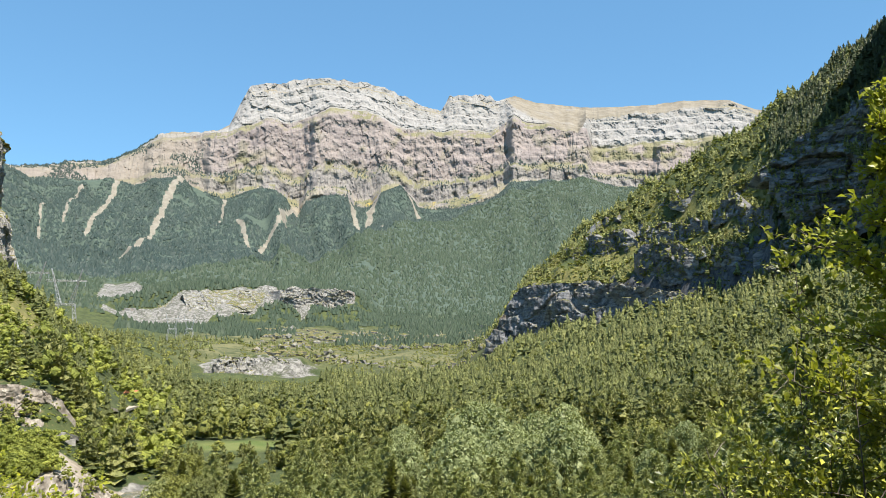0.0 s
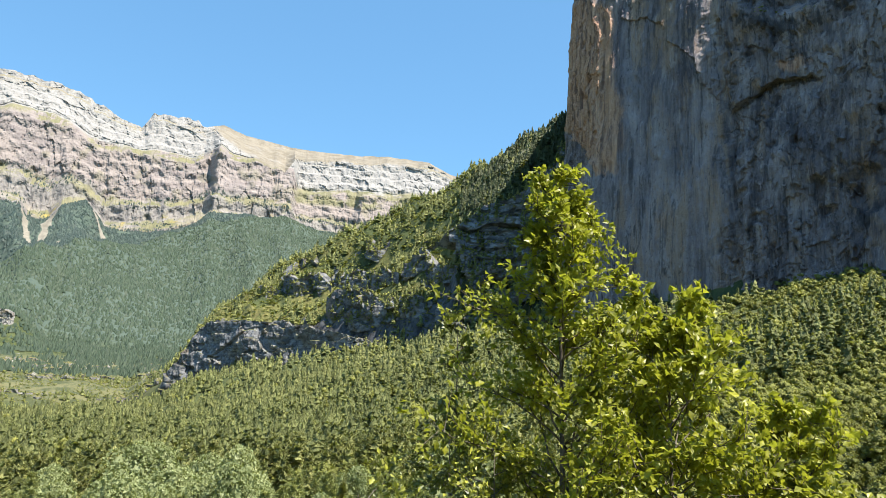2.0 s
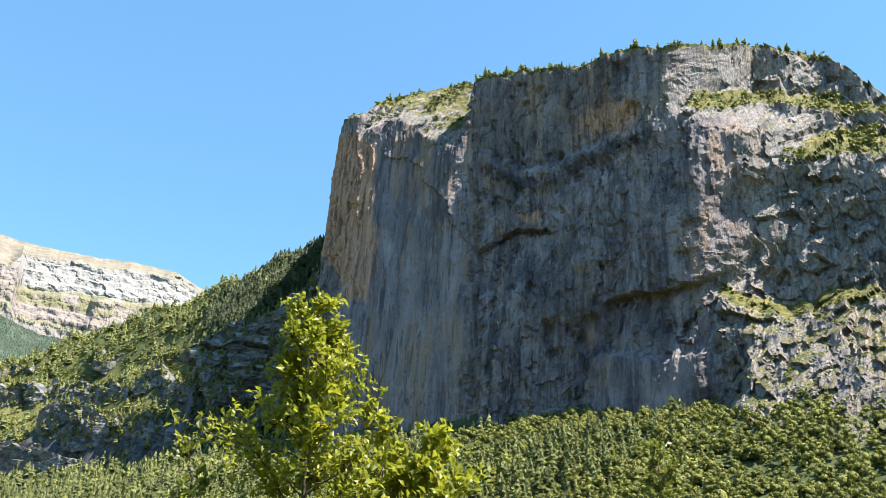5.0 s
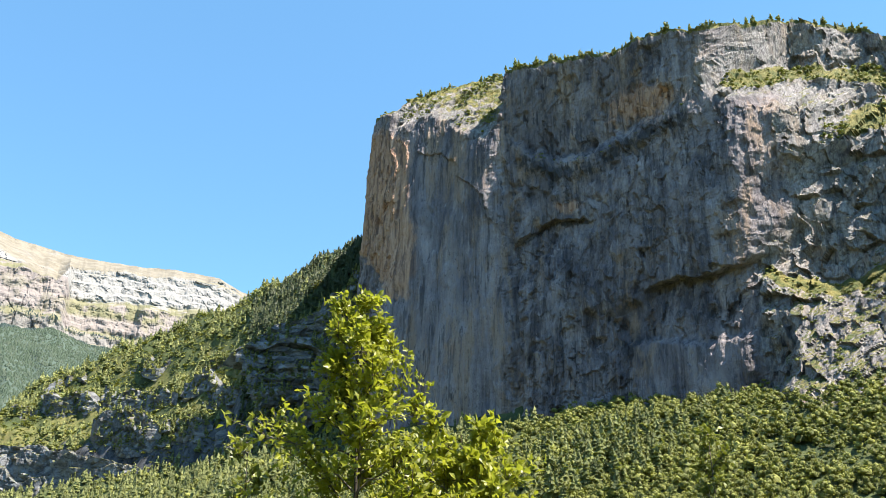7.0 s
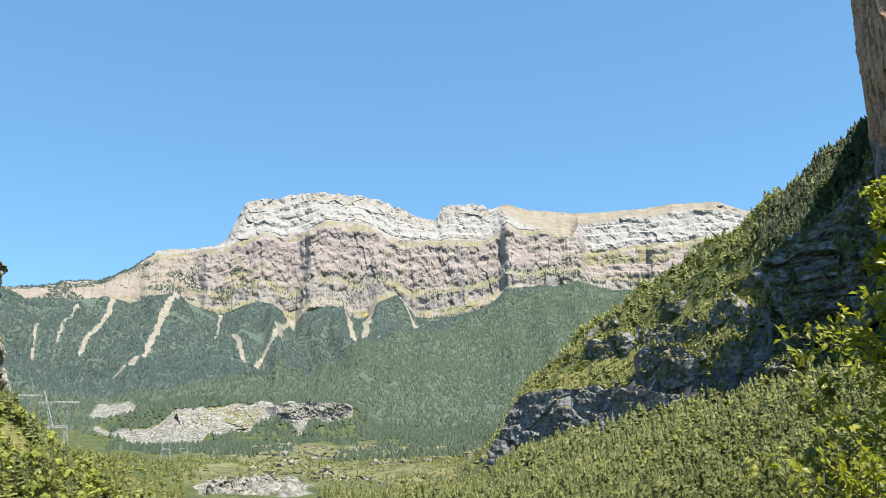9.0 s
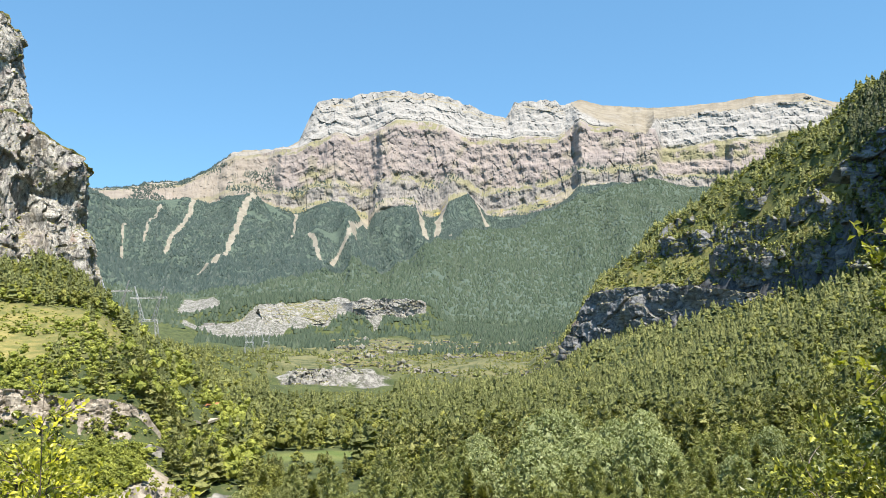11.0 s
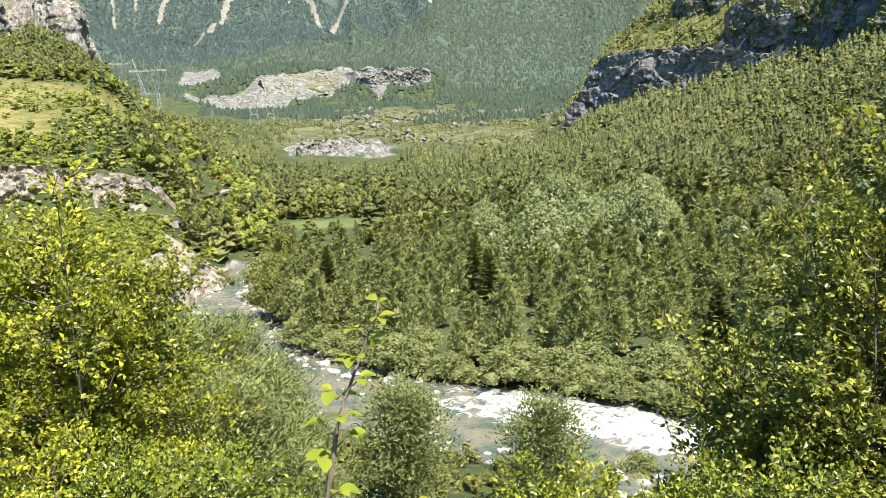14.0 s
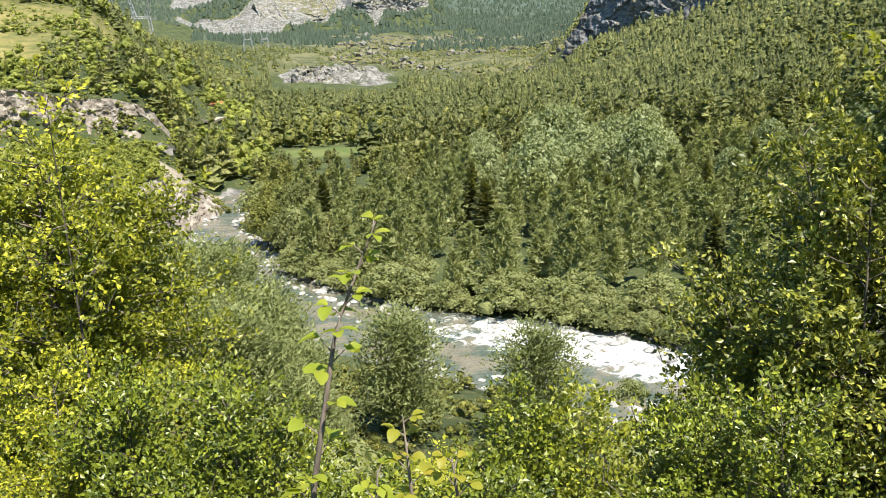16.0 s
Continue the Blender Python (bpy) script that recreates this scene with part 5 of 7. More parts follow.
def leaves(points, size, r, wide=0.55, fold=0.25, along=None):
    """Folded leaves of four triangles, one at each point."""
    n = len(points)
    a, s, up = frames_at(n, r)
    if along is not None:
        a = a * 0.55 + along
        a /= np.linalg.norm(a, axis=1)[:, None]
        s = np.cross(a, r.normal(size=(n, 3)) * 0.5 + LIGHTWARD)
        s /= np.linalg.norm(s, axis=1)[:, None] + 1e-9
        up = np.cross(s, a)
    L = (size * r.uniform(0.6, 1.25, n))[:, None]
    p = np.asarray(points)
    v = np.stack([p, p + a * L * 0.5 + s * L * wide * 0.5 + up * L * fold * 0.4, p + a * L - up * L * 0.12, p + a * L * 0.5 - s * L * wide * 0.5 + up * L * fold * 0.4, p + a * L * 0.52], 1)
    f = np.array([(0, 1, 4), (1, 2, 4), (2, 3, 4), (3, 0, 4)])
    faces = (np.arange(n)[:, None, None] * 5 + f).reshape(-1, 3)
    return v.reshape(-1, 3), faces


def clumps(points, size, r, outward=None, loose=0.38):
    """Ragged leaf clumps, one uneven triangle each, for trees further off."""
    n = len(points)
    a, s, up = frames_at(n, r)
    if outward is not None:
        face = outward + r.normal(size=(n, 3)) * loose
        face /= np.linalg.norm(face, axis=1)[:, None]
        a = np.cross(face, r.normal(size=(n, 3)))
        a /= np.linalg.norm(a, axis=1)[:, None] + 1e-9
        s = np.cross(face, a)
    L = (size * r.uniform(0.55, 1.3, n))[:, None]
    p = np.asarray(points)
    j = lambda: r.uniform(0.35, 0.8, n)[:, None]
    v = np.stack([p - a * L * 0.35 - s * L * j(), p + a * L * j(), p - a * L * 0.35 + s * L * j()], 1)
    return v.reshape(-1, 3), np.arange(3 * n).reshape(-1, 3)


def needles(points, size, r, outward):
    """Thin tufts of needles: two narrow triangles each."""
    n = len(points)
    a = outward + r.normal(size=(n, 3)) * 0.45
    a /= np.linalg.norm(a, axis=1)[:, None]
    s = np.cross(a, r.normal(size=(n, 3)))
    s /= np.linalg.norm(s, axis=1)[:, None] + 1e-9
    up = np.cross(s, a)
    L = (size * r.uniform(0.6, 1.4, n))[:, None]
    p = np.asarray(points)
    v = np.stack([p - s * L * 0.2, p + s * L * 0.2, p + a * L, p - up * L * 0.2, p + up * L * 0.2], 1)
    return v.reshape(-1, 3), (np.arange(n)[:, None, None] * 5 + np.array([(0, 1, 2), (3, 4, 2)])).reshape(-1, 3)


def joined(*pieces):
    V, Fc, base = [], [], 0
    for v, f in pieces:
        V.append(v)
        Fc.append(f + base)
        base += len(v)
    return np.concatenate(V), np.concatenate(Fc)


def core(c, rad, r, sides=5):
    """A lumpy low ball that fills a crown."""
    ring = np.arange(sides) * 2 * math.pi / sides
    v = [(0, 0, 1.0)] + [(math.cos(q) * 0.9, math.sin(q) * 0.9, 0.3) for q in ring] + [(math.cos(q + 0.6) * 0.75, math.sin(q + 0.6) * 0.75, -0.6) for q in ring]
    v = np.array(v) * r.uniform(0.66, 1.18, (len(v), 1)) * rad + c
    f = [(0, 1 + k, 1 + (k + 1) % sides) for k in range(sides)]
    for k in range(sides):
        m = (k + 1) % sides
        f += [(1 + k, 1 + sides + k, 1 + m), (1 + m, 1 + sides + k, 1 + sides + m)]
    return v, np.array(f)


def spruce_shape(seed, blades, wide=0.2, bare=0.06, sides=5, pointed=0.6):
    """A conifer one metre high: a low dark core and many ragged boughs up to the tip."""
    r = np.random.default_rng(seed)
    reach = lambda f: wide * np.maximum(1 - f, 0) ** pointed * (0.55 + 0.45 * np.minimum(1, (f - bare + 0.02) / 0.2))
    ring = np.arange(sides) * 2 * math.pi / sides
    v = [(0, 0, 0.8)] + [(math.cos(a) * wide * r.uniform(0.3, 0.5), math.sin(a) * wide * r.uniform(0.3, 0.5), bare + r.uniform(0, 0.1)) for a in ring]
    f = [(0, 1 + k, 1 + (k + 1) % sides) for k in range(sides)]
    h = bare + (1.0 - bare) * r.uniform(0.0, 1, blades) ** 1.1
    a = r.uniform(0, 2 * math.pi, blades)
    q = reach(h) + 0.012
    out = np.stack([np.cos(a), np.sin(a), 0 * a], -1)
    L = q * r.uniform(0.6, 1.2, blades) + 0.03
    up = np.stack([0 * h, 0 * h, h], -1)
    lift = np.stack([0 * h, 0 * h, r.uniform(-0.03, 0.035, blades) + 0.05 * h], -1)
    root = out * (q * 0.15)[:, None] + up
    tip = out * (q * 0.15 + L * 0.85)[:, None] + up + lift
    side = np.stack([-np.sin(a), np.cos(a), 0 * a], -1) * (L * r.uniform(0.2, 0.38, blades) * (0.7 + 0.7 * (blades < 60)))[:, None]
    mid = root * 0.4 + tip * 0.6 + np.array([0, 0, 0.012])
    w = np.stack([root, mid + side - [0, 0, 0.03], tip, mid - side - [0, 0, 0.03]], 1).reshape(-1, 3)
    g = (np.arange(blades)[:, None, None] * 4 + np.array([(0, 1, 2), (0, 2, 3)])).reshape(-1, 3)
    return joined((np.array(v), np.array(f)), (w, g))


def tiered_shape(seed, tiers, sides, wide, blades=0, bare=0.05, pointed=0.8):
    """A conifer one metre high: ragged skirts of boughs one over another, with a few loose boughs."""
    r = np.random.default_rng(seed)
    pieces = []
    for k in range(tiers):
        z0 = bare + (0.92 - bare) * k / tiers
        z1 = min(1.0, z0 + 1.75 * (1 - bare) / tiers)
        ring = np.arange(sides) * 2 * math.pi / sides + r.uniform(0, 6)
        q = wide * (1 - z0) ** pointed * r.uniform(0.4, 1.3, sides)
        c = r.normal(size=2) * 0.012
        v = np.concatenate([[(c[0], c[1], z1)], np.stack([np.cos(ring) * q, np.sin(ring) * q, z0 + r.uniform(-0.04, 0.06, sides)], -1)])
        pieces.append((v, np.array([(0, 1 + j, 1 + (j + 1) % sides) for j in range(sides)])))
    if blades:
        pieces.append(spruce_shape(seed + 1, blades, wide * 1.05, bare, 3, pointed))
    return joined(*pieces)


def shell(count, r, squash=1.0):
    """Points over the upper shell of a ball, and their outward ways."""
    d = r.normal(size=(count, 3))
    d[:, 2] = np.abs(d[:, 2]) * 1.0 - 0.25
    d /= np.linalg.norm(d, axis=1)[:, None]
    return d * (r.uniform(0.75, 1.03, count) ** 0.5)[:, None] * np.array([1, 1, squash]), d


def broadleaf_shape(seed, lobes, per_lobe, clump, tall=1.0, full=0.78, sides=3, loose=0.38):
    """A crown one metre high: lumpy lobes covered with leaf clumps, base at 0."""
    r = np.random.default_rng(seed)
    pts, outs, pieces = [], [], []
    for i in range(lobes):
        f = (i + 0.5) / lobes
        ang = i * 2.4 + r.uniform(-0.4, 0.4)
        reach = 0.27 * math.sin(math.pi * min(1, 0.25 + 0.72 * f)) * r.uniform(0.7, 1.2)
        c = np.array([math.cos(ang) * reach, math.sin(ang) * reach, 0.22 + 0.58 * f])
        rad = r.uniform(0.17, 0.25) * (1.15 - 0.45 * f)
        pieces.append(core(c, rad * full, r, sides))
        p, d = shell(per_lobe, r, 0.95)
        pts.append(c + p * rad)
        outs.append(d)
    v, f = joined(*pieces, clumps(np.concatenate(pts), clump, r, np.concatenate(outs), loose))
    return v * np.array([1 / tall, 1 / tall, 1]), f


def pine_shape(seed, limbs, tufts, tuft):
    """A soft, rounded pine one metre high: tufts of needles along rising limbs."""
    r = np.random.default_rng(seed)
    pts, outs = [], []
    for i in range(limbs):
        f = 0.12 + 0.86 * (i + r.uniform(0, 1)) / limbs
        a = i * 2.4 + r.uniform(-0.5, 0.5)
        reach = 0.27 * (1 - f) ** 0.6 * (0.55 + 0.45 * min(1, f / 0.3)) * r.uniform(0.75, 1.15)
        s = np.sqrt(r.uniform(0.06, 1, tufts))
        d = np.array([math.cos(a), math.sin(a), 0.32])
        p = np.array([0, 0, f]) + s[:, None] * d * reach + r.normal(size=(tufts, 3)) * reach * 0.17
        p[:, 2] = np.minimum(p[:, 2], 1.0)
        pts.append(p)
        o = r.normal(size=(tufts, 3)) * 0.4 + d + np.array([0, 0, 0.5])
        outs.append(o / np.linalg.norm(o, axis=1)[:, None])
    p, o = np.concatenate(pts), np.concatenate(outs)
    return needles(p, tuft, r, o)


def young_pine_shape(seed, limbs, tufts, tuft):
    """A rounded young pine one metre high: upswept limbs with needles thick at their ends."""
    r = np.random.default_rng(seed)
    pts, outs = [], []
    for i in range(limbs):
        f = 0.08 + 0.8 * (i + r.uniform(0, 1)) / limbs
        a = i * 2.4 + r.uniform(-0.6, 0.6)
        reach = 0.33 * (1 - f) ** 0.5 * r.uniform(0.6, 1.2)
        s = r.uniform(0.0, 1, tufts) ** 0.6
        d = np.array([math.cos(a), math.sin(a), 0.75])
        p = np.array([0, 0, f]) + s[:, None] * d * reach + r.normal(size=(tufts, 3)) * (0.03 + 0.03 * s[:, None])
        p[:, 2] = np.minimum(p[:, 2], 1.0)
        o = r.normal(size=(tufts, 3)) * 0.45 + d + np.array([0, 0, 0.5])
        pts.append(p)
        outs.append(o / np.linalg.norm(o, axis=1)[:, None])
    return needles(np.concatenate(pts), tuft, r, np.concatenate(outs))


def sow(shapes, x, y, z, height, spread, material, name, label, category="", seed=1):
    """One mesh of many plants: each shape turned, scaled and set down."""
    r = np.random.default_rng(seed)
    pick = r.integers(0, len(shapes), len(x))
    V, Fc, tint, base = [], [], [], 0
    for i, (sv, sf) in enumerate(shapes):
        k = np.nonzero(pick == i)[0]
        if not len(k):
            continue
        a = r.uniform(0, 2 * math.pi, len(k))
        h, w = height[k], height[k] * spread[k]
        c, s = np.cos(a)[:, None], np.sin(a)[:, None]
        tilt = r.normal(size=(len(k), 2)) * 0.03
        vx, vy, vz = sv[:, 0][None], sv[:, 1][None], sv[:, 2][None]
        X = x[k][:, None] + (c * vx - s * vy) * w[:, None] + tilt[:, :1] * vz * h[:, None]
        Y = y[k][:, None] + (s * vx + c * vy) * w[:, None] + tilt[:, 1:] * vz * h[:, None]
        Z = z[k][:, None] + vz * h[:, None]
        V.append(np.stack([X, Y, Z], -1).reshape(-1, 3))
        Fc.append((np.arange(len(k))[:, None, None] * len(sv) + sf[None] + base).reshape(-1, 3))
        base += len(k) * len(sv)
        tint.append(np.repeat(r.uniform(0, 1, len(k)), len(sv)))
    ob = new(name, mesh_of(name, np.concatenate(V), np.concatenate(Fc), material, material is LEAF_WOOD, attrs={"tint": np.concatenate(tint)}))
    return tagged(ob, label, category or name, kind="stuff")


def scatter(count, az0, az1, r0, r1, seed):
    """Even random places over a sector of the valley."""
    r = np.random.default_rng(seed)
    az = r.uniform(az0, az1, count)
    rad = np.sqrt(r.uniform(r0 ** 2, r1 ** 2, count))
    return (*polar(az, rad), az, rad, r)


# ---- woods ----
CONIFERS_FINE = [joined(tiered_shape(100 + i, 9, 9, 0.2 + 0.02 * (i % 3), 30), pine_shape(110 + i, 18, 8, 0.075)) for i in range(6)]
CONIFERS_MID = [tiered_shape(200 + i, 9, 7, 0.21 + 0.03 * (i % 3), 8) for i in range(6)]
CONIFERS_LOW = [tiered_shape(220 + i, 6, 6, 0.22 + 0.03 * (i % 3)) for i in range(6)]
LEAFY_LOW = [broadleaf_shape(320 + i, 2, 9, 0.14, 1.0, 1.08, 4) for i in range(6)]
LEAFY_MID = [broadleaf_shape(300 + i, 4, 15, 0.105, 1.0, 0.94, 4) for i in range(6)]
LEAFY_FINE = [broadleaf_shape(350 + i, 7, 32, 0.085, 1.0, 0.78, 4) for i in range(6)]
TUFTS = [clumps(np.random.default_rng(330 + i).normal(size=(8, 3)) * np.array([0.3, 0.3, 0.16]) + np.array([0, 0, 0.4]), 0.55, np.random.default_rng(340 + i), np.tile(LIGHTWARD, (8, 1)), 0.6) for i in range(4)]
FAR_CONE = [(np.array([(0, 0, 1), (0.3, 0.05, 0.05), (-0.04, 0.28, 0.1), (-0.29, 0.0, 0.03), (0.05, -0.3, 0.08)]), np.array([(0, 1, 2), (0, 2, 3), (0, 3, 4), (0, 4, 1)])),
            (np.array([(0.03, 0, 1), (0.26, 0.1, 0.1), (0.0, 0.32, 0.03), (-0.3, 0.0, 0.06), (0.02, -0.28, 0.1)]), np.array([(0, 1, 2), (0, 2, 3), (0, 3, 4), (0, 4, 1)]))]


def hidden_ground(az, r):
    """Ground behind the wall and the crag, where nothing shows."""
    h = np.array(FOOT, float)
    foot = np.interp(az, h[:, 0], h[:, 1])
    return ((az > 30.5) & (r > foot - 3 + 34 * (az > 44))) | ((az < -28.6) & (r > 428))


def open_ground(x, y, az, r, rock_limit=0.3):
    rock, meadow, dry, clay = cover(x, y)[:4]
    d, half, _, _ = river_at(x, y)
    return (rock < rock_limit) & (meadow < 0.35) & (dry < 0.5) & (clay < 0.4) & (d > half + 4)


def build_woods():
    # near and middle woods, from behind the river trees to the foot of the rocks
    one, two, three = scatter(4200, -38, 76, 172, 330, 5), scatter(15000, -38, 73, 330, 815, 15), scatter(4400, 22, 76, 140, 450, 25)
    x, y, az, rad = (np.concatenate([one[i], two[i], three[i]]) for i in range(4))
    r = one[4]
    keep = open_ground(x, y, az, rad) & ~hidden_ground(az, rad) & (az < 73)
    keep &= ~((rad > 560) & (az > 5) & (rad > np.interp(az, [5, 13, 24], [765, 675, 550])))
    keep &= ~((az < -23.5) & (rad < 207)) & ~((az < -26) & (rad < 300) & (np.abs(vnoise(x * 3.1, y * 2.7)) > 0.3))
    x, y, az, rad = x[keep], y[keep], az[keep], rad[keep]
    z = land(x, y) - 0.4
    n = fbm(x / 55, y / 55, 0, 3, 77)
    leafy = np.interp(az, [-38, -26, -23, -19, -10, -6, 2, 12, 20, 27, 34, 76], [0.4, 0.4, 0.72, 0.8, 0.7, 0.25, 0.08, 0.16, 0.36, 0.65, 0.86, 0.86])
    leafy = np.where((rad > 380) & (az < 14) & (az > -18), leafy * 0.35, leafy)
    is_leaf = (r.uniform(0, 1, len(x)) + 0.35 * n) < leafy
    near, west = rad < 225, az < -18
    u = r.uniform(0, 1, len(x))
    hc = 6.0 + 6.5 * u
    hc = np.where((az < -8.5) & (az > -17.2) & (rad > 430), np.interp(rad, [430, 500, 560, 690, 700], [0.7, 0.45, 0.3, 0.25, 0.14]) * hc, hc)
    hc = np.where((az < -26) & (rad < 330), 0.6 * hc, hc)
    hl = np.where((az > 24) | ((az < -26) & (rad < 330)), 2.6 + 5.2 * u ** 1.6, 3.6 + 6.5 * u ** 1.4)
    wc, wl = 1.0 + 0.35 * r.uniform(0, 1, len(x)), 1.05 + 0.4 * r.uniform(0, 1, len(x))
    hl = np.where((az < -8.5) & (az > -17.2) & (rad > 480), 0.35 * hl, hl)
    wire = (az > -29) & (az < -24) & (rad > 400) & (rad < 575)
    hc, hl = np.where(wire, 0.45 * hc, hc), np.where(wire, 0.45 * hl, hl)
    shy = np.where((az < -10.2) & (az > -17.8) & (rad < 224), 0.4, 1.0)
    shy = np.where((az > -23.2) & (az < -20.2) & (rad > 238) & (rad < 345), 0.3, shy)
    hc, hl = hc * shy, hl * shy
    for sel, shapes, h, w, mat, nm, label, s in (
            (~is_leaf & near, CONIFERS_FINE, hc, wc, PINE, "pine_wood", "dense green pine wood on the valley floor", 3),
            (~is_leaf & ~near & (rad < 430), CONIFERS_MID, hc, wc, PINE, "pine_wood", "dense green pine wood on the far slope", 4),
            (~is_leaf & (rad >= 430), CONIFERS_LOW, hc, wc, PINE, "pine_wood", "dense green pine wood below the spur", 44),
            (is_leaf & west & (rad < 430), LEAFY_MID, hl, wl, FRESH, "broadleaf_wood", "fresh green broadleaf trees on the slope over the road", 55),
            (is_leaf & near & ~west, LEAFY_FINE, hl, wl, LEAF_WOOD, "broadleaf_wood", "bright green broadleaf wood on the slope", 5),
            (is_leaf & ~near & ~west & (rad < 430), LEAFY_MID, hl, wl, LEAF_WOOD, "broadleaf_wood", "bright green broadleaf wood below the cliffs", 6),
            (is_leaf & (rad >= 430), LEAFY_LOW, hl, wl, LEAF_WOOD, "broadleaf_wood", "green broadleaf trees scattered under the spur", 45)):
        sow(shapes, x[sel], y[sel], z[sel], h[sel], w[sel], mat, nm, label, "wood", s)
    # the spur: small pines and bushes between bare rock
    x, y, az, rad, r = scatter(9500, 3.2, 31, 540, 900, 6)
    h = np.array(BROW, float)
    brow = np.interp(az, h[:, 0], h[:, 1])
    h = np.array(CREST, float)
    crest = np.interp(az, h[:, 0], h[:, 1])
    keep = (rad > np.interp(az, [14, 16], [0, -34]) + brow + 1) & (rad < crest + 18) & ~(before_rocks(x, y) & (r.uniform(0, 1, len(x)) < 0.88)) & (fbm(x / 26, y / 26, 0, 3, 55) > -0.7 + 0.5 * (1 - ramp(rad, brow + 20, brow + 110)))
    x, y, az, rad = x[keep], y[keep], az[keep], rad[keep]
    u = r.uniform(0, 1, len(x))
    z = land(x, y) - 0.5
    bush = (u < 0.62) & (r.uniform(0, 1, len(x)) < 0.8)
    sow(CONIFERS_LOW, x[~bush], y[~bush], z[~bush], 3.5 + 7 * u[~bush] ** 2, 1.3 + 0 * u[~bush], PINE, "pine_wood", "scattered small pines on the rocky spur", "wood", 8)
    sow(LEAFY_LOW, x[bush], y[bush], z[bush], 1.8 + 5 * u[bush], 1.6 + 0 * u[bush], LEAF_WOOD, "scrub", "bright scrub on the rocky spur", "scrub", 9)
    # tufts of grass and heather between them
    x, y, az, rad, r = scatter(15000, 3.2, 28, 560, 880, 96)
    keep = (rad > np.interp(az, *np.array(BROW, float)[:, :2].T) + np.interp(az, [14, 16], [0, -34])) & (rad < np.interp(az, *np.array(CREST, float)[:, :2].T))
    x, y = x[keep], y[keep]
    u = r.uniform(0, 1, len(x))
    sow(TUFTS, x, y, land(x, y) - 0.2, 0.8 + 1.6 * u ** 2, 1.7 + 0 * u, LEAF_WOOD, "scrub", "tufts of heather and dry grass on the rocky spur", "scrub", 98)
    # bushes and small pines rooted on the ledges of the spur's cliffs
    r = np.random.default_rng(61)
    q = SPUR_LEDGES[r.permutation(len(SPUR_LEDGES))[:3600]]
    u = r.uniform(0, 1, len(q))
    sow(LEAFY_LOW, q[u < 0.7, 0], q[u < 0.7, 1], q[u < 0.7, 2] - 0.5, 1.6 + 3.6 * u[u < 0.7], 1.4 + 0 * u[u < 0.7], LEAF_WOOD, "scrub", "green scrub on the ledges of the spur", "scrub", 62)
    sow(CONIFERS_MID, q[u >= 0.7, 0], q[u >= 0.7, 1], q[u >= 0.7, 2] - 0.5, 7 * u[u >= 0.7], 1.2 + 0 * u[u >= 0.7], PINE, "pine_wood", "small pines on the cliff ledges of the spur", "wood", 63)
    # low bushes at the front of the terrace
    x, y, az, rad, r = scatter(3200, -14, 3.2, 832, 1080, 90)
    keep = fbm(x / 45, y / 45, 0, 3, 91) > -0.25
    x, y = x[keep], y[keep]
    u = r.uniform(0, 1, len(x))
    sow(LEAFY_LOW, x, y, land(x, y) - 0.3, 0.9 + 2.2 * u * u, 1.8 + 0 * u, LEAF_WOOD, "scrub", "low bushes at the front of the stony terrace", "scrub", 92)
    # pale stones strewn over the terrace
    x, y, az, rad, r = scatter(3400, -13, 3, 845, 1400, 64)
    keep = fbm(x / 70, y / 70, 0, 3, 65) > -0.05
    x, y = x[keep], y[keep]
    u = r.uniform(0, 1, len(x))
    sow([core(np.array([0, 0, 0.2]), 0.5, np.random.default_rng(66 + i)) for i in range(4)], x, y, land(x, y) - 0.3, 2.2 + 7 * u ** 2, 1.6 + 0 * u, PALE_ROCK, "stones", "pale stones strewn over the grassy terrace", "stones", 67)
    # the wood in the gully beside the wall, its needles coloured dark for shade
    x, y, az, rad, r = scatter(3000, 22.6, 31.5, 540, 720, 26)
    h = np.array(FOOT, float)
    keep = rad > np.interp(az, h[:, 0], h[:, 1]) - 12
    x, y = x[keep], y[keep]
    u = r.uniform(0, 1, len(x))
    sow(CONIFERS_LOW, x, y, land(x, y) - 0.5, 5 + 6 * u, 1.2 + 0 * u, PINE_SHADED, "gully_wood", "pines in the steep gully, shade put into their colour", "wood", 27)
    # the terrace: bushes among stones
    x, y, az, rad, r = scatter(12000, -22, 4, 830, 1800, 7)
    keep = (fbm(x / 90, y / 90, 0, 3, 57) > -0.2 - 0.5 * ramp(rad, 1350, 1550)) & (cover(x, y)[0] < 0.5)
    x, y = x[keep], y[keep]
    u = r.uniform(0, 1, len(x))
    rad, leaf = np.hypot(x, y), r.uniform(0, 1, len(x)) < 0.6
    a, b = (rad < 1080) & leaf, (rad < 1080) & ~leaf
    sow(LEAFY_LOW, x[a], y[a], land(x[a], y[a]) - 0.4, 1.5 + 3.0 * u[a], 1.6 + 0 * u[a], LEAF_WOOD, "scrub", "green bushes scattered over the stony terrace", "scrub", 86)
    sow(CONIFERS_LOW, x[b], y[b], land(x[b], y[b]) - 0.4, 4 + 6 * u[b], 1.2 + 0 * u[b], PINE, "pine_wood", "small pines scattered over the stony terrace", "wood", 87)
    far = rad >= 1080
    x, y, u = x[far], y[far], u[far]
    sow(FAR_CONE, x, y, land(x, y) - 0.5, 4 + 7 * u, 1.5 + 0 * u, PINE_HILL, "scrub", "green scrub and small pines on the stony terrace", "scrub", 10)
    # far forest under the massif
    x, y, az, rad, r = scatter(78000, -31, 17, 1560, 3600, 8)
    cov = cover(x, y)
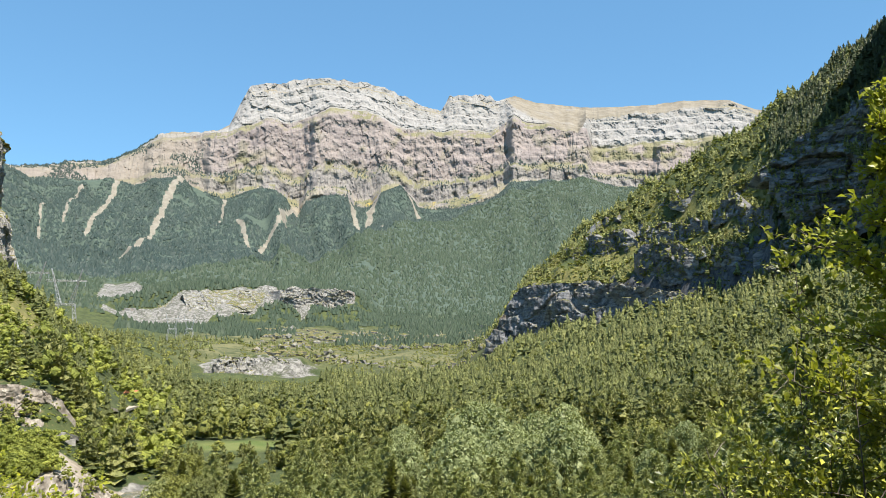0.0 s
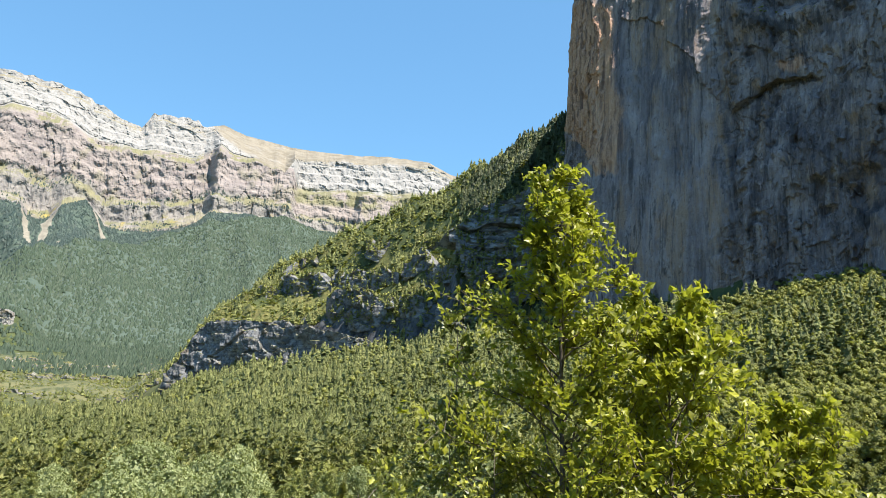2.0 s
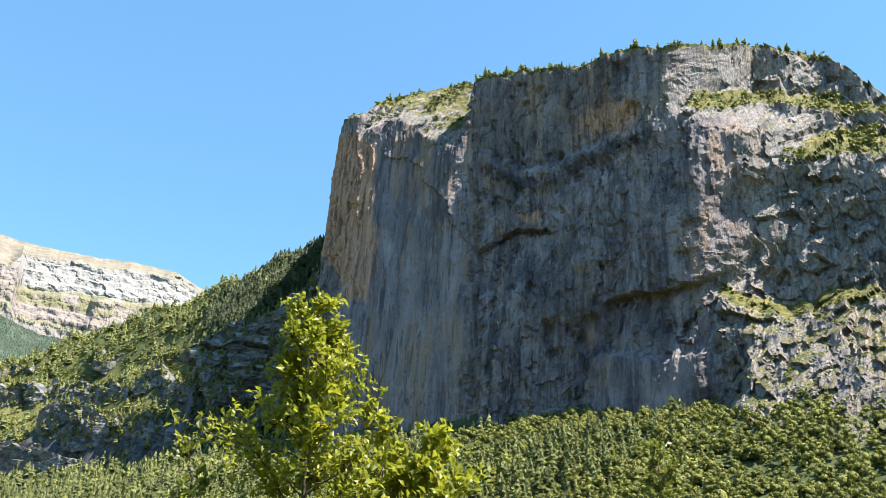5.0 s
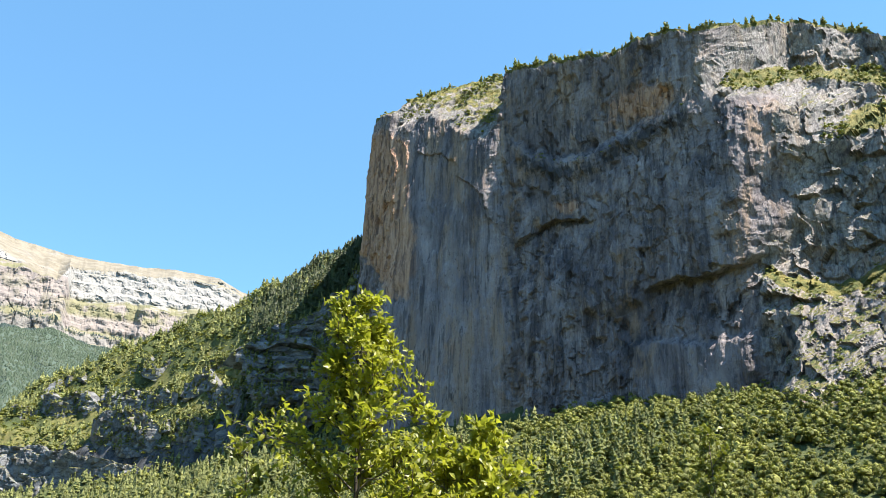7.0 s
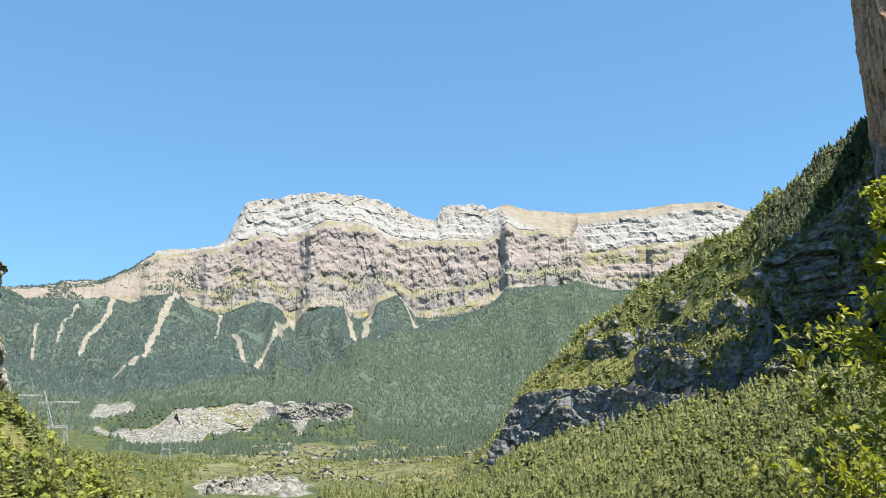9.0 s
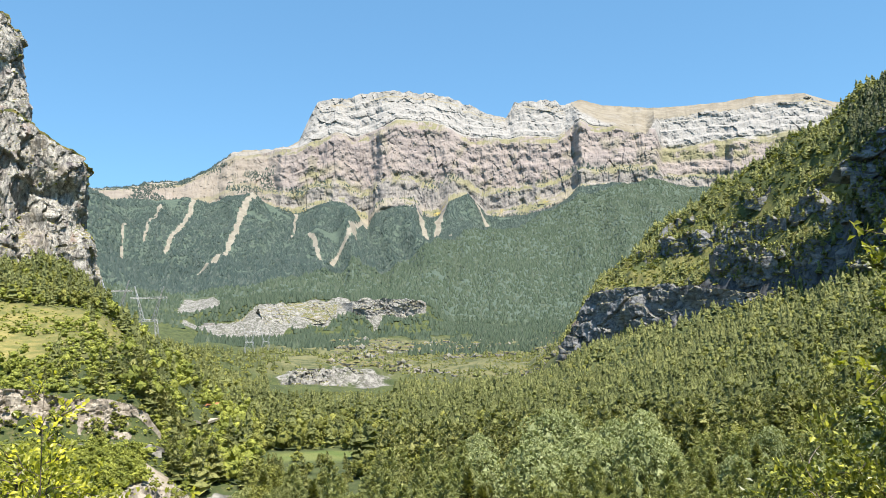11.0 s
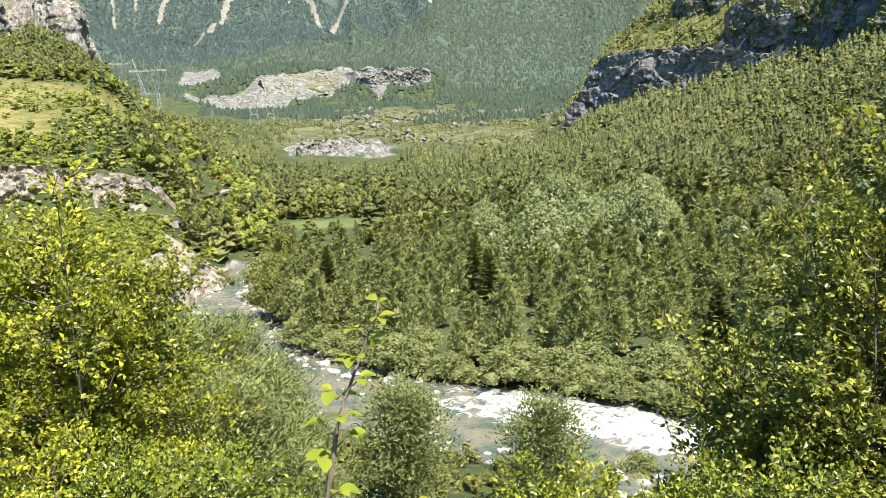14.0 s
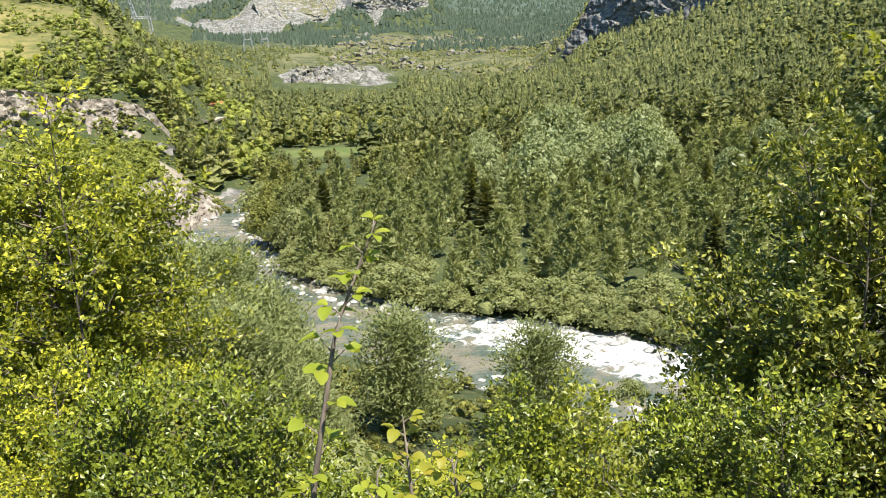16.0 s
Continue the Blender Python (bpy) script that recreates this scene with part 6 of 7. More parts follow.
    keep = (cov[0] < 0.3) & (cov[6] < 0.3) & (fbm(x / 160, y / 160, 0, 3, 59) > -0.95 + 0.5 * ramp(rad, 3350, 3600))
    x, y, az, rad = x[keep], y[keep], az[keep], rad[keep]
    u = r.uniform(0, 1, len(x))
    fore = rad + 60 * fbm(x / 200, y / 200, 0, 3, 60) < np.interp(az, HILL_AZ, HILL_R)
    for sel, mat, label, seed in ((~fore, PINE_HAZE, "dark conifer forest below the far massif", 11), (fore, PINE_HILL, "mixed green forest on the rounded hill before the massif", 20)):
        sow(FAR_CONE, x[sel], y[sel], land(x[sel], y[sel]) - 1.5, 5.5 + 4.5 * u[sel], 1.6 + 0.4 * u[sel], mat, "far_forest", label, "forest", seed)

    # small trees on the massif's ledges
    r = np.random.default_rng(16)
    q = LEDGES[r.permutation(len(LEDGES))[:8500]]
    west = LEDGES[np.degrees(np.arctan2(LEDGES[:, 0], LEDGES[:, 1])) < -17]
    q = np.concatenate([q, west[r.permutation(len(west))[:4000]]])
    q = q[fbm(q[:, 0] / 120, q[:, 1] / 120, q[:, 2] / 60, 3, 58) > 0.05]
    u = r.uniform(0, 1, len(q))
    sow(FAR_CONE, q[:, 0], q[:, 1], q[:, 2] - 1.5, 6 + 7 * u, 1.1 + 0 * u, PINE_HAZE, "far_forest", "scattered dark pines on the ledges of the massif", "forest", 17)
    # scrub on the left bank, under and over the bluff
    x, y, az, rad, r = scatter(4600, -40, -19, 100, 330, 18)
    dry, clay = cover(x, y)[2:4]
    d, half, _, _ = river_at(x, y)
    keep = ((clay < 0.45) | (rad < 160)) & ~((az > -29.5) & (rad > 118) & (rad < 162)) & (d > half + 4) & ~((rad > 187) & (rad < 199) & (az < -24)) & ((dry < 0.5) | (vnoise(x / 3, y / 3) > 0.5)) & ((rad < 230) | (az < -27))
    x, y = x[keep], y[keep]
    u = r.uniform(0, 1, len(x))
    sow(LEAFY_LOW, x, y, land(x, y) - 0.4, 0.9 + 2.6 * u * u, 1.6 + 0 * u, FRESH, "scrub", "low green scrub on the banks beside the road", "scrub", 19)
    # the wooded brow under the crag
    x, y, az, rad, r = scatter(1100, -41, -27.6, 366, 432, 75)
    u = r.uniform(0, 1, len(x))
    leaf = r.uniform(0, 1, len(x)) < 0.5
    sow(LEAFY_MID, x[leaf], y[leaf], land(x[leaf], y[leaf]) - 0.5, 4 + 5 * u[leaf], 1.15 + 0 * u[leaf], LEAF_WOOD, "broadleaf_wood", "green broadleaf trees under the pale crag", "wood", 76)
    sow(CONIFERS_MID, x[~leaf], y[~leaf], land(x[~leaf], y[~leaf]) - 0.5, 6 + 6 * u[~leaf], 1.1 + 0 * u[~leaf], PINE, "pine_wood", "green pines under the pale crag", "wood", 77)
    q = CRAG_LEDGES[r.permutation(len(CRAG_LEDGES))[:260]]
    v = r.uniform(0, 1, len(q))
    sow(LEAFY_LOW, q[:, 0], q[:, 1], q[:, 2] - 0.5, 0.8 + 3.4 * v ** 2, 1.5 + 0 * v, LEAF_WOOD, "scrub", "green bushes on the ledges of the crag", "scrub", 99)
    x, y, az, rad, r = scatter(420, -41, -26.5, 280, 372, 78)
    u = r.uniform(0, 1, len(x))
    sow(LEAFY_LOW, x, y, land(x, y) - 0.3, 0.6 + 2.2 * u ** 3, 1.6 + 0 * u, FRESH, "scrub", "small bushes dotted over the dry meadow", "scrub", 79)
    # low tufts beside the road
    x, y, az, rad, r = scatter(700, -41, -22.5, 172, 203, 88)
    keep = (rad < 186.5) | (rad > 195)
    x, y = x[keep], y[keep]
    u = r.uniform(0, 1, len(x))
    sow(LEAFY_LOW, x, y, land(x, y) - 0.2, 0.6 + 1.5 * u * u, 1.7 + 0 * u, FRESH, "scrub", "low tufts of scrub beside the road", "scrub", 89)
    # tufts of scrub on the clay bluffs
    r = np.random.default_rng(73)
    q = BLUFF_LEDGES[r.permutation(len(BLUFF_LEDGES))[:150]]
    u = r.uniform(0, 1, len(q))
    sow(LEAFY_MID, q[:, 0], q[:, 1], q[:, 2] - 0.3, 0.7 + 1.8 * u * u, 1.5 + 0 * u, LEAF_WOOD, "scrub", "tufts of green scrub on the clay bluffs", "scrub", 74)
    # taller bushes between the road and the river bank
    x, y, az, rad, r = scatter(700, -41, -23.6, 158, 186, 68)
    keep = ~((rad < 165) & (az > -29)) & (az < -25.2)
    x, y = x[keep], y[keep]
    u = r.uniform(0, 1, len(x))
    sow(LEAFY_FINE, x, y, land(x, y) - 0.4, 1.6 + 2.8 * u, 1.25 + 0 * u, FRESH, "scrub", "green bushes along the road above the river", "scrub", 69)
    # scrub and small trees on the great wall's rim, dome and benches
    rim, dome, bushy, tufts = WALL
    r = np.random.default_rng(12)
    pick = lambda q, m: q[r.permutation(len(q))[:m]]
    q = pick(rim, 700)
    q = q[fbm(q[:, 0] / 30, q[:, 1] / 30, 0, 3, 95) > -0.25]
    u = r.uniform(0, 1, len(q))
    tree = u > 0.6
    sow(CONIFERS_MID, q[tree, 0], q[tree, 1], q[tree, 2] - 0.3, 2.0 + 6.0 * u[tree] ** 3, 1.2 + 0 * u[tree], PINE, "pine_wood", "small pines along the top of the wall", "wood", 13)
    sow(LEAFY_LOW, q[~tree, 0], q[~tree, 1], q[~tree, 2] - 0.5, 1.2 + 4.5 * u[~tree], 1.8 + 0 * u[~tree], LEAF_WOOD, "scrub", "low scrub along the rim of the wall", "scrub", 14)
    for lot, m, lo, hi, label, seed in ((dome, 420, 0.8, 3.2, "green scrub on the sunlit dome of the wall", 94), (bushy, 700, 0.9, 4.0, "green bushes along the benches of the wall's flank", 96), (tufts, 800, 0.7, 2.6, "tufts of scrub on the ledges of the wall", 97)):
        q = pick(lot, m)
        u = r.uniform(0, 1, len(q))
        sow(LEAFY_LOW, q[:, 0], q[:, 1], q[:, 2] - 0.5, lo + hi * u ** 2, 1.7 + 0 * u, LEAF_WOOD, "scrub", label, "scrub", seed)


build_woods()


# ---- trees by the river, one by one ----
def river_tree(name, shape, material, x, y, height, wide, label, trunk_to=0.5, group=""):
    z = float(land(np.array([x]), np.array([y]))[0]) - 0.15
    ob = thing(name, x, y, z, label, "tree" if "shrub" not in name else "shrub", group)
    v, f = tubes([[(0, 0, 0, 0.022 * height), (0.01 * height, 0, trunk_to * height * 0.5, 0.016 * height), (0, 0.01 * height, trunk_to * height, 0.007 * height)]], 7)
    part("trunk", mesh_of("trunk", v, f, BARK, True), ob)
    part("crown", mesh_of("crown", shape[0] * np.array([height * wide, height * wide, height]), shape[1], material, attrs={"tint": np.full(len(shape[0]), 0.2 + 0.6 * (abs(math.sin(x * 12.9 + y * 7.3))))}), ob)
    return ob


def plant_copies(source, places, seed):
    r = np.random.default_rng(seed)
    for x, y, s in places:
        z = float(land(np.array([x]), np.array([y]))[0]) - 0.15
        copy_thing(source, pose(x, y, z, 0, 0, float(r.uniform(0, 360))) @ Matrix.Diagonal((s * r.uniform(0.9, 1.15), s * r.uniform(0.9, 1.15), s, 1)))


def bank_places(count, az0, az1, r0, r1, seed, gap):
    x, y, az, rad, r = scatter(count, az0, az1, r0, r1, seed)
    d, half, _, _ = river_at(x, y)
    out = []
    for px, py, pd, ph in zip(x, y, d, half):
        if pd > ph + 3 and all((px - q[0]) ** 2 + (py - q[1]) ** 2 > gap ** 2 for q in out):
            out.append((float(px), float(py), float(r.uniform(0.75, 1.25))))
    return out


def build_river_trees():
    fine_pine = [joined(tiered_shape(510 + i, 8, 9, 0.15, 0, 0.1), pine_shape(500 + i, 44, 32, 0.055)) for i in range(3)]
    fir = [spruce_shape(520 + i, 900, 0.25, 0.05, 7, 0.75) for i in range(3)]
    poplar = [broadleaf_shape(540 + i, 16, 240, 0.03, 1.15, 0.52, 4, 0.8) for i in range(3)]
    willow = [broadleaf_shape(560 + i, 11, 200, 0.036, 1.0, 0.55, 4, 0.8) for i in range(3)]
    # far bank woods behind the willows
    spots = bank_places(900, -20, 30, 93, 180, 21, 4.3)
    kinds = [river_tree("pine_tree", fine_pine[0], PINE_SOFT, *spots[0][:2], 9.0, 1.0, "green pine tree among others beside the river", 0.8, "trees beside the river"),
             river_tree("pine_tree", fine_pine[1], PINE_SOFT, *spots[1][:2], 8.0, 1.1, "rounded green pine tree beside the river", 0.8, "trees beside the river"),
             river_tree("fir_tree", fir[0], PINE, *spots[2][:2], 9.5, 1.05, "dark pyramidal fir tree beside the river", 0.9, "trees beside the river"),
             river_tree("fir_tree", fir[1], PINE, *spots[3][:2], 8.5, 1.1, "tall dark fir tree in the riverside wood", 0.9, "trees beside the river")]
    pop = [river_tree("poplar_tree", poplar[i], POPLAR, *polar(4.0 + 2.6 * i, 160 - 5 * i), 12.5, 0.95, "pale silvery green poplar tree in the riverside wood", 0.6, "poplar trees") for i in range(3)]
    r = np.random.default_rng(31)
    lots = [[] for _ in kinds]
    plots = []
    for x, y, s in spots[4:]:
        az, rad = math.degrees(math.atan2(x, y)), math.hypot(x, y)
        if az < -10 and rad > 158 or az < -11 and rad > 140 and r.uniform() < 0.5:
            continue
        if (1 < az < 9 and rad > 138 and r.uniform() < 0.5) or (rad > 135 and r.uniform() < 0.09):
            plots.append((x, y, s * 1.12))
        else:
            lots[int(r.choice(4, p=(0.52, 0.40, 0.05, 0.03)))].append((x, y, s))
    for k, lot in zip(kinds, lots):
        plant_copies(k, lot, 33)
    for i in range(3):
        plant_copies(pop[i], plots[i::3], 34 + i)
    # willows along the far bank
    run = []
    for a in np.arange(-16.5, 22, 1.35):
        q = np.arange(60, 130, 0.5)
        d, half, _, _ = river_at(*polar(a, q))
        wet = np.nonzero(d < half + 1.6)[0]
        run.append((float(a), float(q[wet[-1]]) + 1.2 + r.uniform(0, 1.0)))
        if r.uniform() < 0.75:
            run.append((float(a) + 0.6, float(q[wet[-1]]) + 4.5 + r.uniform(0, 2.0)))
    first = [river_tree("willow_shrub", willow[i], WILLOW, *polar(*run[i]), 4.6, 1.5, "grey-green willow shrub on the river bank", 0.3, "willow shrubs on the bank") for i in range(3)]
    for i in range(3):
        plant_copies(first[i], [(*map(float, polar(a, q)), float(r.uniform(0.5, 1.25))) for a, q in run[3 + i::3]], 40 + i)
    river_tree("willow_shrub", willow[1], WILLOW, *polar(7.8, 67.5), 3.0, 1.3, "small willow shrub on the gravel bar", 0.3, "willow shrubs on the bank")
    river_tree("willow_shrub", willow[2], WILLOW, *polar(5.6, 63.5), 1.7, 1.5, "low willow shrub on the gravel bar", 0.3, "willow shrubs on the bank")
    # pines on the near bank
    for i, (a, q, h, w) in enumerate(((-22.6, 46, 10.6, 1.2), (-20.0, 43, 9.2, 1.15), (-25.2, 44, 10.0, 1.15), (-18.0, 44, 8.0, 1.2), (-23.6, 38, 9.0, 1.1), (-20.8, 37, 9.0, 1.1), (-9.2, 46, 8.4, 1.3), (1.2, 47, 8.4, 1.15), (-27.5, 52, 10, 1.2), (-15.0, 40, 4.5, 1.2), (-17.5, 36, 6.5, 1.2), (-30, 60, 12, 1.2), (-18.8, 48, 8.8, 1.2), (-21.4, 51, 10.2, 1.2), (-16.4, 42, 6.6, 1.25), (-24.0, 50, 10.6, 1.2), (-19.4, 38, 7.8, 1.2))):
        river_tree("pine_tree", young_pine_shape(600 + i, 54, 150, 0.028), PINE_NEAR, *polar(a, q), h, w, "soft grey-green young pine tree on the near bank", 0.85, "pines on the near bank")
    # trees that close the view up the river
    for i, (a, q, h) in enumerate(((-18.2, 128, 9.5), (-16.8, 121, 8.5), (-15.6, 118, 9.0), (-17.4, 138, 10), (-16.0, 133, 10), (-18.6, 146, 9.5), (-17.0, 150, 11), (-14.3, 112, 8.5))):
        river_tree("broadleaf_tree", broadleaf_shape(640 + i, 14, 220, 0.034, 1.0, 0.55, 4, 0.8), (LEAF_WOOD, PINE, WILLOW)[i % 3], *polar(a, q), h, 1.0, "dark green broadleaf tree close to the water", 0.5, "trees at the bend")


build_river_trees()


# ---- plants beside the path ----
def grow(seed, height, crown, stems=1, limbs=26, twigs=7, per_twig=9, lean=(0.0, 0.0), start=0.2, rise=0.8, radius=0.05, shown=0.4):
    """Limbs and leaf places of a leafy tree. crown(f) is the reach of a limb at the height fraction f; shown is the share of twigs with wood."""
    r = np.random.default_rng(seed)
    wood, thin, spots, ways = [], [], [], []
    for s in range(stems):
        foot = np.array([r.normal() * 0.12 * (stems > 1), r.normal() * 0.12 * (stems > 1), 0])
        top = height * (1.0 if s == 0 else r.uniform(0.6, 0.92))
        drift = np.array([lean[0], lean[1]]) + r.normal(size=2) * (0.05 + 0.1 * (stems > 1)) * height * (s > 0)
        t = np.linspace(0, 1, 12)
        stem = np.stack([foot[0] + drift[0] * t ** 1.5 + 0.05 * np.sin(3 * t + s), foot[1] + drift[1] * t ** 1.5 + 0.05 * np.cos(4 * t + s), top * t, radius * (1 - 0.9 * t)], -1)
        wood.append(stem)
        for i in range(limbs):
            f = start + (0.98 - start) * (i + r.uniform(0, 1)) / limbs
            p = np.array([np.interp(f, t, stem[:, q]) for q in range(3)])
            a = i * 2.4 + r.uniform(-0.6, 0.6)
            L = crown(f * top / height) * r.uniform(0.5, 1.12)
            d = np.array([math.cos(a), math.sin(a), rise * r.uniform(0.5, 1.4)])
            d /= np.linalg.norm(d)
            q = np.linspace(0, 1, 6)
            bend = np.array([0, 0, -0.16 * L])
            limb = p + q[:, None] * d * L + (q ** 2)[:, None] * bend + np.cumsum(r.normal(size=(6, 3)), 0) * 0.025 * L
            wood.append(np.column_stack([limb, radius * 0.38 * (1 - f * 0.6) * (1 - 0.85 * q)]))
            for k in range(twigs):
                g = r.uniform(0.35, 1.0)
                b = np.array([np.interp(g, q, limb[:, c]) for c in range(3)])
                e = d * 0.6 + r.normal(size=3) * 0.6 + np.array([0, 0, 0.25])
                e /= np.linalg.norm(e)
                M = min(0.55, 0.32 * L + 0.1) * r.uniform(0.5, 1.1)
                if r.uniform() < shown:
                    thin.append(np.column_stack([b + np.linspace(0, 1, 3)[:, None] * e * M, [0.006, 0.004, 0.002]]))
                w = r.uniform(0.1, 1.08, per_twig)
                spots.append(b + w[:, None] * e * M + r.normal(size=(per_twig, 3)) * 0.03)
                o = e + r.normal(size=(per_twig, 3)) * 0.8
                ways.append(o / np.linalg.norm(o, axis=1)[:, None])
    return wood, thin, np.concatenate(spots), np.concatenate(ways)


def stand(az, dist):
    """A place seen from where the path's edge is: heading and distance from there."""
    x, y = polar(az, dist)
    return x, y + 0.41


def leafy_plant(name, seed, az, dist, height, crown, material, size, label, category, leaf_part="foliage", wide=0.6, simple=False, single=0, **more):
    x, y = stand(az, dist)
    z = float(land(np.array([x]), np.array([y]))[0]) - 0.05
    ob = thing(name, float(x), float(y), z, label, category)
    wood, thin, spots, ways = grow(seed, height, crown, **more)
    v, f = tubes(wood, 5)
    part("trunk", mesh_of("trunk", v, f, BARK, True), ob, "grey-brown stem and limbs")
    v, f = tubes(thin, 3)
    tagged(part("twig", mesh_of("twig", v, f, BARK, True), ob), kind="stuff")
    r = np.random.default_rng(seed + 1)
    if single:
        one, f = leaves(np.zeros((1, 3)), size, np.random.default_rng(5), wide, 0.25, np.array([[0, 1.0, 0]]))
        shape = mesh_of("leaf", one, f, material)
        near = np.argsort(spots[:, 1] + 0.4 * spots[:, 0] - 0.3 * spots[:, 2])[:: 4][:single]
        for k in near:
            lf = part("leaf", shape, ob)
            lf.matrix_local = Matrix.Translation(Vector(spots[k])) @ Euler((r.uniform(-0.6, 0.6), r.uniform(-0.6, 0.6), r.uniform(0, 6.28))).to_matrix().to_4x4()
        rest = np.setdiff1d(np.arange(len(spots)), near)
        spots, ways = spots[rest], ways[rest]
    v, f = leaves(spots, size, r, wide, 0.25, ways)
    if simple:
        v, f = kites(spots, size, r, wide, ways)
    tagged(part(leaf_part, mesh_of(leaf_part, v, f, material), ob), kind="stuff")
    return ob


def kites(points, size, r, wide, along):
    """Small leaves of two triangles."""
    n = len(points)
    a, s, up = frames_at(n, r)
    a = a * 0.55 + along
    a /= np.linalg.norm(a, axis=1)[:, None]
    s = np.cross(a, r.normal(size=(n, 3)) * 0.5 + LIGHTWARD)
    s /= np.linalg.norm(s, axis=1)[:, None] + 1e-9
    up = np.cross(s, a)
    L = (size * r.uniform(0.6, 1.3, n))[:, None]
    p = np.asarray(points)
    v = np.stack([p, p + a * L * 0.45 + s * L * wide * 0.5 + up * L * 0.1, p + a * L, p + a * L * 0.45 - s * L * wide * 0.5 + up * L * 0.1], 1)
    return v.reshape(-1, 3), (np.arange(n)[:, None, None] * 4 + np.array([(0, 1, 2), (0, 2, 3)])).reshape(-1, 3)


def build_near_plants():
    g = lambda az, d: float(land(np.array([stand(az, d)[0]]), np.array([stand(az, d)[1]]))[0])
    tall = lambda az, d, el: 28 + d * math.tan(radians(el)) - g(az, d)
    # the oak in front of the wall
    leafy_plant("oak_tree", 900, 31.4, 8.75, 30.72 - g(31.4, 8.75), lambda f: 0.2 + 4.0 * max(0.0, 1 - f) ** 1.08, OAK, 0.09, "young oak tree with bright yellow-green leaves beside the path", "tree",
                limbs=92, twigs=12, per_twig=15, start=0.25, rise=1.0, radius=0.06, lean=(-0.12, 0.1), single=280, shown=0.8)
    leafy_plant("oak_tree", 905, 38.0, 8.8, tall(38, 8.8, 8.5), lambda f: 0.3 + 2.7 * max(0.0, 1 - f) ** 0.8, OAK, 0.108, "leafy young oak tree with green and yellow leaves", "tree",
                limbs=66, twigs=11, per_twig=13, start=0.3, rise=0.95, radius=0.05, shown=0.8)
    leafy_plant("oak_tree", 906, 45.5, 9.4, tall(45.5, 9.4, 1.5), lambda f: 0.3 + 2.3 * max(0.0, 1 - f) ** 0.8, OAK, 0.104, "low spreading oak tree with bright green leaves", "tree",
                limbs=52, twigs=11, per_twig=13, start=0.3, rise=0.95, radius=0.05, shown=0.8)
    leafy_plant("oak_sapling", 910, 23.6, 9.6, tall(23.6, 9.6, 7.4), lambda f: 0.2 + 0.9 * max(0.0, 1 - f), OAK_DARK, 0.1, "slender oak sapling with sparse green leaves", "tree",
                limbs=26, twigs=5, per_twig=10, start=0.45, rise=1.0, radius=0.04, shown=1.0)
    leafy_plant("oak_sapling", 915, 54.5, 14, tall(54.5, 14, 8.3), lambda f: 0.3 + 1.4 * max(0.0, 1 - f), OAK_DARK, 0.11, "slender green oak sapling below the path", "tree",
                limbs=34, twigs=6, per_twig=11, start=0.45, rise=1.0, radius=0.05, shown=1.0)
    leafy_plant("oak_sapling", 916, 59.5, 13, tall(59.5, 13, 4.0), lambda f: 0.3 + 1.0 * max(0.0, 1 - f), OAK_DARK, 0.1, "small green oak sapling below the path", "tree",
                limbs=24, twigs=5, per_twig=10, start=0.45, rise=1.0, radius=0.04, shown=1.0)
    # dark leafy oak scrub above the river
    for i, (az, d, el, rad) in enumerate(((24.0, 8.6, -0.5, 1.2), (18.2, 9.6, -9.5, 1.2), (22.5, 7.2, -8.0, 1.2), (16.0, 8.4, -14.5, 1.0), (18.5, 6.8, -15.5, 1.2), (27.5, 8.0, -1.5, 1.5), (34, 7.4, -4.5, 1.5))):
        leafy_plant("oak_bush", 920 + i, az, d, tall(az, d, el), lambda f, rad=rad: 0.3 + rad * math.sqrt(max(0.0, 1 - f)), OAK_DARK, 0.062, "dense oak bush with dark and bright green leaves", "bush", simple=True,
                    limbs=46, twigs=10, per_twig=20, start=0.15, rise=0.6, radius=0.04, stems=2, shown=0.25)
    # the yellow-green tree over the bank
    leafy_plant("field_maple_tree", 940, -31.8, 8.5, tall(-31.8, 8.5, -4.8), lambda f: 0.42 + 1.5 * math.sqrt(max(0.0, 1 - f)), YELLOW, 0.055, "spreading small tree with yellow-green autumn leaves", "tree", simple=True,
                limbs=96, twigs=13, per_twig=21, start=0.3, rise=0.35, radius=0.06, stems=2, shown=0.3)
    leafy_plant("field_maple_sapling", 945, -31.5, 6.8, tall(-31.5, 6.8, 0.5), lambda f: 0.1 + 0.9 * max(0.0, 1 - f), YELLOW, 0.055, "thin sapling with sparse yellow leaves", "tree",
                limbs=18, twigs=4, per_twig=9, start=0.55, rise=0.5, radius=0.02, shown=1.0)
    # shrubs along the edge of the path
    edge = ((-33, 6.0, -19.5, 1.0), (-28.0, 5.6, -20.5, 0.9), (-24.0, 5.0, -22.5, 0.85), (-20.0, 5.2, -24.5, 0.8), (-14.5, 4.6, -29.5, 0.7), (-9.5, 4.4, -30.5, 0.65), (-4.0, 4.4, -30.5, 0.65), (1.0, 5.0, -25.0, 0.7), (4.5, 5.2, -24.0, 0.65), (8.5, 5.6, -24.5, 0.75), (12.0, 5.4, -24.5, 0.8), (17.0, 5.2, -23.0, 0.9), (-17, 8.0, -25.0, 1.1), (-1.5, 9.0, -27.0, 1.1))
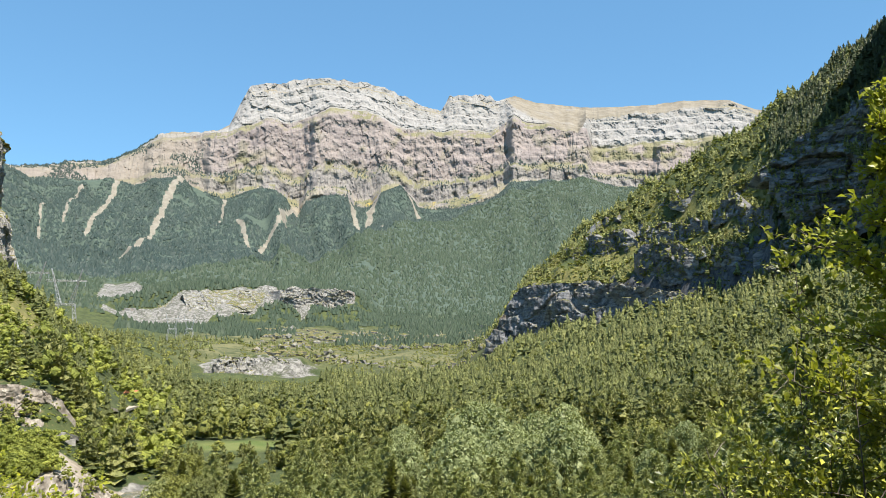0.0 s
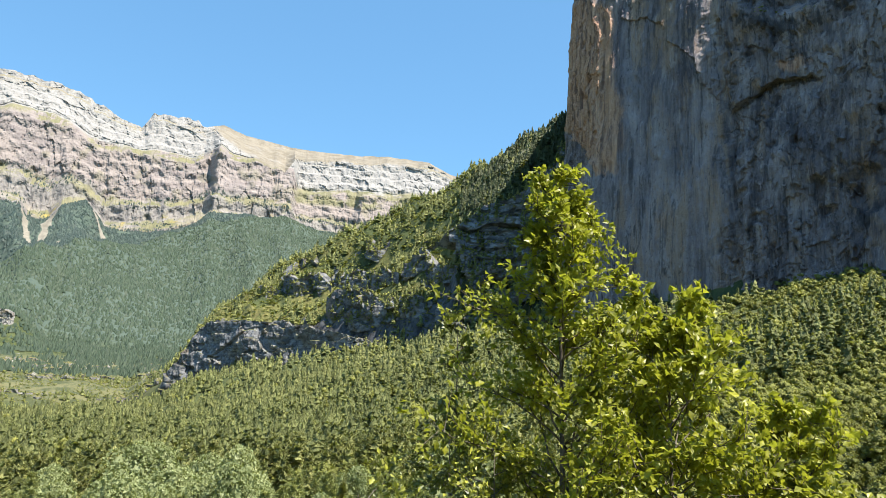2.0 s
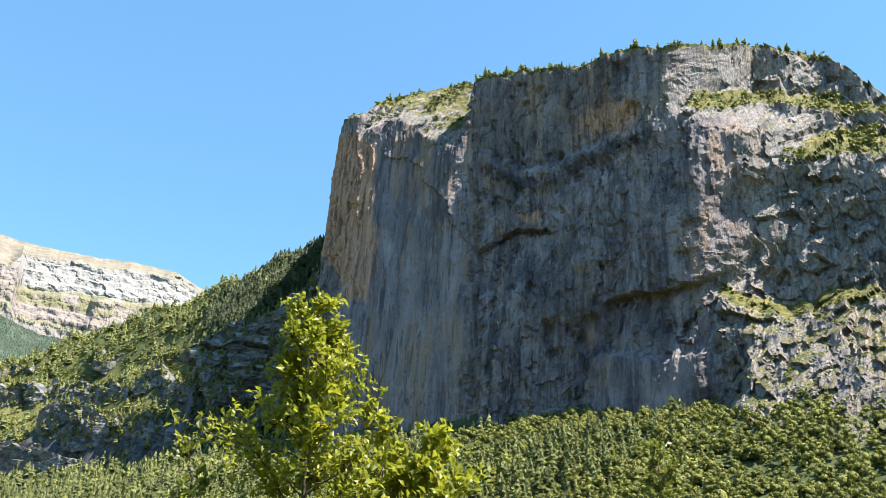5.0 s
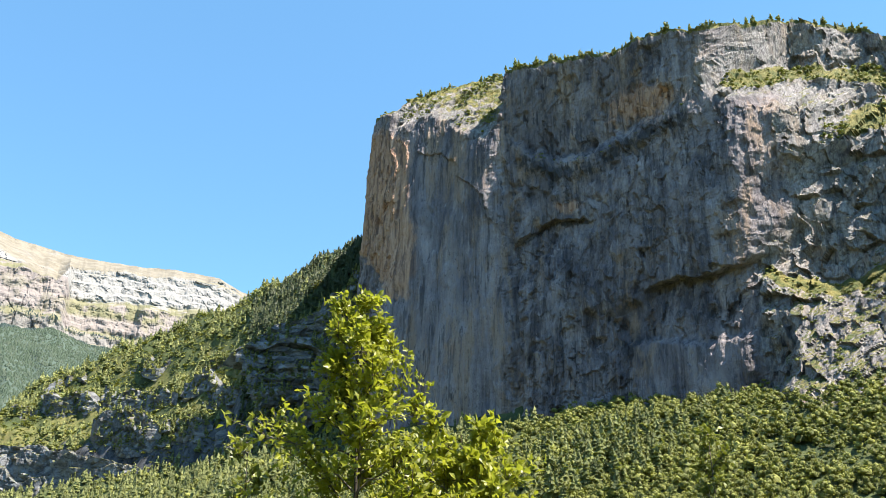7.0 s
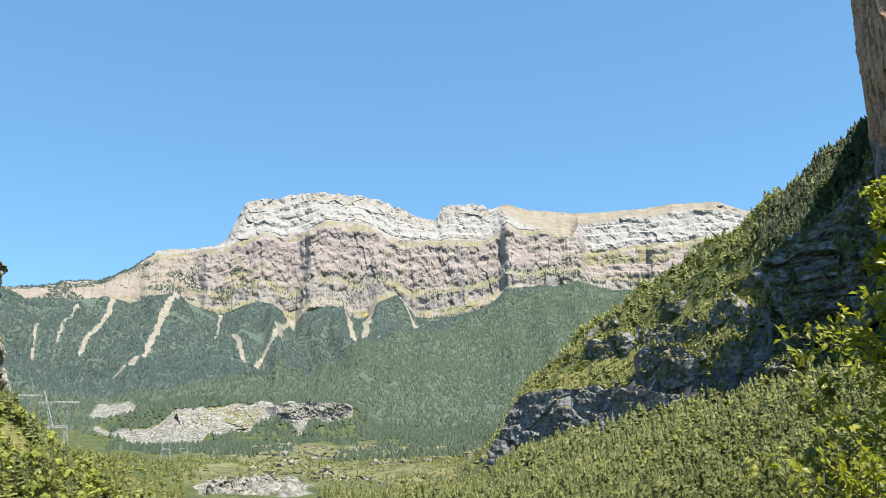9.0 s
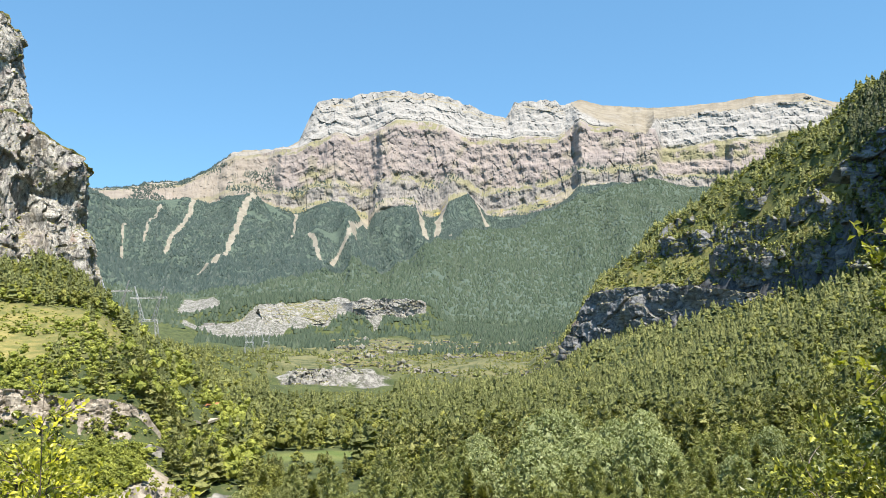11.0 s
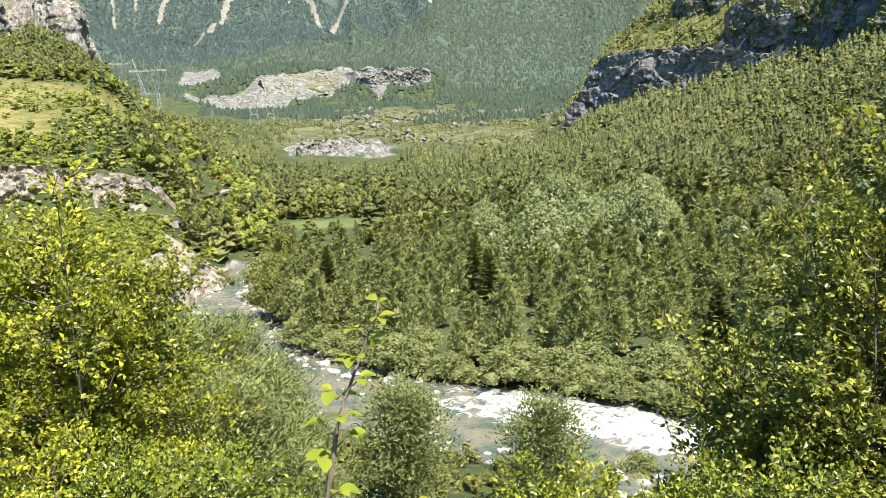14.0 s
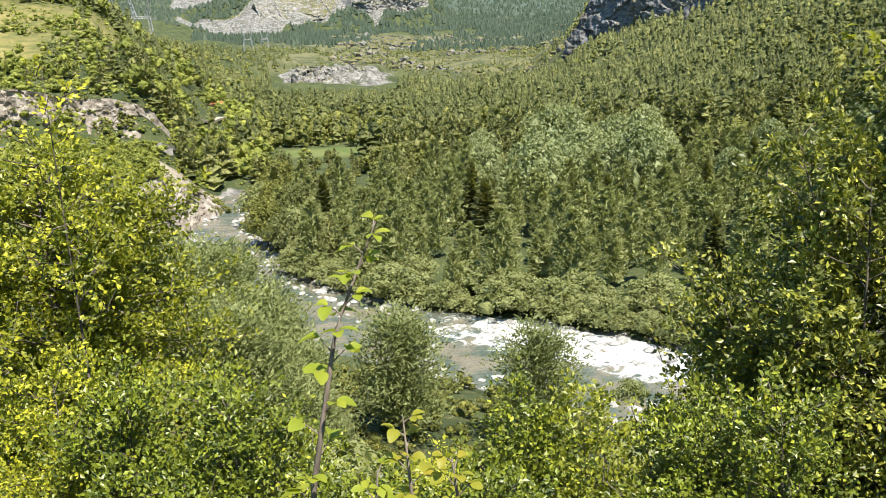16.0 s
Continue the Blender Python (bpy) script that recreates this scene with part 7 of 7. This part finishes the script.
    for i, (az, d, el, rad) in enumerate(edge):
        leafy_plant("box_shrub", 960 + i, az, d, tall(az, d, el), lambda f, rad=rad: 0.15 + rad * math.sqrt(max(0.0, 1.02 - f)) * 0.75, YELLOW if i in (0, 8) else BOX, 0.04, "dense small-leaved shrub with yellow-green leaves beside the path", "shrub", simple=True,
                    limbs=28, twigs=8, per_twig=17, start=0.1, rise=1.0, radius=0.018, stems=3, shown=0.15)
    # low cover over the steep bank
    x, y, az, rad, r = scatter(900, -36, 40, 7, 64, 71)
    d, half, _, _ = river_at(x, y)
    keep = d > half + 3
    x, y = x[keep], y[keep]
    u = r.uniform(0, 1, len(x))
    sow(LEAFY_MID, x, y, land(x, y) - 0.25, 0.5 + 1.3 * u, 1.7 + 0 * u, LEAF_WOOD, "undergrowth", "low green undergrowth on the steep bank", "undergrowth", 72)
    # bushes lower on the slope
    for i, (az, d, h) in enumerate(((-14, 16, 3.6), (-9.5, 20, 4.2), (-5, 15, 3.6), (0, 18, 4.6), (4, 14, 3.6), (8.5, 17, 4.4), (-19, 14, 3.6), (-24, 15, 4.0), (-29, 16, 4.5), (12, 14, 4.0), (-6, 27, 4.4), (-12, 28, 5.2), (3, 27, 4.0), (-1.5, 34, 4.2), (9, 28, 5.0), (-17.5, 26, 5.2))):
        shape = broadleaf_shape(700 + i, 12, 170, 0.05)
        river_tree("slope_shrub", shape, (WILLOW, LEAF_WOOD, OAK)[i % 3], *polar(az, d), h, 1.3, "rounded green bush on the steep bank below the path", 0.4, "bushes on the bank")


build_near_plants()


# ---- built things in the valley ----
def ribbon(points, width, z_up, material, name, label, category):
    """A road or track: a thick strip laid on the ground along a line of (heading, distance)."""
    line = np.array(points, float)
    q = np.linspace(0, len(line) - 1, 40)
    az, rad = (np.interp(q, np.arange(len(line)), line[:, i]) for i in range(2))
    cx, cy = polar(az, rad)
    tx, ty = np.gradient(cx), np.gradient(cy)
    n = np.hypot(tx, ty)
    side = np.stack([-ty / n, tx / n], -1)
    cz = land(cx, cy) + z_up
    L = np.stack([cx + side[:, 0] * width / 2, cy + side[:, 1] * width / 2, cz], -1)
    R = np.stack([cx - side[:, 0] * width / 2, cy - side[:, 1] * width / 2, cz], -1)
    low = np.array([0, 0, 0.8])
    v = np.concatenate([L - low, L, R, R - low])
    f = grid_faces(4, len(q))
    return tagged(new(name, mesh_of(name, v, f, material)), label, category, kind="structure")


def box_into(bm, x0, x1, y0, y1, z0, z1, bevel=0.0):
    made = bmesh.ops.create_cube(bm, size=1.0, matrix=Matrix.Translation(((x0 + x1) / 2, (y0 + y1) / 2, (z0 + z1) / 2)) @ Matrix.Diagonal((x1 - x0, y1 - y0, z1 - z0, 1)))
    if bevel:
        edges = list({e for v in made["verts"] for e in v.link_edges})
        bmesh.ops.bevel(bm, geom=edges, offset=bevel, segments=1, affect="EDGES")


def bm_part(name, bm, material, parent, label=""):
    me = bpy.data.meshes.new(name)
    bm.to_mesh(me)
    bm.free()
    me.materials.append(material)
    return part(name, me, parent, label)


def lattice(a, b, w0, w1, bars, r):
    """A square lattice mast from a to b: chords and zigzag braces as thin tubes."""
    a, b = np.array(a, float), np.array(b, float)
    d = (b - a) / np.linalg.norm(b - a)
    u = np.cross(d, [0, 1, 0] if abs(d[1]) < 0.9 else [1, 0, 0])
    u /= np.linalg.norm(u)
    v = np.cross(d, u)
    corner = lambda k, f: a + (b - a) * f + ((w0 + (w1 - w0) * f) / 2) * (u * (1, -1, -1, 1)[k % 4] + v * (1, 1, -1, -1)[k % 4])
    lines = [[(*corner(k, 0), r), (*corner(k, 1), r)] for k in range(4)]
    for i in range(bars):
        f0, f1 = i / bars, (i + 1) / bars
        for k in range(4):
            lines.append([(*corner(k + i % 2, f0), r * 0.6), (*corner(k + 1 - i % 2, f1), r * 0.6)])
    return tubes(lines, 4)


def build_pylons():
    def pylon(az, dist, turn, high, label):
        x, y = polar(az, dist)
        z = float(land(np.array([x]), np.array([y]))[0])
        ob = thing("electricity_pylon", float(x), float(y), z, label, "pylon", "electricity pylons")
        ob.rotation_euler = (0, 0, radians(turn))
        h = high
        for s in (-1, 1):
            part("leg", mesh_of("leg", *lattice((s * 0.17 * h, 0, 0), (s * 0.13 * h, 0, 0.42 * h), 0.055 * h, 0.04 * h, 7, 0.17), STEEL), ob)
            part("arm", mesh_of("arm", *lattice((s * 0.08 * h, 0, 0.42 * h), (s * 0.24 * h, 0, h), 0.045 * h, 0.008 * h, 9, 0.13), STEEL), ob)
            part("brace", mesh_of("brace", *tubes([[(s * 0.16 * h, 0, 0.02 * h, 0.09), (-s * 0.13 * h, 0, 0.41 * h, 0.09)], [(s * 0.13 * h, 0, 0.42 * h, 0.09), (s * 0.2 * h, 0, 0.8 * h, 0.09)]], 4), STEEL), ob)
        part("girder", mesh_of("girder", *lattice((-0.15 * h, 0, 0.42 * h), (0.15 * h, 0, 0.42 * h), 0.03 * h, 0.03 * h, 8, 0.13), STEEL), ob)
        part("crossarm", mesh_of("crossarm", *lattice((-0.31 * h, 0, 0.8 * h), (0.31 * h, 0, 0.8 * h), 0.022 * h, 0.022 * h, 14, 0.13), STEEL), ob)
        for q in (-0.295, 0.0, 0.295):
            part("insulator", mesh_of("insulator", *tubes([[(q * h, 0, 0.79 * h, 0.12), (q * h, 0, 0.71 * h, 0.14)]], 6), STEEL), ob)
    pylon(-27.2, 560, 8, 36, "grey steel lattice pylon standing among pines")
    pylon(-25.1, 560, 8, 39, "grey steel lattice pylon beside another one")
    pylon(-18.5, 1050, 15, 34, "distant grey steel lattice pylon on the terrace")
    pylon(-17.4, 1150, 15, 32, "distant small steel lattice pylon on the terrace")


def build_road():
    ribbon([(-40, 193.5), (-36, 193.5), (-32, 193.5), (-28, 193.5), (-25, 194), (-23.6, 198), (-22.6, 206)], 6.5, 0.15, ASPHALT, "road", "grey worn asphalt road under the clay bluff", "road")
    ribbon([(-22.6, 268), (-21.6, 288), (-20.9, 318), (-20.2, 350)], 5.0, 0.35, DIRT, "track", "pale dirt track among bushes", "track")
    # the parapet along the road's outer edge, block by block
    x, y = polar(-26, 188.6)
    wall = thing("parapet", float(x), float(y), float(land(np.array([x]), np.array([y]))[0]) - 0.3, "weathered grey concrete parapet along the road", "parapet")
    for i in range(4):
        a = -26.1 + 0.62 * i
        px, py = polar(a, 188.6)
        bm = bmesh.new()
        box_into(bm, -1.0, 1.0, -0.22, 0.22, 0, 1.5, 0.04)
        ob = bm_part("block", bm, CONCRETE, wall)
        ob.matrix_local = pose(float(px - x), float(py - y), float(land(np.array([px]), np.array([py]))[0]) - wall.location.z - 0.3, 0, 0, -a)
    # the small house above the track
    x, y = polar(-20.75, 356)
    house = thing("house", float(x), float(y), float(land(np.array([x]), np.array([y]))[0]), "small pale house with a red tile roof beside the track", "house")
    bm = bmesh.new()
    box_into(bm, -2.6, 2.6, -2, 2, 0, 2.6, 0.03)
    bm_part("wall", bm, WHITE_PAINT, house)
    bm = bmesh.new()
    for px in (-2.9, 2.9):
        for q in ((-2.4, 2.55), (2.4, 2.55), (0, 3.7), (-2.4, 2.4), (2.4, 2.4)):
            bm.verts.new((px, *q))
    bmesh.ops.convex_hull(bm, input=bm.verts[:])
    bm_part("roof", bm, RED_TILE, house)
    bm = bmesh.new()
    box_into(bm, -0.5, 0.5, -2.06, -1.98, 0.0, 2.0)
    bm_part("door", bm, STEM, house, "dark wooden door")
    for px in (-1.7, 1.2):
        bm = bmesh.new()
        box_into(bm, px, px + 0.7, -2.05, -1.98, 1.1, 2.0)
        bm_part("window", bm, ASPHALT, house, "dark small window")


def build_boulders():
    """Pale boulders in and beside the river, one by one."""
    r = np.random.default_rng(77)
    shapes = []
    for i in range(6):
        bm = bmesh.new()
        bmesh.ops.create_icosphere(bm, subdivisions=2, radius=1.0)
        for v in bm.verts:
            k = 1 + 0.28 * noise.noise(v.co * 1.3 + Vector((i * 5.1, 0, 0))) + 0.1 * noise.noise(v.co * 3.1 + Vector((0, i * 3.3, 0)))
            v.co = Vector((v.co.x * k * 1.25, v.co.y * k, v.co.z * k * 0.62))
        me = bpy.data.meshes.new("boulder")
        bm.to_mesh(me)
        bm.free()
        me.materials.append(STONE)
        shapes.append(me)
    spots = []
    run = np.array(RIVER, float)
    cum = np.concatenate([[0], np.cumsum(np.hypot(np.diff(run[:, 0]), np.diff(run[:, 1])))])
    for k in range(190):
        s = r.uniform(120, 265) if k < 170 else r.uniform(132, 160)
        cx, cy, half = (float(np.interp(s, cum, run[:, i])) for i in range(3))
        e = 1.5
        dx = float(np.interp(s + e, cum, run[:, 0]) - np.interp(s - e, cum, run[:, 0]))
        dy = float(np.interp(s + e, cum, run[:, 1]) - np.interp(s - e, cum, run[:, 1]))
        n = math.hypot(dx, dy)
        w = r.uniform(-1.15, 1.15) if k < 170 else r.uniform(0.3, 1.6)
        w = math.copysign(abs(w) ** 0.6, w) * (half + 1.0)
        spots.append((cx - dy / n * w, cy + dx / n * w, r.uniform(0.15, 0.55) * (1.7 if r.uniform() < 0.08 else 1)))
    for k, (x, y, size) in enumerate(spots):
        ob = new("boulder", shapes[k % 6])
        level = float(river_at(np.array([x]), np.array([y]))[2][0])
        z = max(float(land(np.array([x]), np.array([y]))[0]), level - 0.12) + 0.15 * size
        ob.matrix_world = pose(x, y, z, 0, 0, float(r.uniform(0, 360))) @ Matrix.Diagonal((size, size * r.uniform(0.7, 1.1), size, 1))
        tagged(ob, "pale grey rounded boulder in the shallow river", "boulder", "boulders in the river")


def build_river_stones():
    """Cobbles along both edges of the river."""
    x, y, az, rad, r = scatter(5200, -23, 30, 56, 170, 81)
    d, half, level, _ = river_at(x, y)
    keep = (d > half - 2.2) & (d < half + 2.6) & (vnoise(x / 6, y / 6, 0, 82) > -0.35)
    x, y, level = x[keep], y[keep], level[keep]
    u = r.uniform(0, 1, len(x))
    sow([core(np.array([0, 0, 0.15]), 0.55, np.random.default_rng(83 + i), 6) for i in range(5)], x, y, np.maximum(land(x, y), level - 0.15) - 0.05, 0.35 + 1.0 * u ** 3, 1.5 + 0 * u, STONE, "cobbles", "pale grey cobbles along the river's edge", "stones", 84)


def big_leaf(length, width, cup):
    """A rounded leaf with a midrib fold and a curved blade, stalk at the origin, along +y."""
    n = 7
    v, f = [], []
    for i in range(n):
        q = i / (n - 1)
        w = width * math.sin(math.pi * min(1, 0.05 + 0.91 * q ** 1.15)) ** 0.7 * 0.5
        z = -cup * length * q * q
        v += [(-w, length * q, z + w * 0.35), (0, length * q, z), (w, length * q, z + w * 0.35)]
    for i in range(n - 1):
        o = i * 3
        f += [(o, o + 1, o + 4, o + 3), (o + 1, o + 2, o + 5, o + 4)]
    return np.array(v), np.array(f)


def build_saplings():
    """The leafy shoots at the edge of the path, leaf by leaf."""
    leaf_meshes = {m.name: [mesh_of("leaf", *big_leaf(0.056 + 0.011 * i, 0.041 + 0.009 * i, 0.1 + 0.15 * i), m, True) for i in range(3)] for m in (LEAF_BIG, LEAF_GOLD)}

    def shoot(name, label, path, material, count, seed, bare, size):
        r = np.random.default_rng(seed)
        pts = np.array([(*stand(a, d), 27.9 + d * math.tan(radians(el))) for a, d, el in path])
        base = pts[0]
        ob = thing(name, *map(float, base), label, "sapling")
        t = np.linspace(0, 1, 14)
        line = np.stack([np.interp(t, np.linspace(0, 1, len(pts)), pts[:, i] - base[i]) for i in range(3)], -1)
        rad = 0.012 * (1 - 0.8 * t)
        part("stem", mesh_of("stem", *tubes([np.column_stack([line, rad])], 7), STEM, True), ob, "thin brown woody stem")
        for k in range(count):
            q = min(1.0, bare + (1 - bare) * (3 * (k // 3) + 1.5 + r.uniform(-0.3, 0.3)) / count)
            p = np.array([np.interp(q, t, line[:, i]) for i in range(3)])
            a = (k // 3) * 2.4 + (k % 3 - 1) * 0.95 + r.uniform(-0.2, 0.2)
            twig = np.array([math.cos((k // 3) * 2.4), math.sin((k // 3) * 2.4), 0.9]) * 0.05 * (1.2 - 0.7 * q)
            away = np.array([math.cos(a), math.sin(a), r.uniform(0.2, 0.7)])
            if k % 3 == 0:
                part("twig", mesh_of("twig", *tubes([[(*p, 0.003), (*(p + twig), 0.0015)]], 5), STEM, True), ob)
            out = p + twig + away * 0.006
            ob2 = part("leaf", leaf_meshes[material.name][k % 3], ob)
            s = size * (1.15 - 0.45 * q) * r.uniform(0.75, 1.15)
            ob2.matrix_local = Matrix.Translation(Vector(out)) @ Euler((r.uniform(-0.2, 0.6), r.uniform(-0.5, 0.5), a - math.pi / 2)).to_matrix().to_4x4() @ Matrix.Diagonal((s, s, s, 1))
    shoot("sapling", "upright sapling with large round fresh green leaves", ((-18.4, 2.25, -38), (-17.4, 2.25, -29), (-15.8, 2.25, -22), (-14.9, 2.3, -18.0), (-13.4, 2.35, -14.5), (-11.5, 2.4, -10.3)), LEAF_BIG, 60, 3, 0.12, 0.8)
    shoot("sapling", "short sapling with large yellow-green leaves", ((-9.5, 2.2, -40), (-9.6, 2.25, -31), (-10.2, 2.3, -24.0)), LEAF_GOLD, 42, 4, 0.15, 0.8)
    shoot("sapling", "low sapling with golden and green leaves", ((-5.5, 2.1, -40), (-6.0, 2.15, -31), (-6.6, 2.2, -27)), LEAF_GOLD, 39, 5, 0.1, 0.8)
    shoot("sapling", "low green sapling at the edge of the path", ((-13.4, 2.0, -42), (-13.0, 2.05, -33), (-12.4, 2.1, -27.5)), LEAF_BIG, 36, 6, 0.1, 0.75)


build_pylons()
build_road()
build_boulders()
build_river_stones()
build_saplings()
